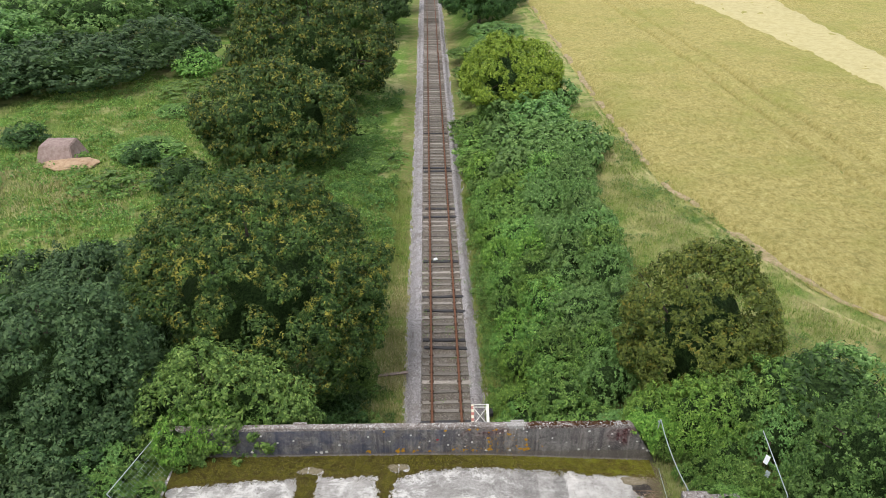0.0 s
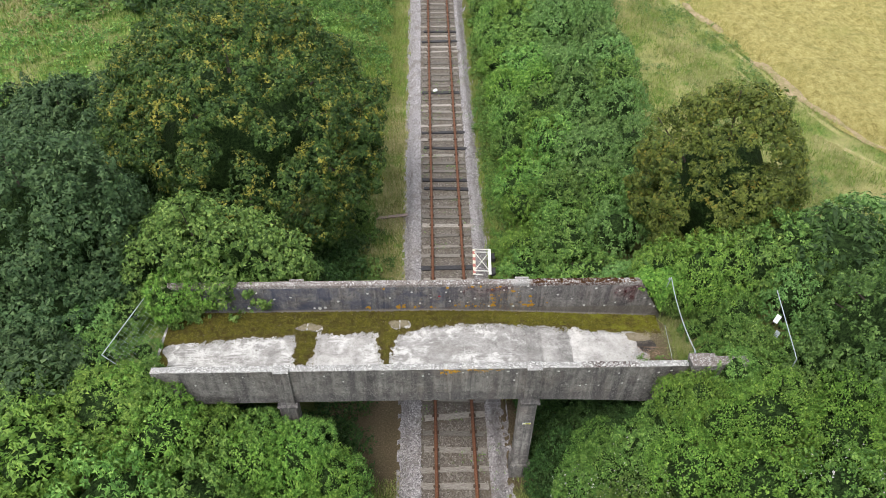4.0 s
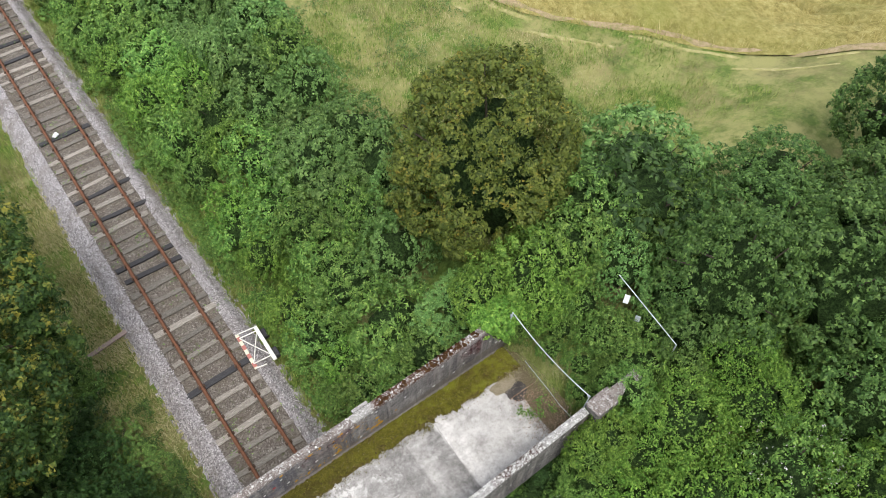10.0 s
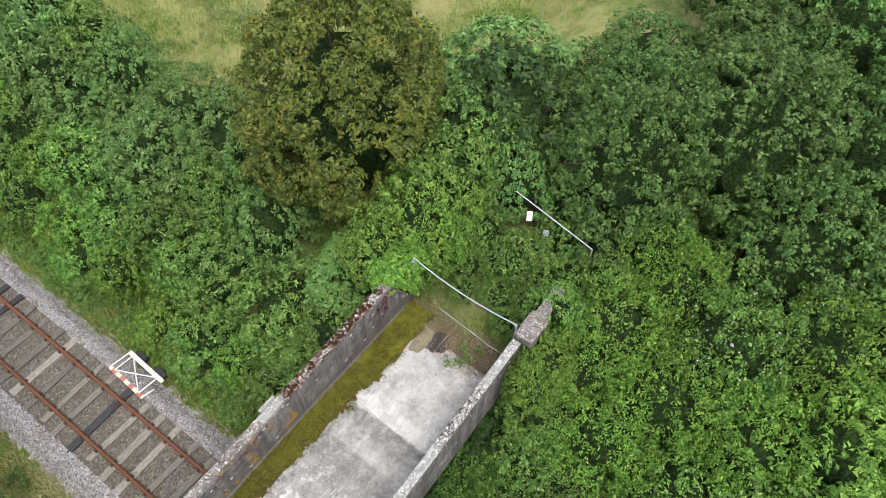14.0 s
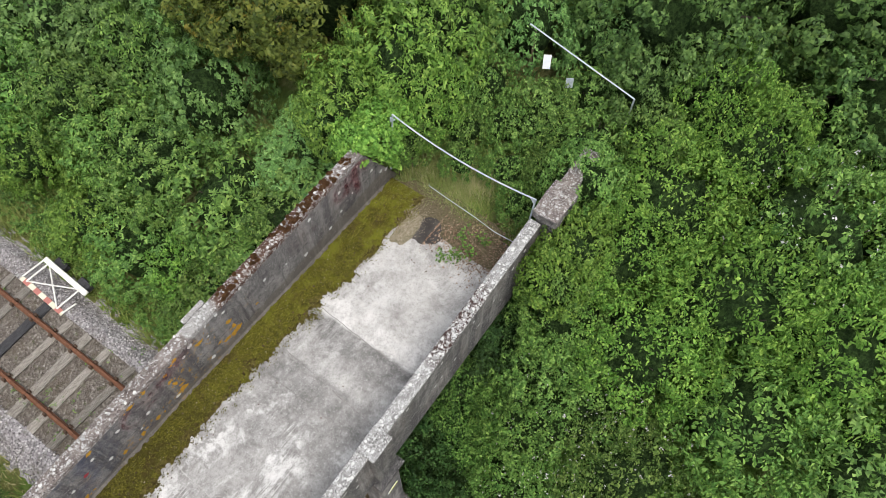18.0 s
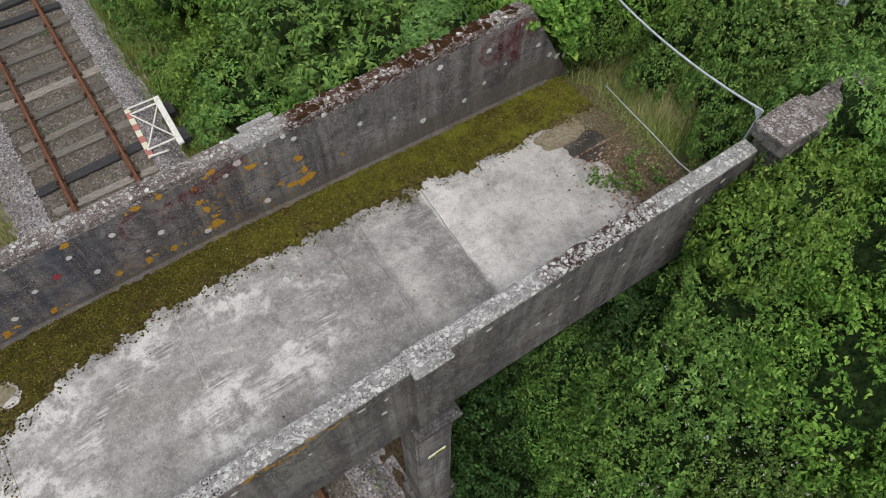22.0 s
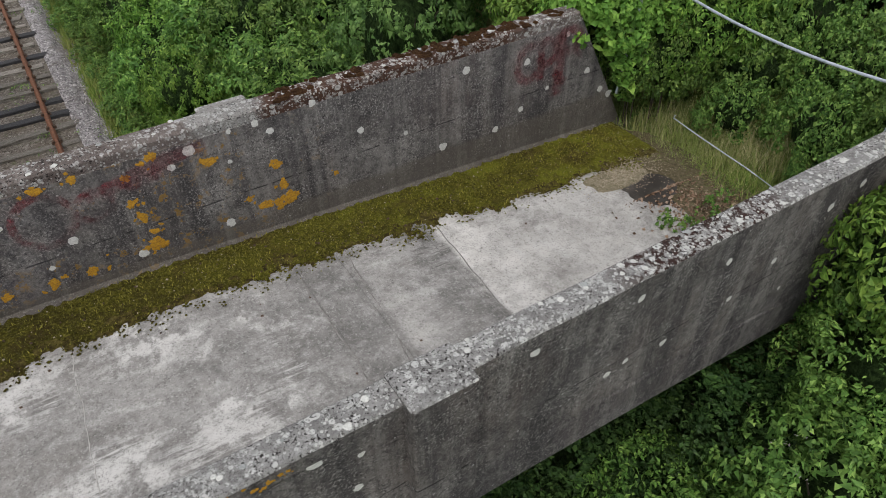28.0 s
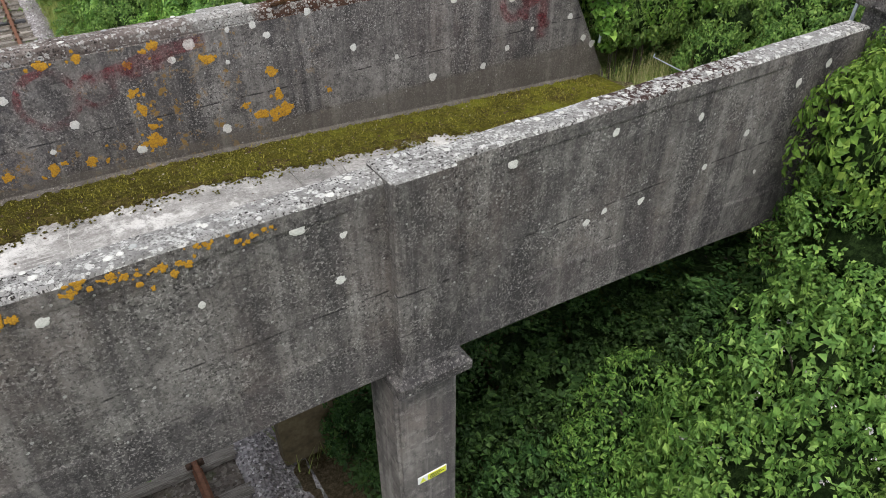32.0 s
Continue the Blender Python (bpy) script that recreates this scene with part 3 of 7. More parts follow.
DECK_Z, TOP_Z = 4.84, 6.2


def deck_line(x):
    """Height of the deck along the bridge: level over the track, falling to the east end."""
    return DECK_Z - 0.027 * max(0.0, x + 1.0) - 0.035 * max(0.0, x - 1.5)


def deck_z(x, y):
    return deck_line(x) + 0.008 * lump(x, y, 0.9, 2.0) - 0.03 * ((y + 7.15) / 1.75) ** 2


def field_edge(y):
    """x of the field's edge at y."""
    if y > 43:
        return 15.2
    if y > 23:
        return 15.2 + 1.0 * ((43 - y) / 20) ** 3
    return 16.2 + (23 - max(9.0, y)) * 0.28 + max(0, 9 - y) * 0.74


def land(x, y):
    """Height of the ground: a shallow cutting, a ramp on either side up to the bridge, the field above."""
    right = 2.75 * ramp01(x, 2.6, 11.0) + 0.15 * ramp01(x, 11, 18)
    left = 0.45 * ramp01(-x, 3.0, 14.0)
    z = -0.5 + (right + 0.5 * ramp01(x, 2.6, 6.0) if x > 0 else left)
    ridge = math.exp(-((max(0.0, abs(y + 7.3) - 2.6)) / 2.6) ** 2)
    up = ramp01(x, 4.6, 8.2) if x > 0 else ramp01(-x, 7.6, 10.8)
    z = z + (deck_line(min(x, 7.8)) + 0.34 * ramp01(x, 7.6, 10.6) - 0.1 - z) * ridge * up
    z += 0.16 * lump(x, y, 0.35) * ramp01(abs(x), 2.8, 6.0) * (1 - ridge * 0.8) + 0.35 * lump(x, y, 0.07, 3.0) * ramp01(abs(x), 6.0, 20.0) * (1 - ridge)
    return z


def sheet(xs, ys, height):
    X, Y = np.meshgrid(xs, ys, indexing="ij")
    Z = np.array([[height(float(x), float(y)) for y in ys] for x in xs])
    V = np.stack([X, Y, Z], -1).reshape(-1, 3)
    n, k = len(xs), len(ys)
    i = (np.arange(n - 1)[:, None] * k + np.arange(k - 1)[None]).ravel()
    return V, np.stack([i, i + k, i + k + 1, i + 1], -1)


xs = np.concatenate([[-3000, -900, -400, -220], np.arange(-150, -40, 7.0), np.arange(-40, -14, 1.6), np.arange(-14, 20, 0.5), np.arange(20, 60, 3.0), np.arange(60, 180, 12.0), [240, 420, 900, 3000]])
ys = np.concatenate([[-3000, -900, -300, -120], np.arange(-80, -24, 6.0), np.arange(-24, 14, 0.5), np.arange(14, 60, 1.6), np.arange(60, 200, 8.0), [240, 420, 900, 3000]])
V, Fc = sheet(xs, ys, land)
raw("ground", V, Fc, M_GROUND, smooth=True)
tagged(bpy.data.objects["ground"], "rough green grassland falling into a railway cutting", "ground", kind="structure")

# the crop stands as a sheet of its own above the ground, with wheel lines pressed in
TRAM = (31.0, 33.9, 61.0, 63.9)


def crop_height(x, y):
    e = x - field_edge(y) - 0.6 * lump(x, y, 0.45, 2.0)
    lie = ramp01(e, 1.2, 2.6)
    z = land(x, y) + 0.03 + 0.5 * lie + (0.22 * lump(x, y, 0.9, 5.0) + 0.16 * lump(x, y, 2.3, 6.0)) * lie
    for t in TRAM:
        z -= 0.55 * math.exp(-((x - t + 0.034 * (y - 50) - 0.3 * lump(0, y, 0.1)) / 0.32) ** 2)
    return z


rows_y = np.concatenate([np.arange(-40, 0, 2.0), np.arange(0, 60, 0.6), np.arange(60, 130, 2.2), [140, 160, 200, 300]])
cols = np.concatenate([np.arange(0, 9, 0.45), np.arange(9, 21, 0.22), np.arange(21, 34, 0.7), np.arange(34, 60, 1.0), [70, 90, 130, 200, 300]])
X = np.array([[field_edge(float(y)) + 1.1 + c for y in rows_y] for c in cols])
Y = np.repeat(rows_y[None], len(cols), 0)
Z = np.array([[crop_height(float(a), float(b)) for a, b in zip(r, s)] for r, s in zip(X, Y)])
n, k = X.shape
i = (np.arange(n - 1)[:, None] * k + np.arange(k - 1)[None]).ravel()
raw("crop_field", np.stack([X, Y, Z], -1).reshape(-1, 3), np.stack([i, i + k, i + k + 1, i + 1], -1), M_CROP, smooth=True)
tagged(bpy.data.objects["crop_field"], "ripening yellow barley field with wheel lines", "field", kind="structure")

# pale cut strip across the crop, following the wheel lines
ys2 = np.concatenate([np.arange(20, 130, 1.5), [150, 200, 300]])
cs = np.linspace(0, 1, 12)
X = np.array([[47.2 - 0.074 * (y - 47) + c * (7.3 + 0.17 * (y - 47)) + 0.5 * lump(c, y, 0.5) for y in ys2] for c in cs])
Y = np.repeat(ys2[None], len(cs), 0)
Z = np.array([[max(crop_height(a, q), land(a, q) + 0.4) + 0.13 + 0.05 * lump(a, q, 0.8) - 0.7 * (c < 0.01 or c > 0.99) for a, q in zip(r, s)] for r, s, c in zip(X, Y, cs)])
n, k = X.shape
i = (np.arange(n - 1)[:, None] * k + np.arange(k - 1)[None]).ravel()
raw("mown_strip", np.stack([X, Y, Z], -1).reshape(-1, 3), np.stack([i, i + k, i + k + 1, i + 1], -1), M_STRAW, smooth=True)
tagged(bpy.data.objects["mown_strip"], "pale bleached strip through the standing barley", "field strip", kind="structure")

# worn track along the field's edge: two wheel ruts with grass between them
ys3 = np.arange(-30, 140, 0.8)


def strip(name, label, category, c0, c1, n, material, lift, seed, wander=0.12, broken=-9.0):
    """A ragged strip that follows the field's edge, from c0 to c1 metres beside it, sunk where it breaks off."""
    cs = np.linspace(c0, c1, n)
    X = np.array([[field_edge(float(y)) + c + wander * lump(c * 0.5, y, 0.9, seed) + 0.5 * wander * lump(c, y, 2.3, seed) for y in ys3] for c in cs])
    Y = np.repeat(ys3[None], len(cs), 0)
    Z = np.array([[land(p, q) + lift + 0.03 * lump(p, q, 2.0) - 0.1 * (j in (0, n - 1)) - 0.16 * (lump(0, q, 0.25, seed) < broken) for p, q in zip(r, s)] for j, (r, s) in enumerate(zip(X, Y))])
    k = X.shape[1]
    i = (np.arange(n - 1)[:, None] * k + np.arange(k - 1)[None]).ravel()
    ob = raw(name, np.stack([X, Y, Z], -1).reshape(-1, 3), np.stack([i, i + k, i + k + 1, i + 1], -1), material, smooth=True)
    return tagged(ob, label, category, kind="structure")


strip("wheel_rut", "pale worn wheel rut along the grassy field edge", "path", -0.7, -0.35, 5, M_DIRT, 0.035, 2.0, 0.18, -0.05)
strip("wheel_rut", "pale worn wheel rut along the grassy field edge", "path", 0.55, 0.95, 5, M_DIRT, 0.035, 4.0, 0.18, -0.05)
strip("bare_margin", "crumbling pinkish soil margin along the barley", "soil", 1.1, 1.85, 6, M_MARGIN, 0.15, 5.0, 0.5, -0.12)


# ---- the railway ----
Y0, Y1 = -34.0, 150.0
ysb = np.concatenate([np.arange(Y0, 14, 0.16), np.arange(14, 60, 0.5), np.arange(60, Y1 + 1, 2.0)])


def bed_z(x, y):
    a = abs(x)
    edge = (1.95 if x < 0 else 1.78) + 0.16 * lump(x, y, 0.9, 8.0)
    z = -0.23 if a < 1.3 else -0.17
    z -= 0.33 * ramp01(a, edge - 0.25, edge + 0.22)
    return z + 0.02 * lump(x, y, 5.0, 1.0)


V, Fc = sheet(np.concatenate([np.arange(-2.3, -1.25, 0.12)]), ysb, bed_z)
raw("ballast_shoulder", V, Fc, M_BALLAST, smooth=True)
tagged(bpy.data.objects["ballast_shoulder"], "pale grey ballast shoulder beside the sleepers", "ballast", kind="structure")
V, Fc = sheet(np.concatenate([np.arange(1.28, 2.34, 0.12)]), ysb, bed_z)
raw("ballast_shoulder", V, Fc, M_BALLAST, smooth=True)
tagged(bpy.data.objects["ballast_shoulder.001"], "pale grey ballast shoulder beside the sleepers", "ballast", kind="structure")
V, Fc = sheet(np.arange(-1.36, 1.41, 0.12), ysb, lambda x, y: bed_z(x, y) - 0.012)
raw("ballast_bed", V, Fc, M_BEDBROWN, smooth=True)
tagged(bpy.data.objects["ballast_bed"], "silted brown ballast between weathered sleepers", "ballast", kind="structure")


def stones(name, n, pick, material, label, size=(0.018, 0.034)):
    """Loose angular stones, each its own small solid."""
    P = np.array([pick() for _ in range(n)])
    base = np.array([(1, 0, 0), (0, 1, 0), (-1, 0, 0), (0, -1, 0), (0.2, 0.1, 0.75), (0, 0, -0.6)], float)
    tri = np.array([(0, 1, 4), (1, 2, 4), (2, 3, 4), (3, 0, 4), (1, 0, 5), (2, 1, 5), (3, 2, 5), (0, 3, 5)])
    s = rng.uniform(*size, n)[:, None, None] * rng.uniform(0.65, 1.35, (n, 6, 3))
    a = rng.uniform(0, 2 * np.pi, n)
    c, d = np.cos(a)[:, None], np.sin(a)[:, None]
    B = base[None] * s
    V = np.stack([B[..., 0] * c - B[..., 1] * d, B[..., 0] * d + B[..., 1] * c, B[..., 2]], -1) + P[:, None]
    ob = raw(name, V.reshape(-1, 3), (tri[None] + 6 * np.arange(n)[:, None, None]).reshape(-1, 3), material)
    return tagged(ob, label, "stones", kind="stuff")


def shoulder():
    side = rng.choice((-1, 1))
    x, y = side * rng.uniform(1.3, 2.12 if side < 0 else 1.95), (rng.uniform(-13, 11) if rng.random() < 0.8 else rng.uniform(11, 32))
    return (x, y, bed_z(x, y) + 0.008)


def between():
    x, y = rng.uniform(-1.3, 1.3), (rng.uniform(-13, 11) if rng.random() < 0.8 else rng.uniform(11, 30))
    return (x, y, bed_z(x, y) + 0.002)


stones("ballast_stones", 12000, shoulder, M_STONES, "loose pale grey angular ballast stones")
stones("ballast_stones", 5000, between, M_STONEB, "brown silted ballast stones among sleepers", (0.014, 0.028))

track = thing("railway_track", "single track with rusty rails on weathered timber sleepers", "railway track", kind="structure")
PROFILE = [(-0.07, -0.155), (0.07, -0.155), (0.07, -0.143), (0.012, -0.125), (0.009, -0.045), (0.035, -0.032), (0.036, -0.006), (0.028, 0.0), (-0.028, 0.0), (-0.036, -0.006), (-0.035, -0.032), (-0.009, -0.045), (-0.012, -0.125), (-0.07, -0.143)]
for side in (-1, 1):
    b = bmesh.new()
    rings = []
    for y in [Y0 + (Y1 - Y0) * j / 40 for j in range(41)]:
        rings.append([b.verts.new((side * 0.7525 + px, y, pz)) for px, pz in PROFILE])
    for r0, r1 in zip(rings, rings[1:]):
        for j in range(len(PROFILE)):
            b.faces.new((r0[j], r0[(j + 1) % 14], r1[(j + 1) % 14], r1[j]))
    part("rail", b, M_RAIL, track, "rust-orange flat-bottomed steel rail")


# ---- the bridge ----
bridge = thing("road_bridge", "disused weathered concrete road bridge over the railway", "bridge")
NO, NI = -9.15, -8.9      # near parapet: outer and inner face
FI, FO = -5.4, -5.15      # far parapet
XL, XR = -9.9, 7.42


def soffit(x):
    return 4.495 - 0.022 * ramp01(x, 1.5, 3.0) - 0.0078 * max(0.0, x - 1.0) ** 2 - 0.0035 * max(0.0, -5.0 - x) ** 2


def skin(b, grid):
    """Quads over a grid of points."""
    vs = [[b.verts.new(p) for p in row] for row in grid]
    for r0, r1 in zip(vs, vs[1:]):
        for j in range(len(r0) - 1):
            b.faces.new((r0[j], r1[j], r1[j + 1], r0[j + 1]))
    return vs


def girder(outer, inner, x0, x1, end_rake=0.0, top=TOP_Z):
    """A deep edge beam that is also the parapet: coping band, recessed outer panel, uneven faces."""
    b = bmesh.new()
    s = 1 if inner > outer else -1
    n = int((x1 - x0) / 0.16)
    grid = []
    for j in range(n + 1):
        x = x0 + (x1 - x0) * j / n
        zb = soffit(x)
        w = lambda z: 0.006 * lump(x, z, 2.3, outer)
        top_w = 0.012 * lump(x, 0, 2.0, 4.0)
        rec = 0.009 if any(a < x < c for a, c in ((-9.4, -6.35), (-5.15, 1.85), (2.95, 7.1))) else 0.0
        rk = lambda z: end_rake * (top - z) if j == n else 0.0
        prof = [(inner, zb), (outer, zb), (outer + s * w(1), zb + 0.42), (outer + s * (rec + w(2)), zb + 0.45), (outer + s * (rec + w(3)), zb + 0.95), (outer + s * (rec + w(4)), top - 0.16), (outer + s * w(5), top - 0.13),
                (outer + s * (0.004 + w(6)), top - 0.02 + top_w), (outer + s * 0.022, top + top_w), ((outer + inner) / 2, top + 0.006 + top_w), (inner - s * 0.022, top + top_w), (inner - s * 0.002, top - 0.02 + top_w), (inner - s * 0.002, top - 0.11), (inner - s * 0.012, top - 0.115), (inner, top - 0.13), (inner + s * w(8), DECK_Z + 0.5), (inner, DECK_Z + 0.05), (inner, zb)]
        grid.append([(x + rk(z), y, z) for y, z in prof])
    vs = skin(b, grid)
    for v in (vs[0], vs[-1]):
        b.faces.new(v[:-1])
    bmesh.ops.recalc_face_normals(b, faces=b.faces)
    return b


def coated(bm, name, label, wall, top, band):
    """Adds the lichened coping as second material on the faces of the coping."""
    me_ob = part(name, bm, wall, bridge, label)
    me_ob.data.materials.append(top)
    for f in me_ob.data.polygons:
        if f.center.z > DECK_Z + 0.6 and (f.normal.z > 0.6 or (band and f.center.z > TOP_Z - 0.112)):
            f.material_index = 1
    return me_ob


near_wall = coated(girder(NO, NI, XL, XR), "parapet", "dark stained concrete parapet girder with lichened top", M_WALL, M_TOP, False)
far_wall = coated(girder(FO, FI, XL - 0.6, 6.75, 0.55), "parapet", "concrete parapet with lichen spots and faded red paint", M_WALLF, M_TOPF, True)

b = bmesh.new()
xs4 = np.arange(XL - 0.6, 7.62, 0.18)
grid = [[(float(x), y, deck_z(float(x), float(y))) for y in np.linspace(NI + 0.001, FI - 0.001, 16)] for x in xs4]
skin(b, grid)
for f in b.faces:
    if f.normal.z < 0:
        f.normal_flip()
slab = part("deck_surface", b, M_DECK, bridge, "bleached grey concrete deck with white wear marks")
b = bmesh.new()
ends = skin(b, [[(float(x), y, z) for y, z in ((NI, soffit(x) + 0.01), (NI, deck_line(x) - 0.12), (FI, deck_line(x) - 0.12), (FI, soffit(x) + 0.01), (NI, soffit(x) + 0.01))] for x in np.linspace(XL - 0.6, 7.4, 30)])
for v in (ends[0], ends[-1]):
    b.faces.new(v[:-1])
bmesh.ops.recalc_face_normals(b, faces=b.faces)
part("deck_slab", b, M_WALL, bridge)
# raised and sunk casting joints across the deck
for x0, w, dz in ((2.55, 0.035, 0.01), (3.0, 0.04, 0.012), (4.0, 0.03, 0.008), (-2.05, 0.05, 0.01), (-5.4, 0.05, 0.01)):
    b = bmesh.new()
    skin(b, [[(x0 + 0.02 * lump(0, y, 1.5, x0) + c * w, y, deck_z(x0, float(y)) + d) for c, d in ((-0.6, -0.004), (-0.5, dz), (0.5, dz), (0.6, -0.004))] for y in np.linspace(NI + 0.02, FI - 0.03, 30)])
    bmesh.ops.recalc_face_normals(b, faces=b.faces)
    part("deck_joint", b, M_DECK, bridge)

# upstand at the foot of the far parapet
b = bmesh.new()
skin(b, [[(float(x), FI - 0.1 - 0.01 * lump(x, 0, 2.0), deck_line(x) - 0.06), (float(x), FI - 0.07, deck_line(x) + 0.012 * lump(x, 0, 1.4)), (float(x), FI + 0.002, deck_line(x) + 0.035)] for x in np.arange(XL, 7.4, 0.2)])
bmesh.ops.recalc_face_normals(b, faces=b.faces)
part("upstand", b, M_WALLF, bridge)


def pilaster(x0, x1, face, wall, cap, top=TOP_Z + 0.035):
    """A shallow buttress on the outside of a parapet, on a moulded ledge and a square pier."""
    s = -1 if face < wall else 1
    b = box(x0, x1, min(face, wall + 0.002 * s), max(face, wall - 0.25 * s), soffit(x0) + 0.12, top, 0.012)
    ob = part("pilaster", b, M_WALL, bridge, "stained concrete buttress with a lichened cap")
    ob.data.materials.append(cap)
    for f in ob.data.polygons:
        if f.normal.z > 0.6 and f.center.z > top - 0.03:
            f.material_index = 1
    b = bmesh.new()
    prof = [(-0.02, 0.06), (0.012, 0.0), (0.02, -0.05), (0.05, -0.075), (0.085, -0.1), (0.085, -0.185), (0.0, -0.2)]
    zt = soffit(x0) + 0.085
    rings = []
    y_in = wall - 0.2 * s
    for o, dz in prof:
        z = zt + dz
        rings.append([b.verts.new(p) for p in ((x0 - o, y_in, z), (x0 - o, face + s * o, z), (x1 + o, face + s * o, z), (x1 + o, y_in, z))])
    for r0, r1 in zip(rings, rings[1:]):
        for j in range(4):
            b.faces.new((r0[j], r0[(j + 1) % 4], r1[(j + 1) % 4], r1[j]))
    b.faces.new(rings[0])
    b.faces.new(rings[-1][::-1])
    bmesh.ops.recalc_face_normals(b, faces=b.faces)
    part("ledge", b, M_WALL, bridge, "crumbling moulded ledge")
    zl = zt - 0.198
    yo, yi = face - s * 0.015, wall - s * 0.38
    part("pier", box(x0 - 0.07, x1 + 0.012, min(yo, yi), max(yo, yi), 0.35, zl, 0.03, None, 0, 2), M_PIER, bridge, "square smooth grey concrete pier")
    part("pier_plinth", box(x0 - 0.13, x1 + 0.13, min(yo, yi) - 0.09, max(yo, yi) + 0.09, -0.7, 0.36, 0.03), M_WALL, bridge)


for x0, x1 in ((2.16, 2.66), (-6.0, -5.49)):
    pilaster(x0, x1, -9.265, NO, M_TOP)
    pilaster(x0, x1, -5.04, FO, M_TOPF, TOP_Z - 0.008)
for x0 in (2.0, -6.1):
    part("cross_beam", box(x0 + 0.16, x0 + 0.6, -8.8, -5.5, 3.95, 4.46, 0.02), M_WALL, bridge)
for x0, x1, w in ((7.3, 7.75, 0), (-10.4, -9.85, 0)):
    part("abutment", box(x0, x1, -9.1, -5.2, 0.8, 4.18, 0.02), M_WALL, bridge)
# end pier beyond the near parapet: recessed shaft, overhanging worn cap, then a lower wing wall
def worn_block(x0, x1, y0, y1, z0, z1, soft, seed):
    """A block with many small faces, its corners worn round and chipped."""
    b = bmesh.new()
    bmesh.ops.create_cube(b, size=1.0)
    bmesh.ops.subdivide_edges(b, edges=b.edges[:], cuts=7, use_grid_fill=True)
    mid, half = Vector(((x0 + x1) / 2, (y0 + y1) / 2, (z0 + z1) / 2)), Vector(((x1 - x0) / 2, (y1 - y0) / 2, (z1 - z0) / 2))
    for v in b.verts:
        p = Vector((v.co.x * 2 * half.x, v.co.y * 2 * half.y, v.co.z * 2 * half.z))
        inner = Vector([max(-h + soft, min(h - soft, c)) for c, h in zip(p, half)])
        d = p - inner
        if d.length > 1e-5:
            p = inner + d.normalized() * soft * (1 + 0.5 * noise.noise(p * 6 + Vector((seed, 0, 0))))
        v.co = mid + p + Vector((1, 1, 1)) * 0.012 * noise.noise(p * 4 + Vector((0, seed, 0)))
    return b


for nm, lim, mat_, top_, soft, words in (("end_pier", (7.46, 8.1, -9.4, -9.0, 3.2, 6.37), M_WALL, None, 0.03, "stained concrete end pier under a worn cap"),
                                         ("pier_cap", (7.36, 8.22, -9.47, -8.93, 6.36, 6.6), M_WALL, M_TOPF, 0.045, "brown lichened overhanging cap with chipped corners"),
                                         ("wing_wall", (8.08, 9.25, -9.36, -9.0, 3.4, 6.53), M_WALL, M_TOPF, 0.05, "brown-stained wing wall disappearing under leaves")):
    block = part(nm, worn_block(*lim, soft, lim[0]), mat_, bridge, words)
    if top_:
        block.data.materials.append(top_)
        for f in block.data.polygons:
            if f.normal.z > 0.6:
                f.material_index = 1


# moss: a low uneven cushion over parts of the deck
def moss_mask(x, y):
    """Above zero where the moss grows."""
    d = FI - y
    w = float(np.interp(x, (-10, -8, -6, -2, -0.8, 0.4, 1.4, 4.5, 7.0), (1.55, 1.33, 1.15, 1.08, 0.8, 0.68, 0.68, 0.83, 1.0)))
    v = w - d + (0.16 + 0.06 * ramp01(x, -1.5, 1.0)) * lump(x, y, 1.3, 9.0) + 0.1 * lump(x, y, 4.2, 9.0) + 0.1 * lump(x, y, 11.0, 9.0) + 0.06 * lump(x, y, 23.0, 9.0)
    for cx, ww, reach in ((-2.5, 0.36, 2.4), (-5.4, 0.46, 2.6)):
        s = ww - 0.16 * max(0, d - 1.2) - abs(x - cx) + 0.2 * lump(x, y, 2.0, 4.0) + 0.16 * lump(x, y, 7.0, 4.0)
        v = max(v, min(s, reach - d + 0.3 * lump(x, y, 3.0, 4.0)))
    for cx, cd in ((-5.3, 0.76), (-2.1, 0.64)):
        v -= 0.95 * math.exp(-((x - cx) / 0.42) ** 2 - ((d - cd) / 0.2) ** 2) * (1 + 0.6 * lump(x, y, 4.0, 3.0))
    return min(max(v, -10.2 - x + 0.5 * lump(x, y, 2.0, 6.0)), 7.9 - x + 0.6 * lump(x, y, 2.0))


step = 0.036
gx, gy = np.arange(-10.4, 7.6, step), np.arange(NI + 0.05, FI - 0.02, step)
mask = np.array([[moss_mask(float(x), float(y)) for y in gy] for x in gx])
H = np.array([[deck_z(float(x), float(y)) + (0.004 + min(0.045, 0.12 * m_) * (0.75 + 0.5 * lump(x, y, 9.0)) + 0.012 * lump(x, y, 21.0) if m_ > 0 else -0.02) for y, m_ in zip(gy, row)] for x, row in zip(gx, mask)])
V = np.stack([*np.meshgrid(gx, gy, indexing="ij"), H], -1).reshape(-1, 3)
k = len(gy)
ii, jj = np.nonzero((mask[:-1, :-1] > -0.03) & (mask[1:, 1:] > -0.03))
i = ii * k + jj
cushion = raw("moss", V, np.stack([i, i + k, i + k + 1, i + 1], -1), M_MOSS, smooth=True)
M_FRINGE = simple("dried_brown_moss", ((0.02, 0.015, 0.008), (0.055, 0.043, 0.015), (0.11, 0.09, 0.025), (0.17, 0.15, 0.07)), 14.0, 45.0, 1.0, 0.95, 0.1, 0.0, 0.03)
cushion.data.materials.append(M_FRINGE)
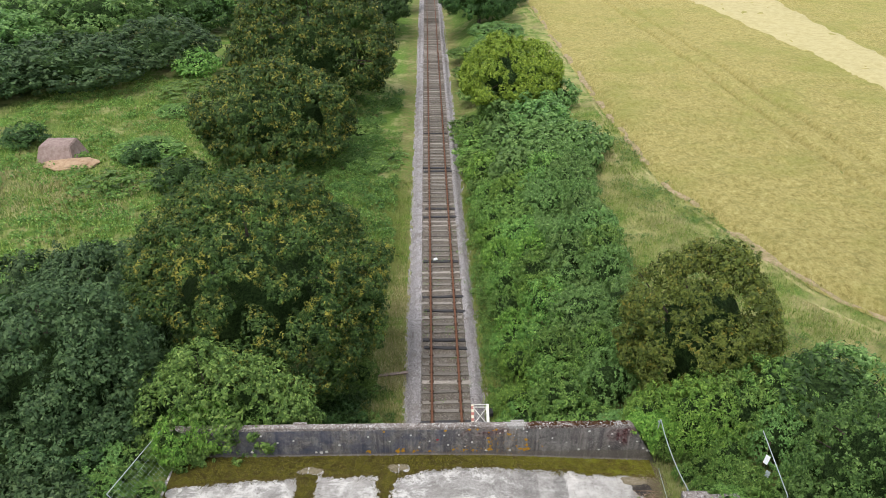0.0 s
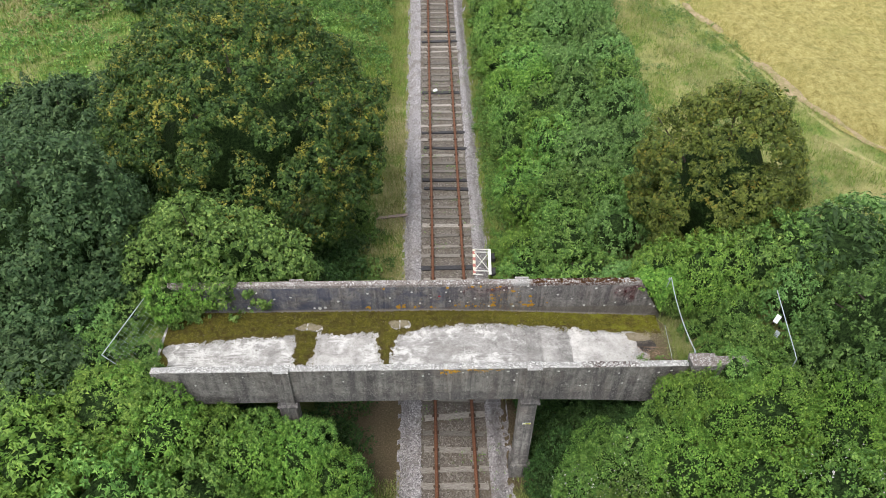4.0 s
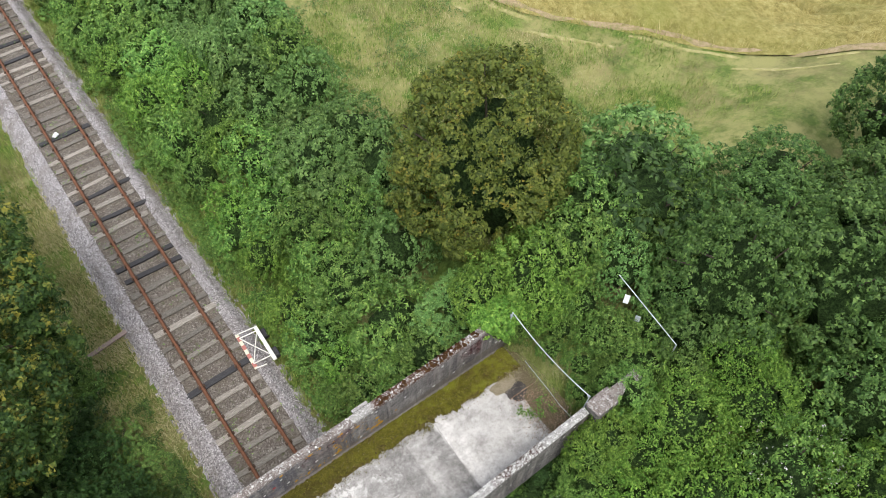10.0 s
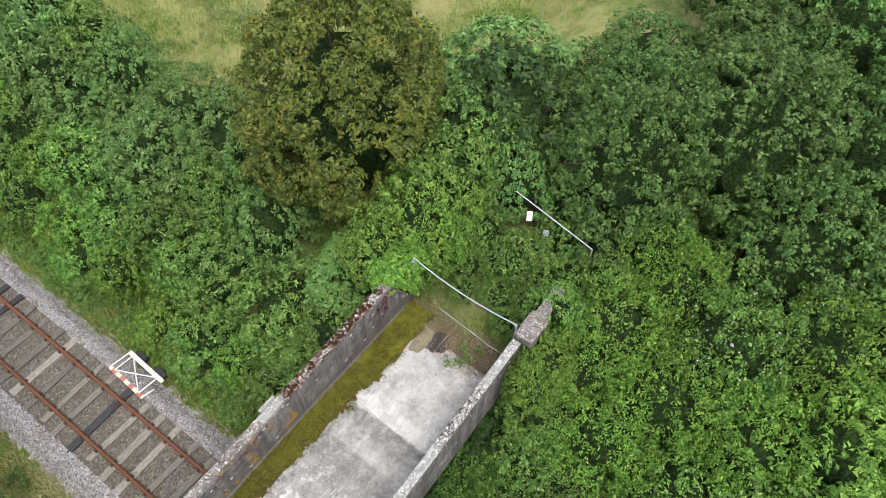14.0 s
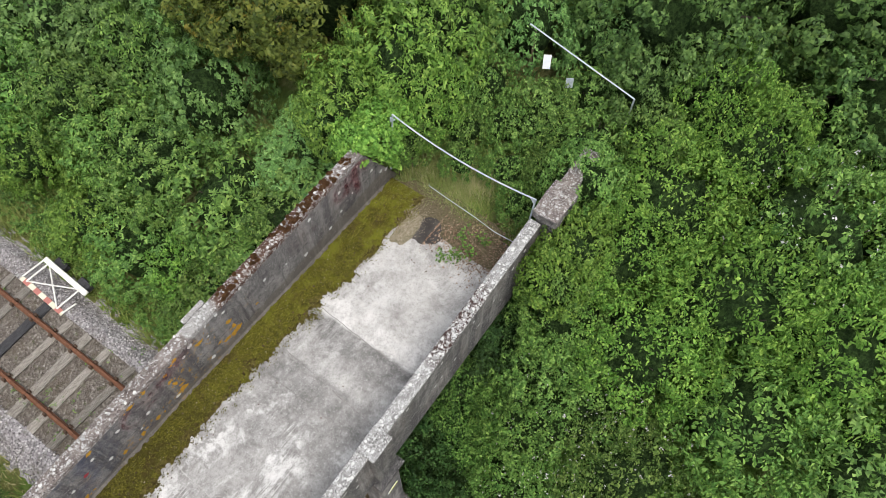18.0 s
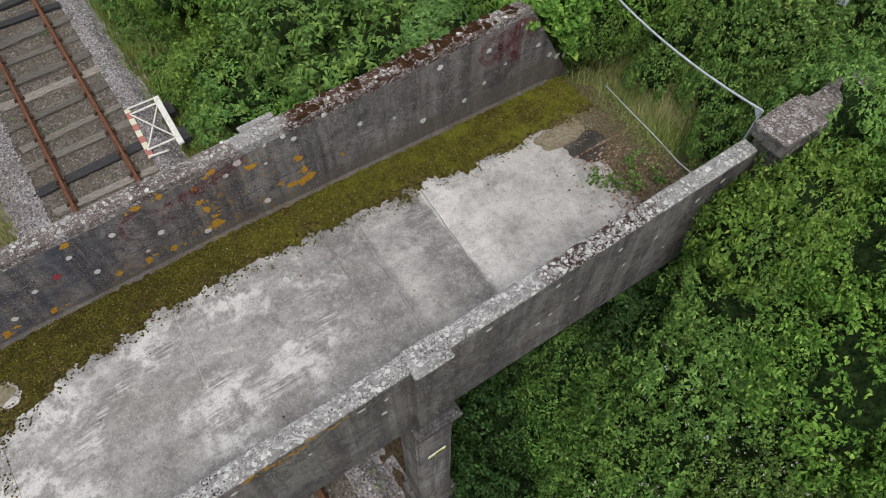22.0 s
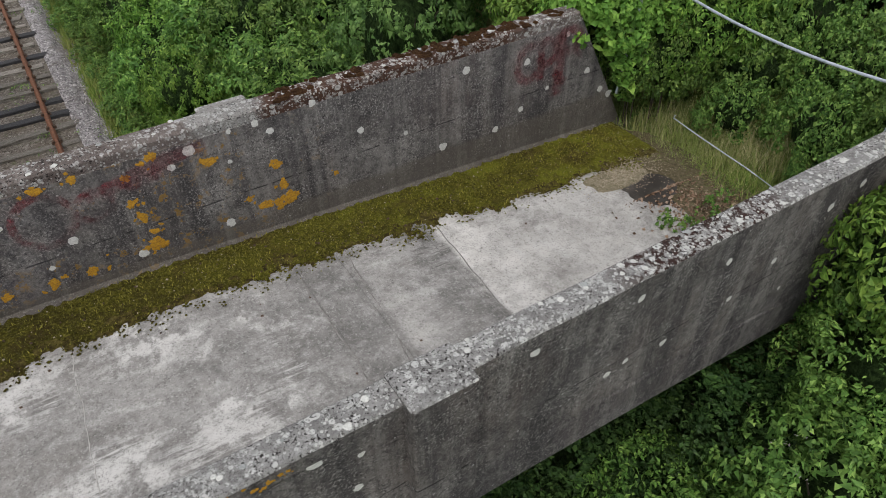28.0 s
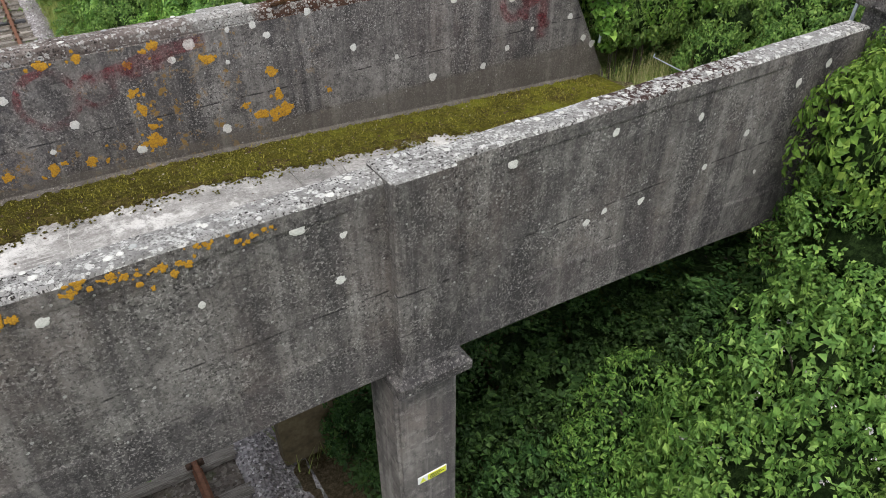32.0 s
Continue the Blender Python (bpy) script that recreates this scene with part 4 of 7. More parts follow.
ragged = np.array([0.1 + 0.16 * lump(float(x), float(y), 3.0, 12.0) + 0.06 * lump(float(x), float(y), 9.0, 12.0) for x, y in zip(gx[ii], gy[jj])])
cushion.data.polygons.foreach_set("material_index", (mask[ii, jj] < ragged).astype(np.int32))
tagged(bpy.data.objects["moss"], "yellow-green moss cushion along the foot of the parapet", "moss", kind="stuff")


def crumb():
    while True:
        x, y = rng.uniform(-9.5, 7.3), rng.uniform(NI + 0.1, FI - 0.2)
        m_ = moss_mask(x, y)
        if -0.16 < m_ < 0.25 and rng.random() < math.exp(-abs(m_) * 9):
            return (x, y, deck_z(x, y) + (0.012 if m_ < 0 else 0.035))


stones("moss_crumbs", 3400, crumb, M_MOSS, "loose crumbs and tufts of moss along its ragged edge", (0.006, 0.018))


def fleck():
    while True:
        x, y = rng.uniform(-9.5, 7.2), rng.uniform(NI + 0.05, FI - 0.15)
        if rng.random() < 0.03 + 0.97 * max(0, moss_mask(x, y) + 0.35):
            return (x, y, deck_z(x, y) + 0.006 + (0.035 if moss_mask(x, y) > 0 else 0))


stones("deck_flecks", 380, fleck, M_CHAIR, "small dark flecks of dirt and dead leaf on the deck", (0.008, 0.02))


def crack(x0, y0, x1, y1, seed, material=None, label="thin pale healed crack", half=0.004):
    """A hairline crack wandering over the deck."""
    b = bmesh.new()
    rows_ = []
    for t in np.linspace(0, 1, 26):
        x, y = x0 + (x1 - x0) * t + 0.03 * lump(t * 9, seed, 1.0) + 0.015 * lump(t * 40, seed, 1.0), y0 + (y1 - y0) * t
        rows_.append([(x - half, y, deck_z(x, y) + 0.002), (x, y, deck_z(x, y) + 0.005), (x + half * (1 + 0.8 * lump(y, seed, 6.0)), y, deck_z(x, y) + 0.002)])
    skin(b, rows_)
    bmesh.ops.recalc_face_normals(b, faces=b.faces)
    part("crack", b, material or M_CRACK, bridge, label)


M_CRACK = simple("pale_healed_crack", ((0.28, 0.27, 0.25), (0.5, 0.49, 0.47)), 20.0)
crack(0.34, -6.0, 0.18, -8.8, 1.0)
crack(-3.4, -6.6, -3.1, -8.8, 2.0)
crack(5.6, -6.4, 5.2, -8.8, 3.0)
M_GAP = simple("black_dirt_in_joint", ((0.1, 0.095, 0.09), (0.2, 0.19, 0.18), (0.3, 0.29, 0.28)), 12.0)
for x0, y0, x1, y1, half in ((2.5, -5.95, 2.52, -8.8, 0.007), (3.12, -5.95, 2.85, -8.8, 0.006), (4.2, -6.1, 4.0, -8.8, 0.007), (-2.02, -6.4, -2.08, -8.8, 0.008)):
    crack(x0, y0, x1, y1, x0, M_GAP, "dark dirt-filled joint between deck pours", half)

# ---- plants ----
def leaves(P, A, per, length, width, spread, seed, droop=0.0, plain=False, tuft=0.0, whorl=False):
    """Folded leaves in domed tufts: tuft centres P, outward axes A, leaves per tuft. Returns vertices and triangles."""
    g = np.random.default_rng(seed)
    n = len(P) * per
    unit = lambda v: v / (np.linalg.norm(v, axis=1, keepdims=True) + 1e-9)
    size = np.repeat(g.uniform(0.65, 1.35, (len(P), 1)), per, 0) * tuft
    P, A = np.repeat(P, per, 0), np.repeat(A, per, 0)
    T = unit(np.cross(A, g.normal(0, 1, (n, 3))))
    u = np.sqrt(g.random((n, 1)))
    L = length * g.uniform(0.6, 1.35, (n, 1))
    W = width * g.uniform(0.7, 1.25, (n, 1))
    B = P + T * size * u + A * (size * (0.75 * (1 - u * u)) + g.normal(0, 0.3, (n, 1)) * L)
    N = unit(A + T * u * 0.85 * (tuft > 0) + g.normal(0, spread * 0.45, (n, 3)))
    D = T + A * 0.15 + g.normal(0, 0.25 if whorl else 0.55, (n, 3)) - (0, 0, droop)
    D = unit(D - N * (D * N).sum(1, keepdims=True))
    U = np.cross(N, D)
    B = B - D * L * (0.0 if whorl else 0.3)
    if plain:
        V = np.stack([B + U * W, B + D * L - N * L * 0.1, B - U * W], 1)
        return V.reshape(-1, 3), np.arange(3 * n).reshape(-1, 3)
    V = np.stack([B, B + D * L * 0.45 + U * W + N * W * 0.3, B + D * L - N * L * 0.2, B + D * L * 0.45 - U * W + N * W * 0.3], 1)
    i = 4 * np.arange(n)[:, None]
    F = np.concatenate([i + (0, 1, 2), i + (0, 2, 3)], 0)
    return V.reshape(-1, 3), F


def crown(clumps, count, leaf, seed, per=8, plain=False, flat=0.8):
    """Leaf sprigs over the upper, outer half of each bough end; the gaps between the boughs stay open."""
    g = np.random.default_rng(seed)
    C = np.array([c[:3] for c in clumps], float)
    R = np.array([c[3] for c in clumps], float)
    mid = np.array((C[:, 0].mean(), C[:, 1].mean(), C[:, 2].min() + 0.3 * np.ptp(C[:, 2])))
    share = count / per / float((R ** 2).sum())
    Ps, As = [], []
    for c, r in zip(C, R):
        out = c - mid
        ax = out / (np.linalg.norm(out) + 1e-6) + (0, 0, 0.55)
        ax /= np.linalg.norm(ax)
        m = max(6, int(2.3 * share * r * r))
        d = g.normal(0, 1, (m, 3))
        d /= np.linalg.norm(d, axis=1, keepdims=True)
        back = d @ ax
        d = np.where((back < -0.1)[:, None], d - 2 * back[:, None] * ax, d)
        lumpy = 1 + 0.13 * np.sin(d[:, 0] * 7 + c[0] * 5) * np.sin(d[:, 1] * 7 + c[1] * 5) + g.normal(0, 0.06, m)
        proud = (g.random(m) < 0.07) * g.uniform(0.1, 0.4, m)
        Ps.append(c + d * (r * (lumpy + proud))[:, None] * (1, 1, flat))
        a = d * 0.9 + (0, 0, 0.5)
        As.append(a / np.linalg.norm(a, axis=1, keepdims=True))
    P, A = np.concatenate(Ps), np.concatenate(As)
    inside = np.zeros(len(P), bool)
    for c, r in zip(C, R):
        q = (P - c) / (1, 1, flat)
        inside |= (q ** 2).sum(1) < (0.78 * r) ** 2
    P, A = P[~inside], A[~inside]
    if len(P) * per > count:
        pick = g.permutation(len(P))[: int(count / per)]
        P, A = P[pick], A[pick]
    V, F = leaves(P, A, per, leaf[0], leaf[1], 0.45, seed, 0.25, plain, leaf[0] * (1.2 if plain else 0.6), not plain)
    # broader, sparser leaves a little deeper in
    n2 = max(8, int(len(P) * per * 0.2 / 6))
    k = g.permutation(len(P))[:n2]
    V2, F2 = leaves(P[k] - A[k] * leaf[0] * 1.4, A[k], 6, leaf[0] * 1.35, leaf[1] * 1.9, 0.5, seed + 1, 0.2, plain, leaf[0] * 1.8)
    return np.concatenate([V, V2]), np.concatenate([F, F2 + len(V)])


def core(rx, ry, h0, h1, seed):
    """A dark one-piece lump inside a crown that stands in for shade in gaps."""
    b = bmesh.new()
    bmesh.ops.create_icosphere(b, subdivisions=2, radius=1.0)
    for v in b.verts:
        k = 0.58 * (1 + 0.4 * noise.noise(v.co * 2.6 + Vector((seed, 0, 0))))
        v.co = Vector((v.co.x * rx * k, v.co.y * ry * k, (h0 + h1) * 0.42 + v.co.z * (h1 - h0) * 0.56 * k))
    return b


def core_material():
    m = Mat("leaf_gap_shade", 0.9, 0.1)
    # dark mottled greens put the shade between the leaves into the colour
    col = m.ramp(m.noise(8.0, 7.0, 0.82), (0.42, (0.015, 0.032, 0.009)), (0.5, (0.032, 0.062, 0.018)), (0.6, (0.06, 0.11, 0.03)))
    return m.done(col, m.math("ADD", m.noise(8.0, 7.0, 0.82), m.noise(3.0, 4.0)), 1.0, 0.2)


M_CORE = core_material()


def lay_clumps(rx, ry, h0, h1, r, seed, fill=1.1):
    """Bough ends of radius r scattered over a lobed, uneven dome from height h0 to h1."""
    g = np.random.default_rng(seed)
    zc = h0 + 0.36 * (h1 - h0)
    area = math.pi * rx * ry + math.pi * (rx + ry) * (h1 - h0) * 0.6
    n = max(9, int(fill * 1.25 * area / (math.pi * r * r)))
    out = []
    for j in range(n):
        z = 1 - 1.7 * (j + 0.5) / n
        w, a = math.sqrt(max(0.0, 1 - z * z)), j * 2.39996 + g.uniform(-0.5, 0.5)
        d = Vector((w * math.cos(a), w * math.sin(a), z))
        at = Vector((seed * 1.7, 0, 0))
        k = 1 + 0.17 * max(-0.3, noise.noise(d * 1.6 + at)) + 0.13 * max(-0.35, noise.noise(d * 3.7 + at)) + g.uniform(-0.07, 0.05)
        rr = r * g.uniform(0.6, 1.45)
        vert = (h1 - zc) if z > 0 else (zc - h0)
        out.append((d.x * (rx * k - rr * 0.7), d.y * (ry * k - rr * 0.7), zc + z * (vert * k - rr * 0.6), rr))
    return out


def grow(name, label, category, kind_leaf, at, rx, ry, h, r, seed, lai=2.0, leaf=(0.13, 0.045), trunk=0.0, base=0.25, group="", stems=5, per=0, cored=True, plain=True):
    """A tree or bush: trunk or stems, limbs and a leafy crown."""
    z = land(at[0], at[1])
    ob = thing(name, label, category, (at[0], at[1], z), group)
    cl = lay_clumps(rx, ry, h * base, h, r, seed)
    count = int((1.0 if plain else 0.82) * lai * (math.pi * rx * ry + math.pi * (rx + ry) * h * 0.6) / (leaf[0] * leaf[1]))
    V, Fc = crown(cl, count, leaf, seed, per or (12 if plain else 8), plain)
    cr = raw("crown", V, Fc, LEAF[kind_leaf], ob)
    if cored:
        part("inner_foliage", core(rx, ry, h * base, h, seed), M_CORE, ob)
    g = random.Random(seed)
    if trunk:
        top = Vector((g.uniform(-0.3, 0.3), g.uniform(-0.3, 0.3), h * 0.55))
        part("trunk", tube([(0, 0, -0.3), (0.03, 0.02, 0.3), top * 0.5 + Vector((0.1, -0.1, 0)), top], [trunk * 1.5, trunk, trunk * 0.8, trunk * 0.45], 10), M_BARK, ob)
        for c in cl[1 :: max(1, len(cl) // 7)]:
            s = top * g.uniform(0.5, 0.95)
            e = Vector(c[:3])
            part("limb", tube([s, s.lerp(e, 0.5) + Vector((0, 0, 0.25)), e], [trunk * 0.42, trunk * 0.26, trunk * 0.1], 6), M_BARK, ob)
    else:
        for _ in range(stems):
            a = g.uniform(0, 6.28)
            e = Vector((math.cos(a) * rx * 0.5, math.sin(a) * ry * 0.5, h * 0.7))
            part("stem", tube([(0.1 * math.cos(a), 0.1 * math.sin(a), -0.15), e * 0.5 + Vector((0, 0, 0.2)), e], [0.035, 0.026, 0.012], 5), M_BARK, ob)
    return ob


# large trees, each in its place
grow("oak_tree", "broad dark green oak with yellowing shoots beside the track", "tree", "oak", (-9.6, 5.2), 6.3, 6.1, 11.6, 0.56, 11, 1.75, (0.115, 0.045), 0.38, 0.06)
grow("field_maple", "round olive-green tree with bronze shoots", "tree", "olive", (10.9, -0.5), 3.2, 3.0, 8.0, 0.46, 12, 1.6, (0.1, 0.038), 0.2, 0.08)
grow("willow_tree", "grey-green bushy tree beside the bridge approach", "tree", "grey", (-19.8, 9.0), 3.8, 3.6, 5.4, 0.6, 13, 1.9, (0.15, 0.052), 0.2, 0.1)
grow("ash_sapling", "fresh green young tree behind the far parapet", "tree", "bramble", (-9.2, -3.7), 3.8, 2.1, 8.2 - land(-9.2, -3.7), 0.42, 14, 1.3, (0.11, 0.042), 0.12, 0.1)
grow("mixed_tree", "dense grey-green tree on the approach bank", "tree", "grey", (-15.6, -2.8), 3.7, 3.3, 7.6, 0.6, 15, 1.6, (0.14, 0.05), 0.24, 0.12)
grow("lime_tree", "yellow-green round tree on the cutting edge", "tree", "gold", (7.6, 45.0), 5.0, 4.6, 7.6, 0.75, 16, 1.9, (0.2, 0.075), 0.26, 0.2)
grow("dark_tree", "dark green tree beside the line", "tree", "dark", (7.2, 88.0), 6.0, 6.0, 9.5, 1.1, 17, 1.6, (0.32, 0.12), 0.3, 0.15)
grow("dark_tree", "dark green tree beside the line", "tree", "oak", (-14.6, 36.5), 6.6, 5.6, 8.8, 0.8, 18, 1.9, (0.22, 0.08), 0.3, 0.05)
grow("dark_tree", "tall broad dark oak beside the line", "tree", "oak", (-13.6, 55.0), 8.8, 7.8, 13.0, 1.0, 19, 1.8, (0.26, 0.095), 0.4, 0.05)
grow("dark_tree", "dark green tree beside the line", "tree", "dark", (-9.5, 92.0), 5.5, 8.0, 11.0, 1.2, 20, 1.6, (0.34, 0.12), 0.3, 0.05)

# bushes: a few of each kind, then repeats turned and stretched
KINDS = {}
M_BLOSSOM = blade_mat("white_petal", (0.45, 0.42, 0.42), (0.62, 0.58, 0.6), (0.7, 0.68, 0.68))
LOOK = {
    "bramble": ("bramble_bush", "tangled bright green bramble on the bank", "bramble", (0.09, 0.028)),
    "hawthorn": ("hawthorn_bush", "dense grey-green hawthorn bush in the bank thicket", "hawthorn", (0.09, 0.032)),
    "elder": ("elder_bush", "fresh green elder bush with large leaves", "elder", (0.12, 0.03)),
    "lime": ("sapling_bush", "bright yellow-green sapling bush", "lime", (0.105, 0.027)),
    "dark": ("shade_bush", "dark green bush, its leaf colour also standing in for shade", "dark", (0.1, 0.03)),
    "grey": ("willow_bush", "grey-green willow scrub in the rough grass", "grey", (0.11, 0.036)),
    "herb": ("herb_clump", "low lush clump of nettles and dock", "bramble", (0.13, 0.05)),
}


# leaf scale, leaf cover, kite-shaped leaves or plain ones
TIERS = ((0.74, 0.64, False), (1.0, 0.66, True), (1.4, 0.9, True), (2.6, 1.2, True), (1.5, 0.7, False), (1.05, 0.66, True), (1.1, 1.1, True), (1.1, 0.66, False))


b = tube([(0, 0, -1.05), (0.02, 0.03, -0.5), (0, 0, 0)], [0.05, 0.04, 0.03], 5)
BARE = bpy.data.meshes.new("stem")
b.to_mesh(BARE)
b.free()
BARE.materials.append(M_BARK)


def bush(kind, x, y, top, r, seed=0):
    """A bush of a kind with its top at a height and a radius."""
    name, label, leaf_kind, size = LOOK[kind]
    tier = 3 if y > 27 or x < -24 else (0 if -16 < y < -5 and 3.8 < x < 12.6 and kind != "dark" else (1 if -18 < y < 12 and -13 < x < 13 else 2))
    if -13 < y < -5 and 2.8 < x < 9.2 and kind != "herb" and tier != 0 or tier in (4, 5) and -13 < y < -5 and x > 2.8:
        tier = 7
    if tier == 3 and r > 3.2:
        tier = 6
    if kind == "herb":
        tier = max(tier, 2) if not -16 < y < 12 else 1
    if tier < 2 and kind != "herb" and r < 1.05:
        tier = 4 if r < 0.75 else 5
    v = seed % 2 + 2 * tier
    scale, cover, plain = TIERS[tier]
    h = max(0.45, top - land(x, y))
    if (kind, v) not in KINDS:
        KINDS[kind, v] = (grow(name, label, "bush", leaf_kind, (x, y), 1.75, 1.65, 2.6, 0.24 if tier == 6 else 0.38, 40 + v + 7 * len(KINDS), 0.5 if kind == "herb" else (cover * 0.7 if kind == "dark" else cover), (size[0] * scale, size[1] * scale), 0, 0.12, "herbs in the rough grass" if kind == "herb" else "bushes on the railway banks", 4, 0, kind != "herb", plain), x, y, h, r)
        ob = KINDS[kind, v][0]
        if tier == 0 and kind == "bramble":
            cl = lay_clumps(1.7, 1.6, 0.35, 2.6, 0.5, 40 + v)
            V, Fc = crown(cl, 1000, (0.02, 0.011), 300 + v, 5)
            raw("blossom", V, Fc, M_BLOSSOM, ob, "small white bramble flowers")
        fresh = True
    else:
        fresh = False
    ob = KINDS[kind, v][0]
    up = min(h / 2.6, 1.45 * r / 1.65)
    z0 = max(land(x, y), top - 2.6 * up) if h > 0.5 else land(x, y)
    turn = Matrix.Rotation(seed * 1.7, 4, "Z")
    if fresh:
        ob.matrix_basis = Matrix.Translation((x, y, z0)) @ turn @ Matrix.Diagonal((r / 1.65, r / 1.65, up, 1))
    else:
        ob = copy_thing(ob, Matrix.Translation((x, y, z0)) @ turn @ Matrix.Diagonal((r / 1.65 / ob.scale[0], r / 1.65 / ob.scale[1], up / ob.scale[2], 1)))
    gap = z0 - land(x, y)
    if gap > 0.1 and not fresh:
        for a in (0.4, 2.6, 4.5):
            same_mesh("stem", BARE, Matrix.Translation((0.25 * math.cos(a), 0.25 * math.sin(a), 0.9)) @ Matrix.Diagonal((1, 1, (gap / up) + 1.0, 1)), ob)
    return ob


g = random.Random(5)
# thicket on the bank east of the line
seed = 0
y = -3.2
while y < 44:
    far = ramp01(y, 20, 36)
    stepy = 1.9 + 1.5 * far
    wide = 9.6 if y < 12 else 10.6 + 1.6 * far
    x = 4.0 + g.uniform(-0.25, 0.3)
    while x < wide:
        if not (x > 7.6 and -3 < y < 2.2):
            top = 1.3 + 0.62 * (x - 2.6) + g.uniform(-0.55, 0.65)
            k = ("lime" if g.random() < 0.6 else "elder") if x < 6.2 and g.random() < (0.85 if 1 < y < 22 else 0.35) else ("bramble" if x < 6.2 else "hawthorn")
            if g.random() < 0.1:
                k = "elder"
            bush(k, x, y + g.uniform(-0.5, 0.5), min(top, 5.4), (1.1 if x < 4.6 else 1.4) + 0.75 * far + g.uniform(-0.2, 0.45), seed)
            seed += 1
        x += 1.85 + 0.9 * far
    y += stepy
# behind the far parapet, round the bridge's east end
for kx, ky, kt, kr, kk in ((4.2, -3.6, 2.6, 1.3, "bramble"), (6.2, -3.9, 4.2, 1.4, "bramble"), (8.2, -4.0, 6.5, 1.25, "lime"), (9.5, -4.6, 7.4, 1.5, "lime"), (9.0, -5.2, 6.7, 1.1, "lime"), (10.9, -4.4, 7.6, 1.5, "elder"), (12.3, -4.0, 7.7, 1.8, "bramble"), (14.2, -4.6, 8.0, 2.2, "dark"), (13.4, -3.0, 7.0, 1.6, "hawthorn"), (13.3, -1.8, 6.2, 2.0, "hawthorn"), (16.2, -3.2, 7.2, 2.3, "hawthorn"),
                       (10.2, -7.6, 6.1, 0.9, "bramble"), (10.1, -8.9, 6.3, 0.9, "elder")):
    bush(kk, kx, ky, kt, kr, seed)
    seed += 1
# south-east thicket beside and beyond the end block
for kx, ky, kt, kr, kk in ((4.8, -10.9, 2.9, 1.3, "elder"), (4.0, -12.4, 2.2, 1.3, "elder"), (5.9, -11.2, 4.2, 1.35, "bramble"), (5.6, -12.8, 3.8, 1.5, "bramble"), (7.0, -10.3, 5.2, 1.1, "elder"), (7.4, -11.9, 5.7, 1.5, "lime"), (8.4, -10.6, 6.4, 1.2, "lime"), (9.6, -10.8, 7.0, 1.5, "lime"), (9.0, -12.8, 6.6, 1.7, "lime"), (7.4, -14.2, 5.2, 1.7, "elder"), (5.2, -15.0, 3.2, 1.7, "elder"), (9.4, -15.0, 6.0, 1.7, "lime"), (10.8, -13.4, 7.2, 1.8, "bramble"), (10.6, -16.8, 6.2, 1.9, "lime"), (8.0, -16.9, 5.0, 1.9, "bramble"), (3.9, -16.5, 1.6, 1.2, "elder"), (3.6, -14.4, 1.4, 1.0, "bramble"), (12.4, -15.8, 7.0, 2.0, "lime"), (12.0, -18.6, 6.2, 1.9, "lime"), (14.2, -17.4, 6.6, 2.0, "bramble"), (10.0, -19.4, 5.6, 1.8, "lime")):
    bush(kk, kx, ky, kt, kr, seed)
    seed += 1
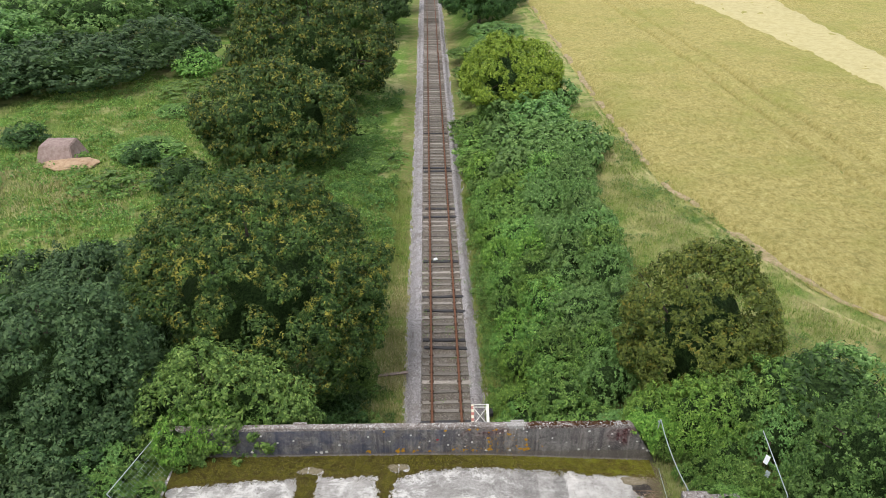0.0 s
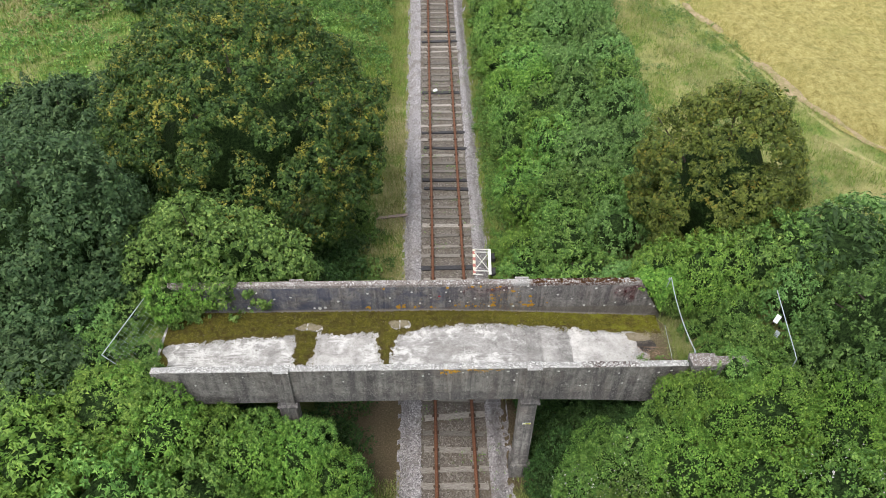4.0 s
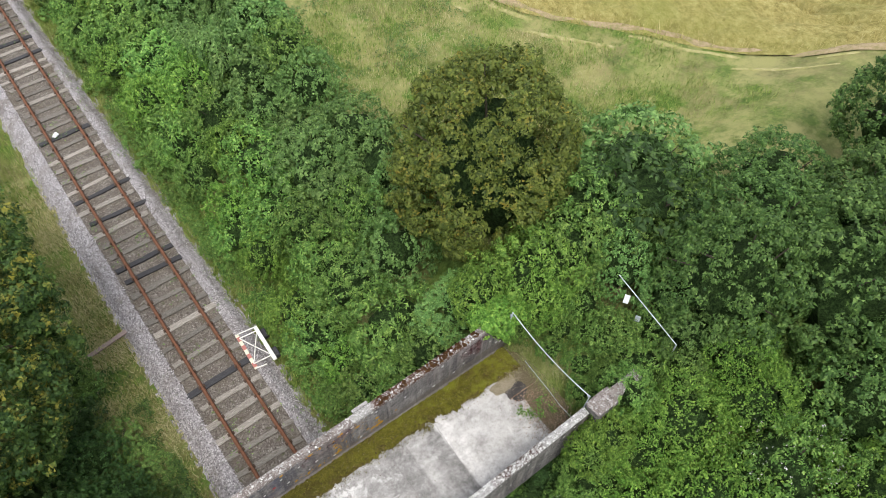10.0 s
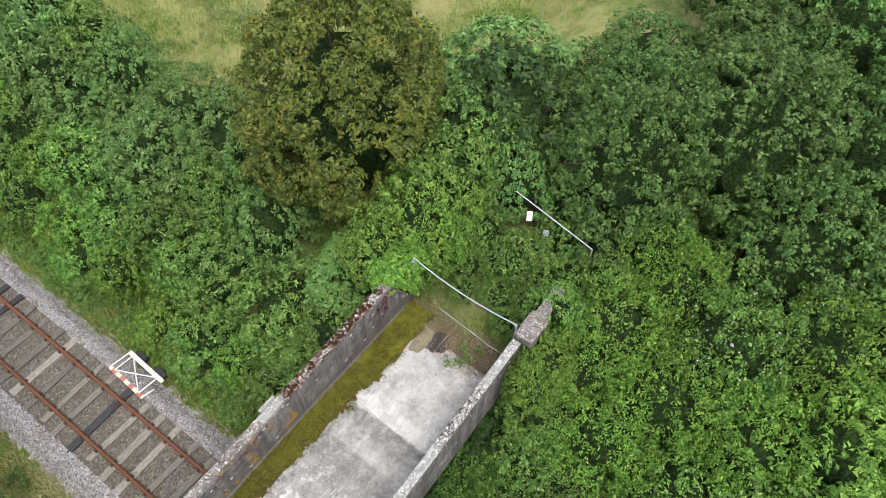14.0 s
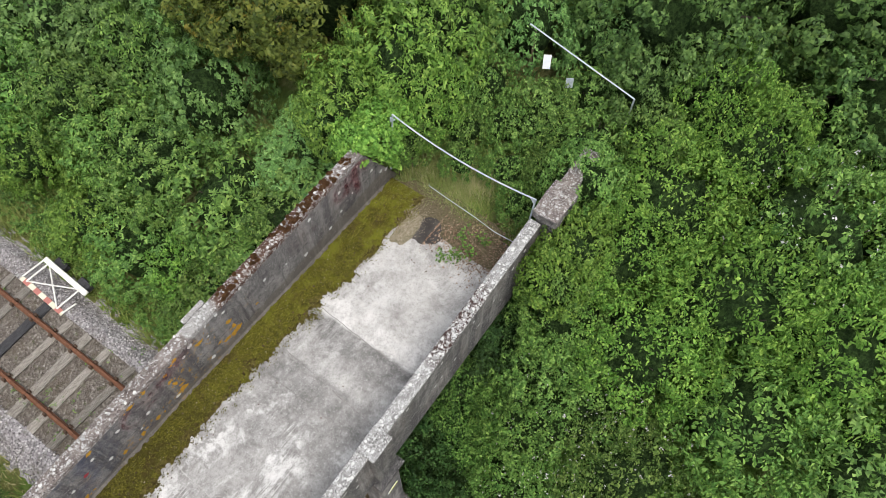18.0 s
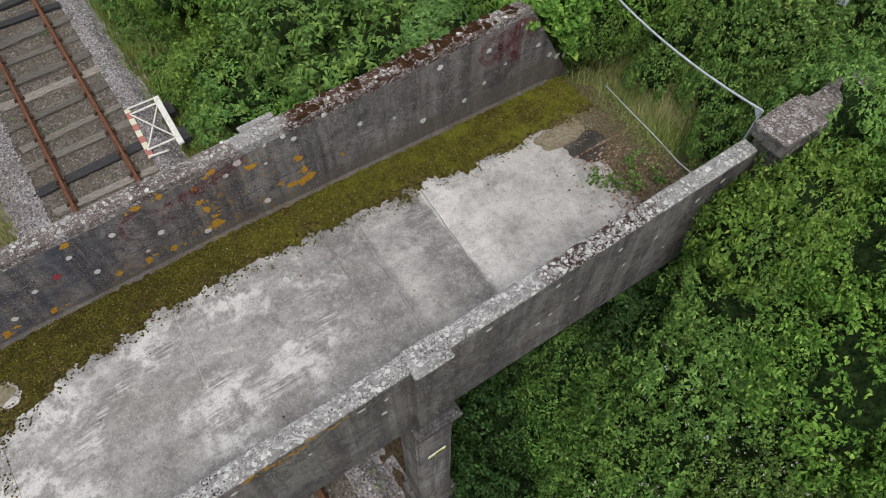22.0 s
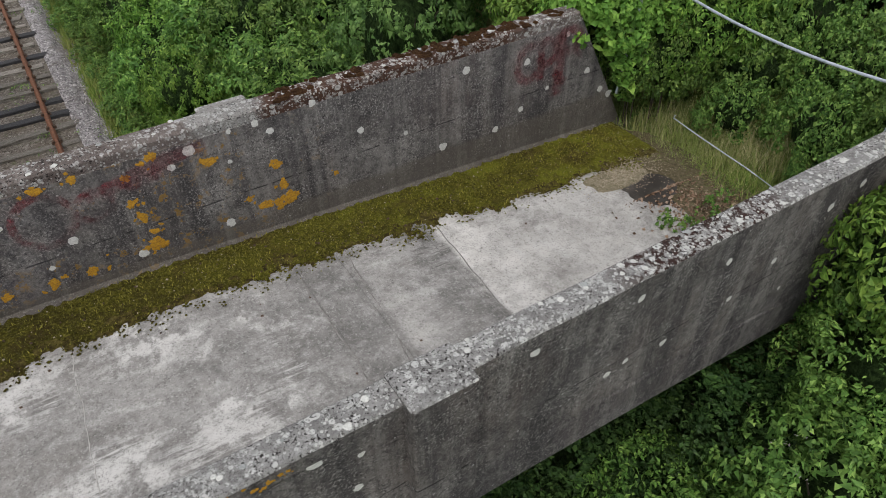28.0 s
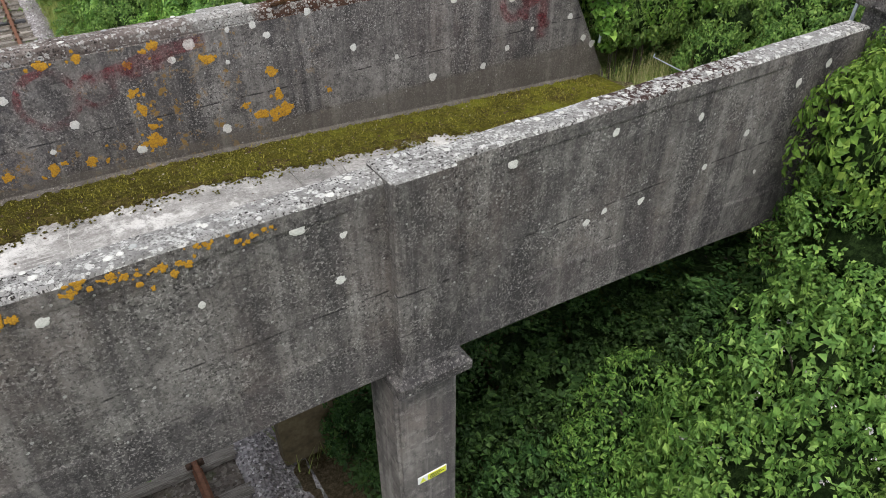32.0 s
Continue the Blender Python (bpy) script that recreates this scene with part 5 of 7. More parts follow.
# growth under and against the east span; dark leaf colour stands in for shade
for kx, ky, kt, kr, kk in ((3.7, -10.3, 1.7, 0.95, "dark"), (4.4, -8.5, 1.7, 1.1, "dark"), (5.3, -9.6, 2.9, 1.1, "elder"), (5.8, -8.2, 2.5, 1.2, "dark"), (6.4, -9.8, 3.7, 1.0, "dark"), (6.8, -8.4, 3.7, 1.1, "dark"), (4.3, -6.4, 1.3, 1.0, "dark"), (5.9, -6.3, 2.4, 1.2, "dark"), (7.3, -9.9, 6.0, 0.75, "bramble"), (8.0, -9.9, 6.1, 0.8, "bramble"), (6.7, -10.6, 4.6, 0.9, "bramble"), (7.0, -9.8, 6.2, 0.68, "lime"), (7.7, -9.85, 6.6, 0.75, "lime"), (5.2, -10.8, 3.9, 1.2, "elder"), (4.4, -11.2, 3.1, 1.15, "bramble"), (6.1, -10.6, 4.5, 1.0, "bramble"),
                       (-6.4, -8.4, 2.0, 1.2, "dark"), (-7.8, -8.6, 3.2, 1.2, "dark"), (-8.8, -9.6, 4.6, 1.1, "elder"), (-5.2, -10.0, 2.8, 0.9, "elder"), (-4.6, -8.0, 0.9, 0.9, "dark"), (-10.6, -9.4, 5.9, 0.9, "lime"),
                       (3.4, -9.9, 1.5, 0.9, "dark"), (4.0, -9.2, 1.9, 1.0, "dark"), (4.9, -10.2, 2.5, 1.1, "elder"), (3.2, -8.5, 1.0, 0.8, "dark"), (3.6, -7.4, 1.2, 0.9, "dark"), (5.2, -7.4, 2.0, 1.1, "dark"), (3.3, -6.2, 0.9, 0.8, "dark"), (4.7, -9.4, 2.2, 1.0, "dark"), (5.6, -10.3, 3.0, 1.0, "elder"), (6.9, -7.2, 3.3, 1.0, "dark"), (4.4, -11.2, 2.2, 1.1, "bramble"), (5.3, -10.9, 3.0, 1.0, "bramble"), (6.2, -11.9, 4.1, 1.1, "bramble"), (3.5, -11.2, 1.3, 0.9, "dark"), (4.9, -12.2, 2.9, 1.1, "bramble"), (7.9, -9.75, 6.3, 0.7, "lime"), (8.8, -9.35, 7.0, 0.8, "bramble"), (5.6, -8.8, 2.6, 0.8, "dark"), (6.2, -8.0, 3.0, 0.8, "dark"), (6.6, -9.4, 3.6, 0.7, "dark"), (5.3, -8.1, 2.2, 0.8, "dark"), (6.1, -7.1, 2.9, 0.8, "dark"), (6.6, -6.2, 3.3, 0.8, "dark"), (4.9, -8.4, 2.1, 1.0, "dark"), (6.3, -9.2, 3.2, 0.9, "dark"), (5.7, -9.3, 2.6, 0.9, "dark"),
                       # beneath the oak, dark leaf colour in place of its shade
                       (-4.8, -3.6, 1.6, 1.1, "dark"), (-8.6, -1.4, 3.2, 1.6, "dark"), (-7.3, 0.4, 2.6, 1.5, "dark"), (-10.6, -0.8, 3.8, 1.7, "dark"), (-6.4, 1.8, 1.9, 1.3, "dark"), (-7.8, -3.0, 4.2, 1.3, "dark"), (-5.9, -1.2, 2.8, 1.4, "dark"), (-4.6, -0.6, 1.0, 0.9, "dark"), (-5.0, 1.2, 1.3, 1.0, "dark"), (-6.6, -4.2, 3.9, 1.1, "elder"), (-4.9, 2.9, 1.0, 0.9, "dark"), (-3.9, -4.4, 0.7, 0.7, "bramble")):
    bush(kk, kx, ky, kt, kr, seed)
    seed += 1
for kx, ky, kt, kr, kk in ((10.7, -9.9, 6.7, 0.9, "bramble"), (11.7, -9.4, 7.2, 1.0, "hawthorn"), (12.2, -10.6, 7.4, 1.2, "lime"), (11.4, -8.3, 6.3, 0.8, "bramble"), (12.4, -7.9, 7.0, 1.0, "hawthorn"), (11.6, -11.6, 7.2, 1.3, "lime"), (11.9, -6.2, 7.2, 1.0, "hawthorn"), (12.9, -5.6, 7.0, 1.3, "bramble"), (13.9, -7.4, 6.8, 1.5, "bramble"), (14.3, -9.9, 6.6, 1.6, "bramble"), (12.9, -12.4, 6.6, 1.4, "bramble"), (16.8, -8.8, 6.6, 1.7, "bramble"), (15.6, -5.4, 6.8, 1.6, "bramble"),
                       (-5.0, -9.95, 4.3, 0.8, "elder"), (-6.5, -9.9, 4.6, 0.85, "elder"), (-8.2, -9.95, 5.0, 0.95, "lime"), (-4.0, -10.6, 2.9, 0.9, "elder"), (-9.6, -9.6, 5.9, 0.8, "elder")):
    bush(kk, kx, ky, kt, kr, seed)
    seed += 1
# taller dark trees east of the approach
for j, (kx, ky, h, r) in enumerate(((13.2, -9.0, 5.6, 2.0), (15.8, -8.4, 4.6, 2.3), (16.0, -11.0, 6.4, 2.7), (14.6, -13.8, 5.6, 2.3), (18.6, -14.4, 6.6, 2.9), (19.6, -10.2, 4.9, 2.6), (18.6, -6.9, 3.5, 2.0), (22.6, -12.0, 7.0, 3.0), (24.0, -8.6, 6.4, 2.6), (17.4, -18.4, 6.4, 3.0), (22.0, -17.6, 7.0, 3.2), (27.0, -11.4, 7.4, 3.2), (26.5, -16.0, 7.4, 3.4))):
    if j == 0:
        first = grow("hedgerow_tree", "dense dark green tree of the lane hedge", "tree", "hedge", (kx, ky), 2.8, 2.7, 6.4, 0.42, 70, 0.8, (0.1, 0.042), 0.2, 0.08, "trees along the overgrown lane")
        first.matrix_basis = Matrix.Translation((kx, ky, land(kx, ky))) @ Matrix.Diagonal((r / 2.8, r / 2.8, h / 6.4, 1))
    else:
        m = Matrix.Translation((kx, ky, land(kx, ky))) @ Matrix.Rotation(j * 2.1, 4, "Z") @ Matrix.Diagonal((r / 2.8 / first.scale[0], r / 2.8 / first.scale[1], h / 6.4 / first.scale[2], 1))
        copy_thing(first, m)
# south-west thicket
for kx, ky, kt, kr, kk in ((-6.0, -10.6, 3.6, 1.4, "lime"), (-7.6, -10.4, 4.7, 1.4, "elder"), (-4.7, -11.6, 2.4, 1.2, "lime"), (-9.8, -10.3, 6.0, 1.4, "lime"), (-11.3, -9.8, 6.3, 1.5, "lime"), (-8.6, -12.2, 5.0, 1.6, "elder"), (-6.4, -12.8, 3.6, 1.5, "lime"), (-10.8, -12.4, 5.9, 1.7, "elder"), (-13.2, -11.2, 6.5, 1.7, "lime"), (-4.6, -13.8, 2.2, 1.2, "lime"), (-7.6, -14.6, 4.2, 1.7, "elder"), (-10.0, -15.0, 5.2, 1.8, "lime"), (-12.8, -14.2, 5.9, 1.9, "elder"), (-15.4, -12.6, 6.4, 1.9, "lime"), (-5.2, -16.2, 2.6, 1.6, "lime"), (-8.4, -17.4, 4.2, 1.9, "bramble"), (-12.0, -17.2, 5.2, 2.0, "elder"), (-15.4, -16.0, 5.8, 2.1, "lime"),
                       (-13.9, -8.4, 6.7, 1.6, "grey"), (-14.5, -6.2, 6.6, 1.5, "grey"), (-16.5, -6.0, 6.9, 1.6, "grey"), (-13.1, -6.2, 5.9, 1.0, "hawthorn"), (-18.6, -7.2, 6.9, 1.8, "grey"), (-14.5, -10.0, 6.5, 1.5, "bramble"), (-16.5, -14.5, 6.0, 1.8, "lime"), (-5.6, -10.4, 4.4, 1.1, "lime"), (-4.5, -10.7, 3.6, 1.0, "lime"), (-6.9, -10.6, 4.7, 1.1, "lime"), (-13.2, -4.6, 6.6, 1.3, "grey"), (-14.2, 3.4, 6.0, 2.0, "grey"), (-16.4, 5.6, 5.2, 2.0, "grey"), (-12.6, -1.2, 5.6, 1.6, "grey"), (-15.8, -8.8, 6.9, 1.6, "grey"), (-12.4, -8.0, 6.0, 1.1, "bramble"), (-17.6, -10.6, 6.8, 2.0, "grey"), (-12.2, -5.7, 5.6, 1.0, "bramble"), (-10.9, -9.3, 6.2, 0.9, "lime"), (-10.6, -5.2, 6.2, 0.9, "bramble"), (-12.4, -7.0, 5.7, 0.9, "bramble"), (-9.3, -4.9, 6.5, 0.8, "elder"), (-10.2, -5.6, 6.0, 0.7, "bramble"), (-10.2, -8.9, 6.3, 0.7, "bramble"), (-10.9, -7.4, 5.4, 0.6, "bramble"), (-9.0, -4.75, 7.0, 1.0, "lime"), (-10.4, -5.3, 6.7, 0.9, "lime"), (-7.6, -4.6, 5.9, 0.8, "elder")):
    bush(kk, kx, ky, kt, kr, seed)
    seed += 1
# north-west: bushes round the oak and the approach; the first two darkened for shade
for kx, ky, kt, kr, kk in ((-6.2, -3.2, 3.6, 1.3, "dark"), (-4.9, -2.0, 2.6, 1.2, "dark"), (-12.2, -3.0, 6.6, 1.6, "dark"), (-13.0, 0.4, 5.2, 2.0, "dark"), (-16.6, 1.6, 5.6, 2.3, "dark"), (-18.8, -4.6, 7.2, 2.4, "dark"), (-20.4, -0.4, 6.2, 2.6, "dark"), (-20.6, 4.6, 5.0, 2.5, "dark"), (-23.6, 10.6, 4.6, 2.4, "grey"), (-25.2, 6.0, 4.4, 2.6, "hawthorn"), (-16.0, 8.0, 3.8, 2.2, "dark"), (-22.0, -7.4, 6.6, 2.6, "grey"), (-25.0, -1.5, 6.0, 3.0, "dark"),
                       (-4.6, 5.0, 1.2, 0.9, "bramble"), (-5.3, 8.6, 1.6, 1.1, "bramble"), (-13.4, 13.0, 2.6, 2.0, "grey"), (-9.8, 13.4, 2.2, 1.9, "grey"), (-22.0, 31.0, 2.2, 2.2, "dark"), (-27.0, 36.0, 1.8, 1.6, "dark"), (-39.5, 40.5, 2.0, 2.0, "dark")):
    bush(kk, kx, ky, kt, kr, seed)
    seed += 1
# lush low growth over the western rough
for _ in range(34):
    hx, hy = g.uniform(-30, -4.6), g.uniform(11, 62)
    if hx < -14 and 14 < hy < 30 and g.random() < 0.75:
        continue
    bush("herb" if g.random() < 0.8 else "bramble", hx, hy, land(hx, hy) + g.uniform(0.5, 1.3), g.uniform(1.1, 2.3) + 0.02 * hy, seed)
    seed += 1
for _ in range(26):
    hx, hy = g.uniform(-5.6, -3.7), g.uniform(-16, 11)
    if not -10 < hy < -5:
        bush("herb", hx, hy, land(hx, hy) + g.uniform(0.3, 0.7), g.uniform(0.5, 0.9), seed)
        seed += 1
for _ in range(30):
    hx, hy = g.uniform(2.5, 3.1), g.uniform(-16, 30)
    if not -9.6 < hy < -4.9 and not 0 < hy < 4.2:
        bush("herb", hx, hy, land(hx, hy) + g.uniform(0.3, 0.7), g.uniform(0.4, 0.7), seed)
        seed += 1
for hx, hy, ht, hr in ((8.3, -8.3, 5.5, 0.5), (8.9, -7.6, 5.6, 0.55), (9.3, -8.4, 5.8, 0.6), (8.2, -5.6, 5.9, 0.5), (9.2, -6.3, 5.7, 0.6), (8.6, -6.6, 5.3, 0.45), (9.8, -7.0, 5.9, 0.6), (7.9, -5.4, 5.6, 0.4), (8.9, -8.6, 6.0, 0.5), (8.3, -8.75, 5.7, 0.4), (10.2, -6.2, 6.3, 0.7), (9.9, -8.1, 6.1, 0.6), (9.6, -5.7, 6.2, 0.6), (10.4, -7.6, 6.2, 0.6)):
    bush("bramble", hx, hy, ht, hr, seed)
    seed += 1
# far scrub and hedges
far_trees = ((-43, 60, 6.0, 7.0, "grey"), (-51, 57, 5.5, 6.0, "grey"), (-36, 70, 6.0, 6.5, "grey"), (-57, 66, 8.0, 8.0, "hawthorn"), (-50, 84, 9.0, 8.0, "hawthorn"), (-38, 92, 9.0, 8.0, "dark"), (-27, 96, 10.0, 8.0, "hawthorn"), (-64, 84, 8.0, 8.0, "hawthorn"), (-18, 104, 9.0, 7.0, "dark"), (9.5, 100, 7.0, 6.0, "dark"), (10.0, 112, 8.0, 6.0, "dark"), (9.0, 76, 4.4, 3.6, "hawthorn"), (8.4, 67, 4.4, 3.8, "hawthorn"), (8.0, 59, 4.2, 3.6, "hawthorn"), (9.6, 52, 4.8, 3.0, "hawthorn"), (5.0, 54, 1.8, 2.2, "bramble"), (5.0, 63, 1.8, 2.4, "bramble"), (5.0, 73, 1.8, 2.6, "bramble"), (-9, 112, 9, 6, "dark"), (-30, 66, 3.0, 2.6, "elder"), (-24, 72, 3.0, 3.0, "elder"))
for kx, ky, kt, kr, kk in far_trees:
    bush(kk, kx, ky, kt, kr, seed)
    seed += 1


# grass: blades in tufts
def grass(name, label, n, pick, material, h=(0.12, 0.4), lean=0.35, width=0.009, arch=False):
    P = np.array([pick() for _ in range(n)])
    a, bend = rng.uniform(0, 2 * np.pi, n), rng.uniform(0.05, lean, n)
    hh = rng.uniform(*h, n)
    d = np.stack([np.cos(a), np.sin(a), np.zeros(n)], -1)
    s = np.stack([-np.sin(a), np.cos(a), np.zeros(n)], -1) * width
    tip = P + d * (hh * bend)[:, None] + np.stack([np.zeros(n), np.zeros(n), hh], -1)
    if arch:
        mid = P + d * (hh * bend * 0.45)[:, None] + np.stack([np.zeros(n), np.zeros(n), hh * 0.75], -1)
        tip = tip + d * (hh * 0.35)[:, None] - np.stack([np.zeros(n), np.zeros(n), hh * rng.uniform(0.2, 0.7, n)], -1)
        V = np.stack([P - s, P + s, mid, mid + s * 0.4, tip], 1).reshape(-1, 3)
        Fc = np.concatenate([5 * np.arange(n)[:, None] + (0, 1, 2), 5 * np.arange(n)[:, None] + (1, 3, 2), 5 * np.arange(n)[:, None] + (2, 3, 4)])
        return tagged(raw(name, V, Fc, material), label, "grass", kind="stuff")
    V = np.stack([P - s, P + s, tip], 1).reshape(-1, 3)
    ob = raw(name, V, np.arange(3 * n).reshape(-1, 3), material)
    return tagged(ob, label, "grass", kind="stuff")


def on_land(x0, x1, y0, y1, keep=None):
    def pick():
        while True:
            x, y = rng.uniform(x0, x1), rng.uniform(y0, y1)
            e = min(x - x0, x1 - x, (y - y0) * 0.35, (y1 - y) * 0.35) / (0.22 * min(x1 - x0, 8))
            if rng.random() < e + 0.06 and (keep is None or keep(x, y)):
                return (x, y, land(x, y) - 0.02)
    return pick


grass("verge_grass", "rough green grass along the track", 46000, on_land(-7.5, -2.05, -16, 34, lambda x, y: (x < -4.1 or not 3 < y < 15 or rng.random() < 0.25) and not -9.4 < y < -5 and rng.random() < 1.2 - 0.17 * (-2 - x) and lump(x, y, 0.9, 3.0) + rng.normal(0, 0.25) > -0.25), M_BLADE, (0.12, 0.45), 0.5, 0.014)
grass("verge_grass", "rough green grass at the foot of the bank", 16000, on_land(2.1, 4.0, -16, 30, lambda x, y: not -9.4 < y < -5 and lump(x, y, 1.1, 5.0) + rng.normal(0, 0.25) > -0.15), M_BLADE, (0.1, 0.35), 0.5, 0.014)
grass("bleached_grass", "dry straw-coloured grass beside the track", 16000, on_land(-4.4, -2.05, 0, 18, lambda x, y: lump(x, y, 0.6, 11.0) + rng.normal(0, 0.25) > -0.1), M_DRY, (0.08, 0.25), 0.9, 0.016)
grass("verge_grass", "ragged grass over the edge of the ballast", 9000, on_land(1.9, 2.9, -6, 30, lambda x, y: lump(x, y, 1.6, 25.0) + rng.normal(0, 0.3) > -0.1), M_BLADE, (0.25, 0.5), 0.7, 0.014)
grass("bleached_grass", "dry olive grass on the verge below the bridge", 6000, on_land(-3.9, -2.1, -17, -9, lambda x, y: lump(x, y, 0.9, 17.0) + rng.normal(0, 0.25) > -0.1), M_DRY, (0.08, 0.25), 0.9, 0.014)
grass("bleached_grass", "dry straw-coloured grass west of the ballast", 4000, on_land(-5.2, -2.1, -5, 8, lambda x, y: lump(x, y, 0.9, 15.0) + rng.normal(0, 0.25) > 0.1), M_DRY, (0.1, 0.3), 0.9, 0.014)
grass("meadow_grass", "tall seeding grass between thicket and field", 46000, on_land(9.5, 22, -2, 34, lambda x, y: x < field_edge(y) - 0.6 and lump(x, y, 0.35, 7.0) + rng.normal(0, 0.35) > -0.1), M_DRY, (0.08, 0.24), 0.9, 0.011)
grass("meadow_grass", "green grass in the rough meadow", 46000, on_land(9.5, 26, -4, 44, lambda x, y: x < field_edge(y) + 1.3 and lump(x, y, 0.45, 9.0) + rng.normal(0, 0.3) > 0.0), M_BLADE, (0.12, 0.36), 0.9, 0.015)
grass("meadow_grass", "green grass in the rough western clearing", 52000, on_land(-48, -8, 10, 66, lambda x, y: lump(x, y, 0.3, 4.0) + rng.normal(0, 0.3) > -0.15), M_BLADE, (0.2, 0.5), 0.9, 0.03)
grass("bleached_grass", "pale bleached grass in the western clearing", 9000, on_land(-40, -25, 24, 35, lambda x, y: lump(x, y, 0.3, 14.0) + rng.normal(0, 0.2) > 0.0), M_DRY, (0.15, 0.35), 1.0, 0.03)
grass("barley_fringe", "bristling barley ears at the field edge", 40000, on_land(16, 46, -14, 60, lambda x, y: x > field_edge(y) + 1.4 and rng.random() < 14 / (x - field_edge(y) + 6)), M_EAR, (0.4, 0.66), 0.9, 0.025)
grass("lane_grass", "long rank grass at the end of the deck", 9000, on_land(6.9, 10.2, -8.85, -5.2, lambda x, y: lump(x, y, 1.3, 3.0) + rng.normal(0, 0.2) > -0.2), M_BLADE, (0.15, 0.5), 1.0, 0.007, True)
grass("lane_grass", "dry arching grass stems at the end of the deck", 1300, on_land(7.3, 9.8, -8.7, -5.6, lambda x, y: lump(x, y, 1.1, 6.0) + rng.normal(0, 0.2) > 0.0), M_DRY, (0.3, 0.65), 1.2, 0.005, True)


# low leafy undergrowth, in drifts
def undergrowth(label, n, x0, x1, y0, y1, kind, size, high, seed, gap=-0.1):
    P = []
    while len(P) < n:
        x, y = rng.uniform(x0, x1), rng.uniform(y0, y1)
        d = lump(x, y, 0.35, seed) + 0.6 * lump(x, y, 1.1, seed)
        if d > gap + rng.normal(0, 0.12):
            P.append((x, y, land(x, y) + high * (0.15 + 0.85 * min(1, max(0, d - gap) * 1.6)) * rng.uniform(0.6, 1.05)))
    A = rng.normal(0, 0.35, (n, 3)) + (0, 0, 1)
    A /= np.linalg.norm(A, axis=1, keepdims=True)
    V, Fc = leaves(np.array(P), A, 7, size, size * 0.36, 0.9, int(seed * 10), 0.2, True, size * 1.5)
    return tagged(raw("undergrowth", V, Fc, LEAF[kind]), label, "undergrowth", kind="stuff")


undergrowth("lush nettles and dock west of the line", 10000, -16, -3.4, 9, 44, "bramble", 0.12, 0.9, 1.0)
undergrowth("dark low scrub west of the line", 5200, -20, -3.6, 12, 60, "hedge", 0.17, 1.0, 2.0, 0.05)
undergrowth("fresh green herbs in the western clearing", 2600, -44, -12, 14, 60, "elder", 0.2, 0.5, 3.0, 0.12)
undergrowth("dark nettle beds in the western clearing", 3400, -46, -6, 16, 64, "bramble", 0.2, 0.7, 3.7, 0.1)
# darker hedge leaf colour imitates the oak's shade on these herbs
undergrowth("green herbs beside the track under the oak", 2400, -6.0, -2.7, -5, 5, "hedge", 0.09, 0.35, 4.0, 0.0)
undergrowth("green herbs at the foot of the eastern bank", 3200, 2.3, 3.7, -5, 24, "bramble", 0.09, 0.35, 5.0, -0.15)
undergrowth("patches of herbs in the meadow", 3600, 10, 19, -1, 34, "hawthorn", 0.075, 0.25, 6.0, 0.15)
# dark leaves here carry the shade below the spans in their colour
undergrowth("ground cover beneath the east span, shade put into its leaf colour", 3000, 2.6, 7.0, -11.5, -4.8, "dark", 0.1, 0.5, 7.0, -0.35)
undergrowth("ground cover beneath the west span, shade put into its leaf colour", 1500, -8.6, -3.2, -11, -4.6, "dark", 0.1, 0.4, 8.0, -0.3)
undergrowth("weeds among the grass at the end of the deck", 2200, 7.2, 11.0, -8.8, -5.2, "bramble", 0.055, 0.3, 9.0, 0.0)
undergrowth("small weeds growing between the sleepers", 420, -1.25, 1.9, -12, 30, "elder", 0.045, 0.06, 10.0, 0.3)
for ob in [o for o in bpy.data.objects if o.name.startswith("undergrowth")][-1:]:
    ob.location.z = 0.3

# ---- sleepers and rail chairs ----
def sleeper_mesh(seed, material):
    g2 = random.Random(seed)
    b = box(-1.3, 1.3, -0.125, 0.125, -0.3, -0.148, 0.012)
    bmesh.ops.subdivide_edges(b, edges=[e for e in b.edges if abs(e.verts[0].co.x - e.verts[1].co.x) > 1], cuts=5)
    for v in b.verts:
        end = abs(v.co.x) > 1.2
        v.co += Vector(((0.05 if end else 0.02) * g2.uniform(-1, 1), (0.03 if end else 0.018) * g2.uniform(-1, 1), (0.016 if end else 0.01) * g2.uniform(-1, 0.7)))
    me = bpy.data.meshes.new("sleeper")
    b.to_mesh(me)
    b.free()
    me.materials.append(material)
    return me


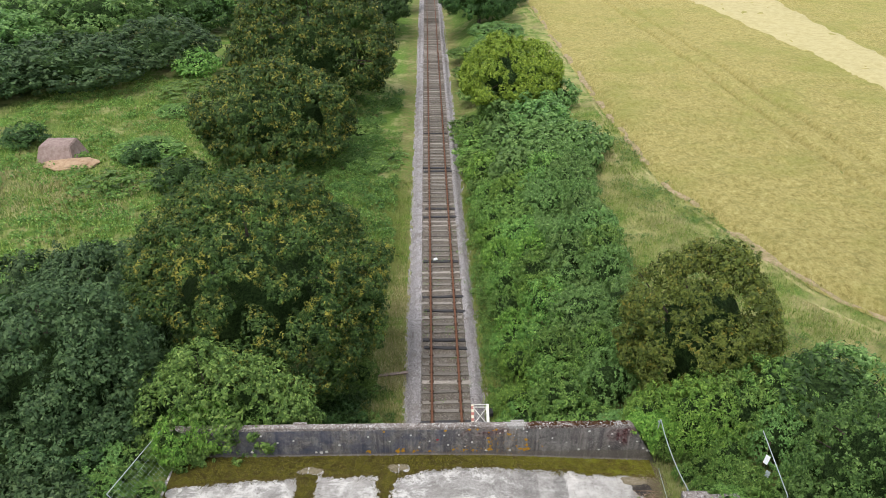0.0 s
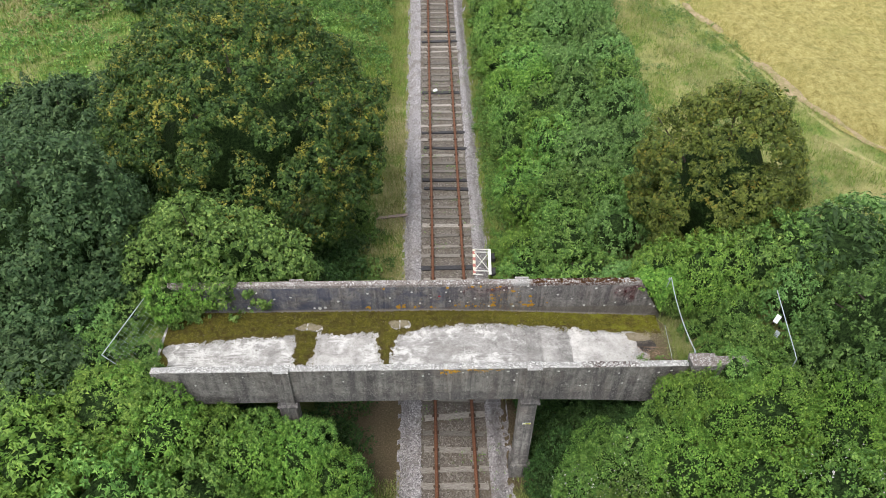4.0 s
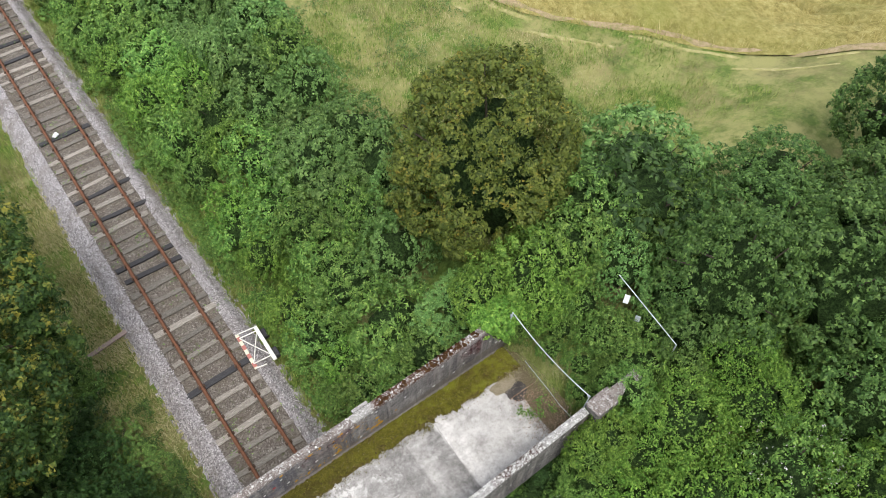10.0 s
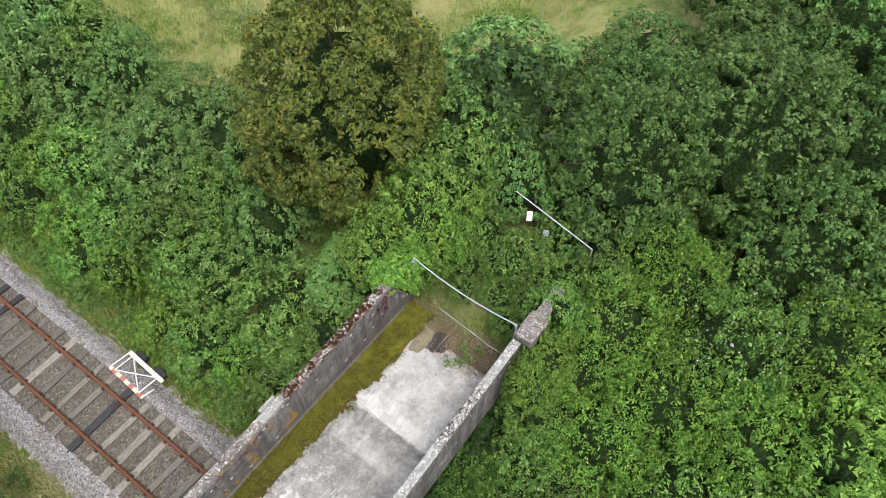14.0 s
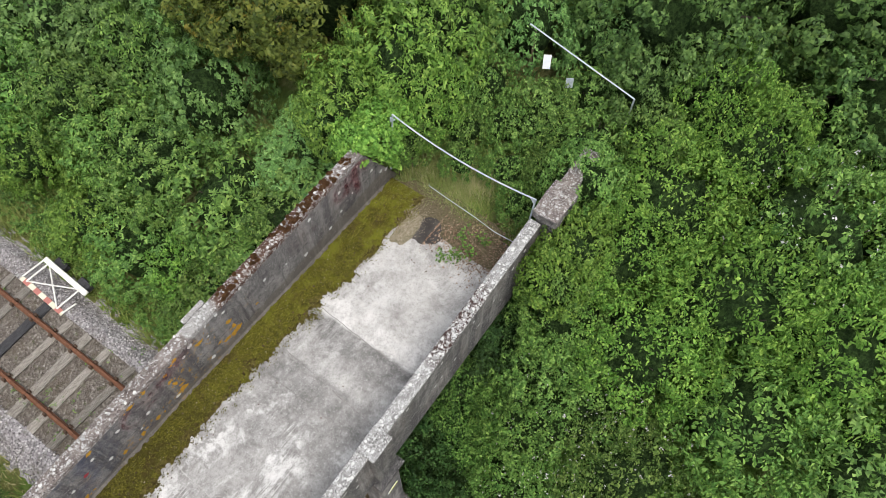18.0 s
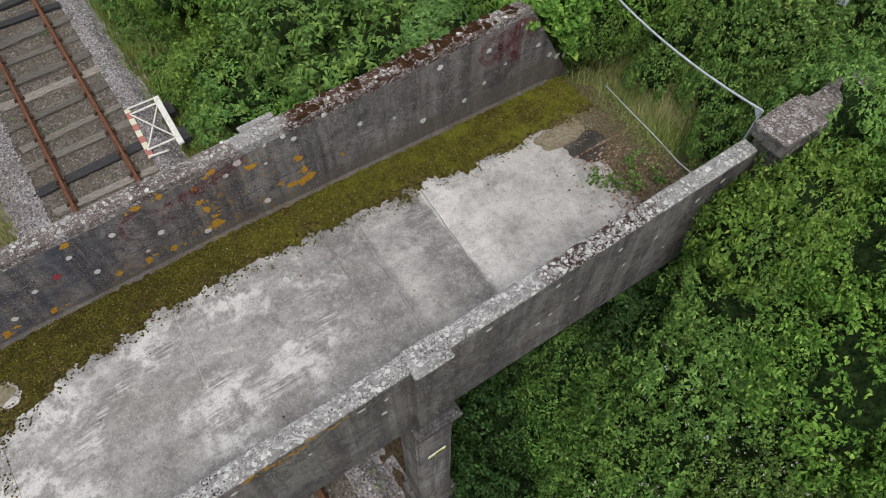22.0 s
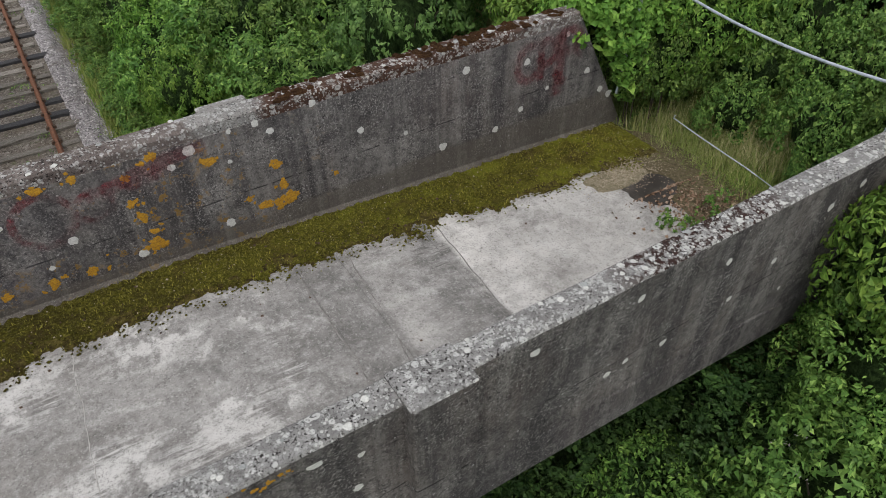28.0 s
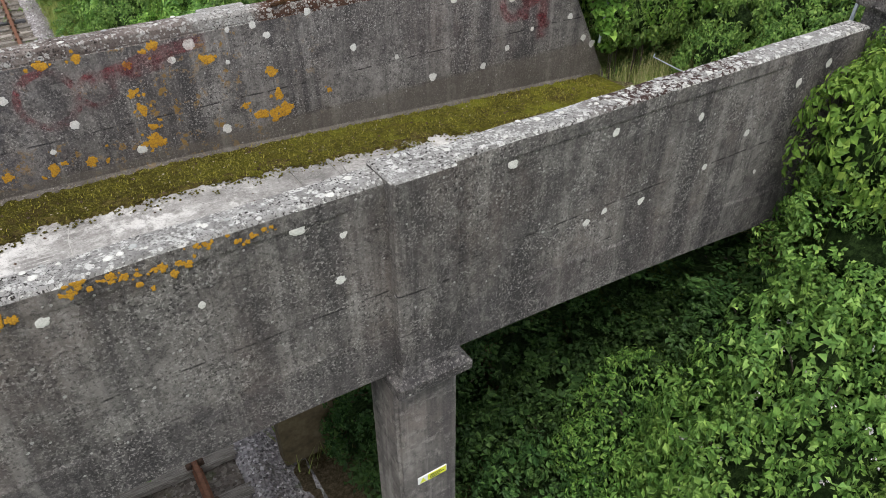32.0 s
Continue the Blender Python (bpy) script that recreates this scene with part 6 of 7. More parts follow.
GREY = [sleeper_mesh(s, M_SLEEPER) for s in range(8)]
TAR = [sleeper_mesh(10 + s, M_TAR) for s in range(2)]
b = box(-0.13, 0.13, -0.07, 0.07, -0.16, -0.138, 0.006)
box(-0.115, -0.045, -0.05, 0.05, -0.145, -0.085, 0.012, b)
box(0.045, 0.115, -0.05, 0.05, -0.145, -0.085, 0.012, b)
CHAIR = bpy.data.meshes.new("rail_chair")
b.to_mesh(CHAIR)
b.free()
CHAIR.materials.append(M_CHAIR)
g = random.Random(3)
DARK = {0, 8, 9, 13, 15, 21, 30, 32, 42, 43, 55, -24, -31}
for k in range(-45, 190):
    y = 1.78 + 0.775 * k
    m = pose(g.gauss(0, 0.07), y + g.gauss(0, 0.03), g.uniform(-0.03, 0.008), g.uniform(-2, 2), g.uniform(-0.5, 0.5), g.gauss(0, 1.6)) @ Matrix.Diagonal((g.uniform(0.93, 1.03), g.uniform(0.78, 1.1), 1, 1))
    sl = same_mesh("sleeper", (TAR if k in DARK else GREY)[k % 2 if k in DARK else g.randrange(8)], m, track)
    if k in DARK:
        tagged(sl, "newer black tarred sleeper")
    if -25 < k < 100:
        for side in (-1, 1):
            same_mesh("rail_chair", CHAIR, pose(side * 0.7525, y, 0), track)

# ---- lichen on the parapets ----
def blot(seed, ragged=1.0):
    """A crusty patch: one low dome with a lobed, ragged rim."""
    g2 = random.Random(seed)
    b = bmesh.new()
    n = 30
    ph = g2.uniform(0, 9)
    rim = []
    for j in range(n):
        a = 2 * math.pi * j / n
        at = Vector((math.cos(a), math.sin(a), 0))
        q = 1 + ragged * (0.28 * noise.noise(at * 1.3 + Vector((0, 0, ph))) + 0.2 * noise.noise(at * 4 + Vector((0, 0, ph))))
        rim.append(b.verts.new((math.cos(a) * q, math.sin(a) * q, 0.0)))
    inn = [b.verts.new(v.co * 0.7 + Vector((0, 0, 0.05))) for v in rim]
    c = b.verts.new((0, 0, 0.03))
    for j in range(n):
        b.faces.new((rim[j], rim[(j + 1) % n], inn[(j + 1) % n], inn[j]))
        b.faces.new((inn[j], inn[(j + 1) % n], c))
    return b


def blot_mesh(seed, material, ragged=1.0):
    me = bpy.data.meshes.new("lichen")
    b = blot(seed, ragged)
    b.to_mesh(me)
    b.free()
    me.materials.append(material)
    return me


BL = {c: [blot_mesh(s + 5 * i_, m_, 2.2 if c == "o" else 1.0) for s in range(6)] for i_, (c, m_) in enumerate((("w", M_LICHW), ("o", M_LICHO), ("g", M_LICHG)))}


def lichen(wall, col, x, z, r, tall=1.0, y=None, face=-1):
    at_y = (FI - 0.0015) if y is None else y
    g2 = random.Random(int(x * 977 + z * 131))
    m = Matrix.Translation((x, at_y, z)) @ Matrix.Rotation(math.pi / 2, 4, "X") @ Matrix.Rotation(g2.uniform(0, 6.28), 4, "Z") @ Matrix.Diagonal((r, r * tall, 0.05, 1))
    ob = same_mesh("lichen", BL[col][g2.randrange(6)], m, wall)
    return ob


WHITE_SPOTS = "3.75,5.58,.05 5.57,4.96,.055 7.45,4.88,.06 0.71,5.42,.055 3.24,6.08,.045 5.12,5.9,.06 7.28,5.0,.055 1.95,5.98,.07 1.75,5.86,.045 2.35,6.05,.03 2.62,6.05,.045 2.76,5.92,.045 2.3,5.72,.03 6.35,5.3,.035 6.0,5.75,.05 4.8,4.98,.06 0.2,5.8,.05 -0.2,5.3,.05 -0.9,5.5,.045 -1.3,5.2,.05 -1.6,5.8,.05 -2.4,5.5,.05 6.6,5.95,.04 7.0,5.35,.05 4.3,5.35,.035 1.25,5.0,.06 -3.2,5.75,.05 -4.3,5.35,.06 -6.0,5.6,.05 -6.6,5.5,.05 -7.2,5.85,.06 -5.0,4.98,.08 -4.8,5.02,.07 -5.2,5.0,.06 -7.6,5.05,.07 -8.4,5.5,.04 5.95,5.12,.045 0.45,5.2,.035 2.15,4.99,.06 -0.35,5.78,.045"
for s in WHITE_SPOTS.split():
    x, z, r = (float(v) for v in s.split(","))
    lichen(far_wall, "w", x, z, r * 0.85)
ORANGE = "2.8,5.24,.075 2.76,5.5,.07 2.55,5.05,.1 2.4,5.2,.05 2.85,5.04,.11 1.3,5.6,.07 1.35,5.42,.08 1.42,5.22,.06 1.38,5.08,.09 1.46,5.03,.08 1.32,5.9,.05 1.6,6.05,.06 2.1,5.8,.07 0.6,6.05,.07 0.9,6.05,.06 0.4,5.02,.09 0.75,5.0,.08 -0.3,6.0,.06 -1.5,5.0,.1 -1.9,5.02,.12 -2.1,5.0,.1 -2.6,6.0,.06 -0.9,4.99,.08 3.4,5.15,.045 2.72,4.99,.07 1.5,6.0,.05 -3.2,5.0,.09 0.0,5.05,.06"
for s in ORANGE.split():
    x, z, r = (float(v) for v in s.split(","))
    g4 = random.Random(int(x * 50 + z * 400))
    lichen(far_wall, "o", x, z, r * g4.uniform(0.65, 1.0), 0.85)
    for _ in range(g4.randrange(2, 5)):
        lichen(far_wall, "o", x + g4.gauss(0, r * 0.9), max(4.96, z + g4.gauss(0, r * 0.6)), r * g4.uniform(0.18, 0.42), 0.75)
# faded red paint, patchy, so that the wall shows through it
def paint_material(name, lo, hi, most):
    m = Mat(name, 0.92, 0.15)
    m.done(m.ramp(m.noise(14.0, 5.0), (0.35, (0.15, 0.04, 0.045)), (0.65, (0.27, 0.05, 0.062))))
    cover = m.math("MULTIPLY", m.math("MULTIPLY", m.step(m.noise(5.0, 8.0, 0.78), lo, hi), m.step(m.noise(30.0, 6.0, 0.8), 0.34, 0.58)), most)
    bare = m.t.nodes.new("ShaderNodeBsdfTransparent")
    mx = m.t.nodes.new("ShaderNodeMixShader")
    m.link(cover, mx.inputs[0])
    m.link(bare.outputs[0], mx.inputs[1])
    m.link(m.p.outputs[0], mx.inputs[2])
    m.link(mx.outputs[0], m.t.nodes["Material Output"].inputs[0])
    return m.m


M_PAINT = paint_material("faded_red_paint", 0.42, 0.6, 0.7)
M_PAINTR = paint_material("red_spray_paint", 0.36, 0.58, 0.75)


def stroke(pts, w, label="faded red spray paint"):
    """A sprayed line over the face of the wall."""
    b = bmesh.new()
    P = [Vector((x, FI - 0.008, z)) for x, z in pts]
    rows_ = []
    for j, p in enumerate(P):
        d = (P[min(j + 1, len(P) - 1)] - P[max(j - 1, 0)]).normalized()
        s = Vector((-d.z, 0, d.x)) * w * (0.5 + 0.15 * lump(p.x * 5, p.z * 5, 1.0))
        rows_.append([p - s, p + s])
    skin(b, rows_)
    bmesh.ops.recalc_face_normals(b, faces=b.faces)
    part("paint_mark", b, M_PAINTR if pts[0][0] > 5 else M_PAINT, far_wall, label)


def arc(cx, cz, rx, rz, a0, a1):
    return [(cx + rx * math.cos(radians(a0 + (a1 - a0) * j / 16)), cz + rz * math.sin(radians(a0 + (a1 - a0) * j / 16))) for j in range(17)]


stroke(arc(0.56, 5.72, 0.26, 0.27, 20, 400), 0.07, "faded red sprayed circle")
stroke(arc(1.0, 5.72, 0.16, 0.16, -150, 150), 0.06)
stroke([(0.95, 5.8), (1.3, 5.88), (1.6, 5.95), (2.1, 6.0)], 0.14)
stroke([(1.3, 5.8), (1.75, 5.86)], 0.1)
stroke(arc(6.02, 5.72, 0.17, 0.22, 60, 320), 0.1)
stroke(arc(6.3, 5.8, 0.13, 0.16, -170, 170), 0.1)
stroke([(6.2, 5.95), (6.22, 5.45)], 0.1)
stroke(arc(6.62, 5.86, 0.18, 0.14, -170, 185), 0.12)
stroke([(6.5, 5.98), (6.52, 5.6), (6.5, 5.15)], 0.13)
stroke([(6.42, 5.5), (6.62, 5.3)], 0.12)
stroke([(6.7, 5.75), (6.85, 5.6)], 0.06)
lichen(far_wall, "o", -0.6, 5.56, 0.05).data = blot_mesh(77, simple("red_spot", ((0.25, 0.03, 0.04), (0.35, 0.05, 0.06)), 9.0))
# outer face of the near parapet
NEAR_W = "4.01,5.2,.05 3.2,6.0,.06 4.63,5.2,.05 4.2,5.25,.04 5.2,5.85,.05 5.9,5.5,.05 6.5,5.85,.06 6.9,5.95,.06 7.0,5.6,.05 6.2,5.0,.035 5.4,5.3,.045 4.2,5.98,.05 1.55,6.05,.07 1.85,5.9,.035 1.8,5.55,.05 0.9,5.75,.035 -1.0,5.95,.04 -2.5,6.0,.05 -1.2,5.85,.05 0.1,6.0,.05 -3.8,5.6,.04 -4.4,5.9,.04 -7.0,5.9,.04 -7.6,5.6,.04 -8.6,5.5,.05"
for s in NEAR_W.split():
    x, z, r = (float(v) for v in s.split(","))
    rec = 0.009 if z < TOP_Z - 0.16 and z > soffit(x) + 0.44 else 0.006
    lichen(near_wall, "w", x, z, r * 0.8, 0.8, NO + rec - 0.004)
for x, z, r in ((0.55, 6.1, 0.07), (0.75, 6.05, 0.09), (1.0, 6.12, 0.05), (1.3, 6.08, 0.06), (-0.2, 6.1, 0.14), (-0.34, 6.06, 0.15), (-0.45, 6.12, 0.11), (0.3, 6.12, 0.07)):
    g5 = random.Random(int(x * 90))
    for j in range(14):
        lichen(near_wall, "o", x + g5.gauss(0, r), min(TOP_Z - 0.02, z + 0.06 - abs(g5.gauss(0, r * 0.6))), r * g5.uniform(0.1, 0.34), g5.uniform(0.5, 1.1), NO - 0.004)
# red-brown moss cushions along the far coping
M_BROWNMOSS = simple("red_brown_moss", ((0.025, 0.014, 0.009), (0.08, 0.036, 0.016), (0.14, 0.075, 0.03), (0.22, 0.15, 0.09)), 2.6, 6.0, 1.0, 0.95, 0.1, 0.0, 0.15, None, 0.25)
CUSHION = [blot_mesh(60 + s, M_BROWNMOSS) for s in range(4)]
g = random.Random(31)
for _ in range(260):
    x = g.uniform(2.85, 5.6) if g.random() < 0.85 else g.uniform(5.6, 6.6)
    y, r = g.uniform(FI + 0.02, FO - 0.02), g.uniform(0.014, 0.05)
    if lump(x, y, 3.5, 2.0) < -0.1:
        continue
    m = Matrix.Translation((x, y, TOP_Z + 0.004 + 0.012 * lump(x, 0, 2.0, 4.0))) @ Matrix.Rotation(g.uniform(0, 6.28), 4, "Z") @ Matrix.Diagonal((r, r, 0.26, 1))
    same_mesh("moss_cushion", CUSHION[g.randrange(4)], m, far_wall)


# moss shoots standing over the cushion, and pale dead bits in it
def shoot():
    while True:
        x, y = rng.uniform(-9.5, 7.4), rng.uniform(FI - 1.9, FI - 0.05)
        if moss_mask(x, y) > 0.0:
            return (x, y, deck_z(x, y) + 0.004 + min(0.045, 0.12 * moss_mask(x, y)) * 0.9)


M_SHOOT = blade_mat("moss_shoot", (0.035, 0.033, 0.007), (0.095, 0.09, 0.013), (0.18, 0.165, 0.024), (0.29, 0.265, 0.05))
grass("moss_shoots", "fine upright moss shoots on the cushion", 15000, shoot, M_SHOOT, (0.012, 0.035), 1.2, 0.006)
stones("pale_bits", 260, shoot, simple("pale_dead_bits", ((0.25, 0.2, 0.14), (0.4, 0.36, 0.28)), 5.0), "pale bits of straw and grit caught in the moss", (0.006, 0.014))
# crusts on top of both parapets
g = random.Random(21)
for wall, y0, y1, x0, x1, count in ((near_wall, NO + 0.03, NI - 0.03, -9.5, 7.3, 120), (far_wall, FI + 0.03, FO - 0.03, -9.0, 6.6, 60)):
    for _ in range(count):
        x, yy, r = g.uniform(x0, x1), g.uniform(y0, y1), g.uniform(0.008, 0.03)
        m = Matrix.Translation((x, yy, TOP_Z + 0.007 + 0.012 * lump(x, 0, 2.0, 4.0))) @ Matrix.Rotation(g.uniform(0, 6.28), 4, "Z") @ Matrix.Diagonal((r, r, 0.08, 1))
        same_mesh("lichen", BL["w" if g.random() < 0.7 else "g"][g.randrange(4)], m, wall)

# warning plate on the pier
plate = thing("warning_plate", "small yellow and white warning plate screwed to the pier", "sign", (2.4, -9.257, 3.13))
part("plate", box(-0.15, 0.15, -0.006, 0.004, -0.045, 0.045, 0.003), M_SIGNW, plate)
part("yellow_field", box(-0.05, 0.14, -0.01, -0.006, -0.037, 0.037), M_YELLOW, plate)
b = bmesh.new()
vs = [b.verts.new(p) for p in ((-0.135, -0.009, -0.032), (-0.065, -0.009, -0.032), (-0.1, -0.009, 0.034))]
b.faces.new(vs)
part("triangle", b, M_YELLOW, plate)
for j, w in enumerate((0.12, 0.15, 0.1)):
    part("line_of_print", box(-0.03, -0.03 + w, -0.0125, -0.0105, 0.016 - j * 0.02, 0.024 - j * 0.02), M_BLACK, plate)

# ---- white barrier lying beside the track ----
gate = thing("trackside_barrier", "white tubular barrier with red and cream band lying beside the rail", "barrier", (1.27, 1.2, -0.16))
gate.rotation_euler = (0, 0, radians(-2.5))
W_, L_ = 0.74, 1.8
bar = lambda p, q, r=0.026, nm="bar": part(nm, tube([p, q], r, 6), M_WHITE, gate)
part("band_panel", box(-0.07, 0.07, 0.0, L_, 0.02, 0.05, 0.008), M_CREAM, gate, "cream reflective panel")
for j in range(4):
    part("red_band", box(-0.071, 0.071, 0.08 + j * 0.45, 0.3 + j * 0.45, 0.0505, 0.054), M_RED, gate, "faded red reflective band")
post = part("post", box(-0.075, 0.075, 0, L_ - 0.05, -0.03, 0.03, 0.012), M_WHITE, gate)
post.matrix_basis = pose(W_ + 0.02, -0.16, 0.22, 1, -8, 0)
bar((0.0, 0.02, 0.06), (0.42, -0.1, 0.13))
bar((0.0, 0.24, 0.06), (W_, 0.1, 0.21))
bar((0.02, L_ - 0.24, 0.07), (W_, L_ - 0.4, 0.23))
bar((0.03, L_ - 0.02, 0.06), (W_ + 0.02, L_ - 0.22, 0.24))
bar((0.0, 0.24, 0.06), (W_, L_ - 0.4, 0.23), 0.022, "brace")
bar((0.02, L_ - 0.24, 0.07), (W_, 0.1, 0.21), 0.022, "brace")
for yy in (0.0, 1.0):
    part("rubber_foot", box(W_ + 0.08, W_ + 0.3, yy, yy + 0.42, -0.06, 0.16, 0.02), M_TAR, gate, "black rubber foot")

# ---- fence panels ----
def fence(name, label, tl, tr, height, sag=0.0, wires=26, bow=(0, 0, 0), rows_=9, tilt=(0, 0, 0), low=None, buried=False):
    ob = thing(name, label, "fence panel", tl)
    a, c = Vector((0, 0, 0)), Vector(tr) - Vector(tl)
    top = [a.lerp(c, t) + Vector(bow) * 4 * t * (1 - t) + Vector((0, 0, -sag * 4 * t * (1 - t))) for t in [j / 12 for j in range(13)]]
    part("top_tube", tube(top, 0.016, 8), M_GALV, ob)
    dn = Vector((tilt[0], tilt[1], -height))
    if buried:
        part("end_tube", tube([top[-1], top[-1] + dn], 0.02, 8), M_GALV, ob)
        return ob
    part("end_tube", tube([top[0], top[0] + dn], 0.02, 8), M_GALV, ob)
    part("end_tube", tube([top[-1], top[-1] + dn], 0.02, 8), M_GALV, ob)
    part("bottom_tube", tube(low or [p + dn for p in top], 0.008, 8), M_GALV, ob)
    if not wires:
        return ob
    b = bmesh.new()
    for j in range(1, wires):
        t = j / wires
        p = a.lerp(c, t) + Vector(bow) * 4 * t * (1 - t) + Vector((0, 0, -sag * 4 * t * (1 - t)))
        tube([p, p + dn], 0.0022, 4, b)
    for j in range(1, rows_):
        tube([p + dn * (j / rows_) for p in top], 0.0022, 4, b)
    part("wire_mesh", b, M_GALV, ob)
    return ob


fence("mesh_fence_panel", "galvanised mesh fence panel sagging across the deck end", (7.7, -5.5, 6.53), (7.62, -8.86, 6.55), 1.62, 0.12, 0, (-0.05, 0, 0), 8, (-0.2, 0, 0), [(-0.1, -0.95, -1.5), (-0.13, -0.96, -1.53), (-0.16, -1.4, -1.54), (-0.22, -2.2, -1.53), (-0.28, -2.71, -1.53), (-0.26, -3.3, -1.52)])
fence("mesh_fence_panel", "galvanised mesh fence panel leaning at the overgrown deck end", (-10.95, -4.95, 5.9), (-11.7, -8.3, 6.1), 1.25, 0.0, 24, (0, 0, 0), 8, (0.75, 0, 0))
fence("mesh_fence_panel", "galvanised fence panel half buried in the hedge", (10.95, -6.64, 7.0), (10.75, -9.25, 6.62), 1.7, 0.0, 0, (0, 0, 0), 7, (0, 0, 0), None, True)
def facing(ob, way):
    ob.rotation_euler = Vector(way).to_track_quat("Z", "Y").to_euler()


panel = bpy.data.objects["mesh_fence_panel"]
for y_, s_ in ((0.0, -1), (-3.36, 1)):
    b = bmesh.new()
    ring = [(-0.08, y_ + 0.004, 0.0), (-0.08, y_ + s_ * 0.13, 0.0), (-0.1, y_ + 0.004, -0.15)]
    front, back = [b.verts.new(p) for p in ring], [b.verts.new((p[0] + 0.008, p[1], p[2])) for p in ring]
    b.faces.new(front)
    b.faces.new(back[::-1])
    for j in range(3):
        b.faces.new((front[j], back[j], back[(j + 1) % 3], front[(j + 1) % 3]))
    bmesh.ops.recalc_face_normals(b, faces=b.faces)
    part("gusset", b, M_GALV, panel, "small welded corner gusset")

sg = thing("notice_board", "blank white notice sheet tied to the fence", "sign", (11.1, -7.1, 6.05))
part("sheet", box(-0.085, 0.085, -0.17, 0.17, -0.006, 0.006, 0.003), M_SIGNW, sg)
facing(sg, (-0.8, -0.5, 0.3))
sg2 = thing("notice_board", "small grey notice plate on the fence", "sign", (10.8, -7.82, 6.12))
part("sheet", box(-0.08, 0.08, -0.12, 0.12, -0.006, 0.006, 0.003), M_GALV, sg2)
facing(sg2, (-0.8, -0.5, 0.25))
part("post", tube([(0, 0, 0), (0.02, 0.01, 1.6)], 0.03, 6), M_TIMBER, thing("fence_post", "leaning rotten timber fence post", "post", (11.35, -6.6, 4.8)))
st = thing("steel_stake", "thin grey steel stake in the hedge", "stake", (-15.2, -6.0, 4.6))
part("stake", tube([(0, 0, 0), (0.02, 0.0, 2.0)], 0.018, 6), M_GALV, st)

# ---- small things on the deck ----
def patch(name, label, cx, cy, rx, ry, material, seed, dz=0.006):
    b = bmesh.new()
    n = 28
    rim = []
    for j in range(n):
        a = 2 * math.pi * j / n
        q = 1 + 0.3 * noise.noise(Vector((math.cos(a) * 1.7, math.sin(a) * 1.7, seed)))
        x, y = cx + math.cos(a) * rx * q, cy + math.sin(a) * ry * q
        y = max(y, NI + 0.03)
        rim.append(b.verts.new((x, y, deck_z(x, y) + dz * 0.3)))
    c = b.verts.new((cx, cy, deck_z(cx, cy) + dz))
    for j in range(n):
        b.faces.new((rim[j], rim[(j + 1) % n], c))
    ob = part(name, b, material)
    return tagged(ob, label, "stain", kind="structure")


patch("damp_patch", "dark damp silt patch on the deck", 7.15, -6.9, 0.62, 0.36, M_DAMP, 3.0, 0.012)
patch("leaf_litter", "brown dead leaf litter at the deck end", 7.25, -7.95, 0.42, 0.95, M_LITTER, 5.0, 0.02)
patch("leaf_litter", "dull litter and soil over the end of the deck", 7.5, -7.1, 0.42, 1.75, M_LITTER, 9.0, 0.018)
patch("grit_patch", "pale gritty silt at the edge of the moss", 6.75, -6.5, 0.5, 0.24, simple("pale_grit", ((0.09, 0.08, 0.04), (0.19, 0.165, 0.11), (0.3, 0.26, 0.2)), 16.0), 7.0, 0.014)


for cx, cy in ((-5.3, -6.16), (-2.1, -6.04)):
    patch("grit_patch", "brownish gritty silt in a bare spot of the moss", cx, cy, 0.44, 0.22, bpy.data.materials["pale_grit"], cx, 0.012)


stones("grit", 1500, lambda: (lambda x, y: (x, y, deck_z(x, y) + 0.012))(float(rng.normal(6.85, 0.3)), float(rng.normal(-6.45, 0.17))), simple("pale_grit_stone", ((0.2, 0.17, 0.12), (0.33, 0.28, 0.21), (0.42, 0.37, 0.3)), 30.0), "pale gritty crumbs at the edge of the moss", (0.004, 0.01))


def litter():
    x, y = rng.normal(7.2, 0.34), min(max(rng.normal(-8.0, 0.6), NI + 0.03), -7.0)
    return (x, y, deck_z(x, y) + 0.012)


V, Fc = leaves(np.array([litter() for _ in range(2600)]), np.tile((0.0, 0.0, 0.2), (2600, 1)), 1, 0.05, 0.018, 1.0, 5)
M_DEAD = blade_mat("dead_leaf", (0.07, 0.042, 0.026), (0.19, 0.12, 0.08), (0.29, 0.2, 0.14), (0.4, 0.31, 0.24))
tagged(raw("dead_leaves", V, Fc, M_DEAD), "scattered brown dead leaves on the deck", "leaves", kind="stuff")
for wx, wy, h in ((6.75, -7.75, 0.16), (6.95, -7.9, 0.22), (7.2, -7.6, 0.3), (7.35, -8.0, 0.26), (6.55, -7.5, 0.1)):
    w = thing("weed", "small green weed rooted in the deck silt", "weed", (wx, wy, deck_z(wx, wy)), "weeds on the deck")
    g3 = np.random.default_rng(int(wx * 100))
    P = g3.normal(0, 0.09, (34, 3)) * (1, 1, 0) + np.stack([np.zeros(34), np.zeros(34), g3.uniform(0, h, 34)], -1)
    V, Fc = leaves(P, np.tile((0, 0, 0.8), (34, 1)), 3, 0.06, 0.018, 0.8, int(wx * 10))
    raw("foliage", V, Fc, LEAF["elder"], w)
    part("stalk", tube([(0, 0, -0.02), (0.01, 0.01, h)], 0.005, 5), LEAF["elder"], w)

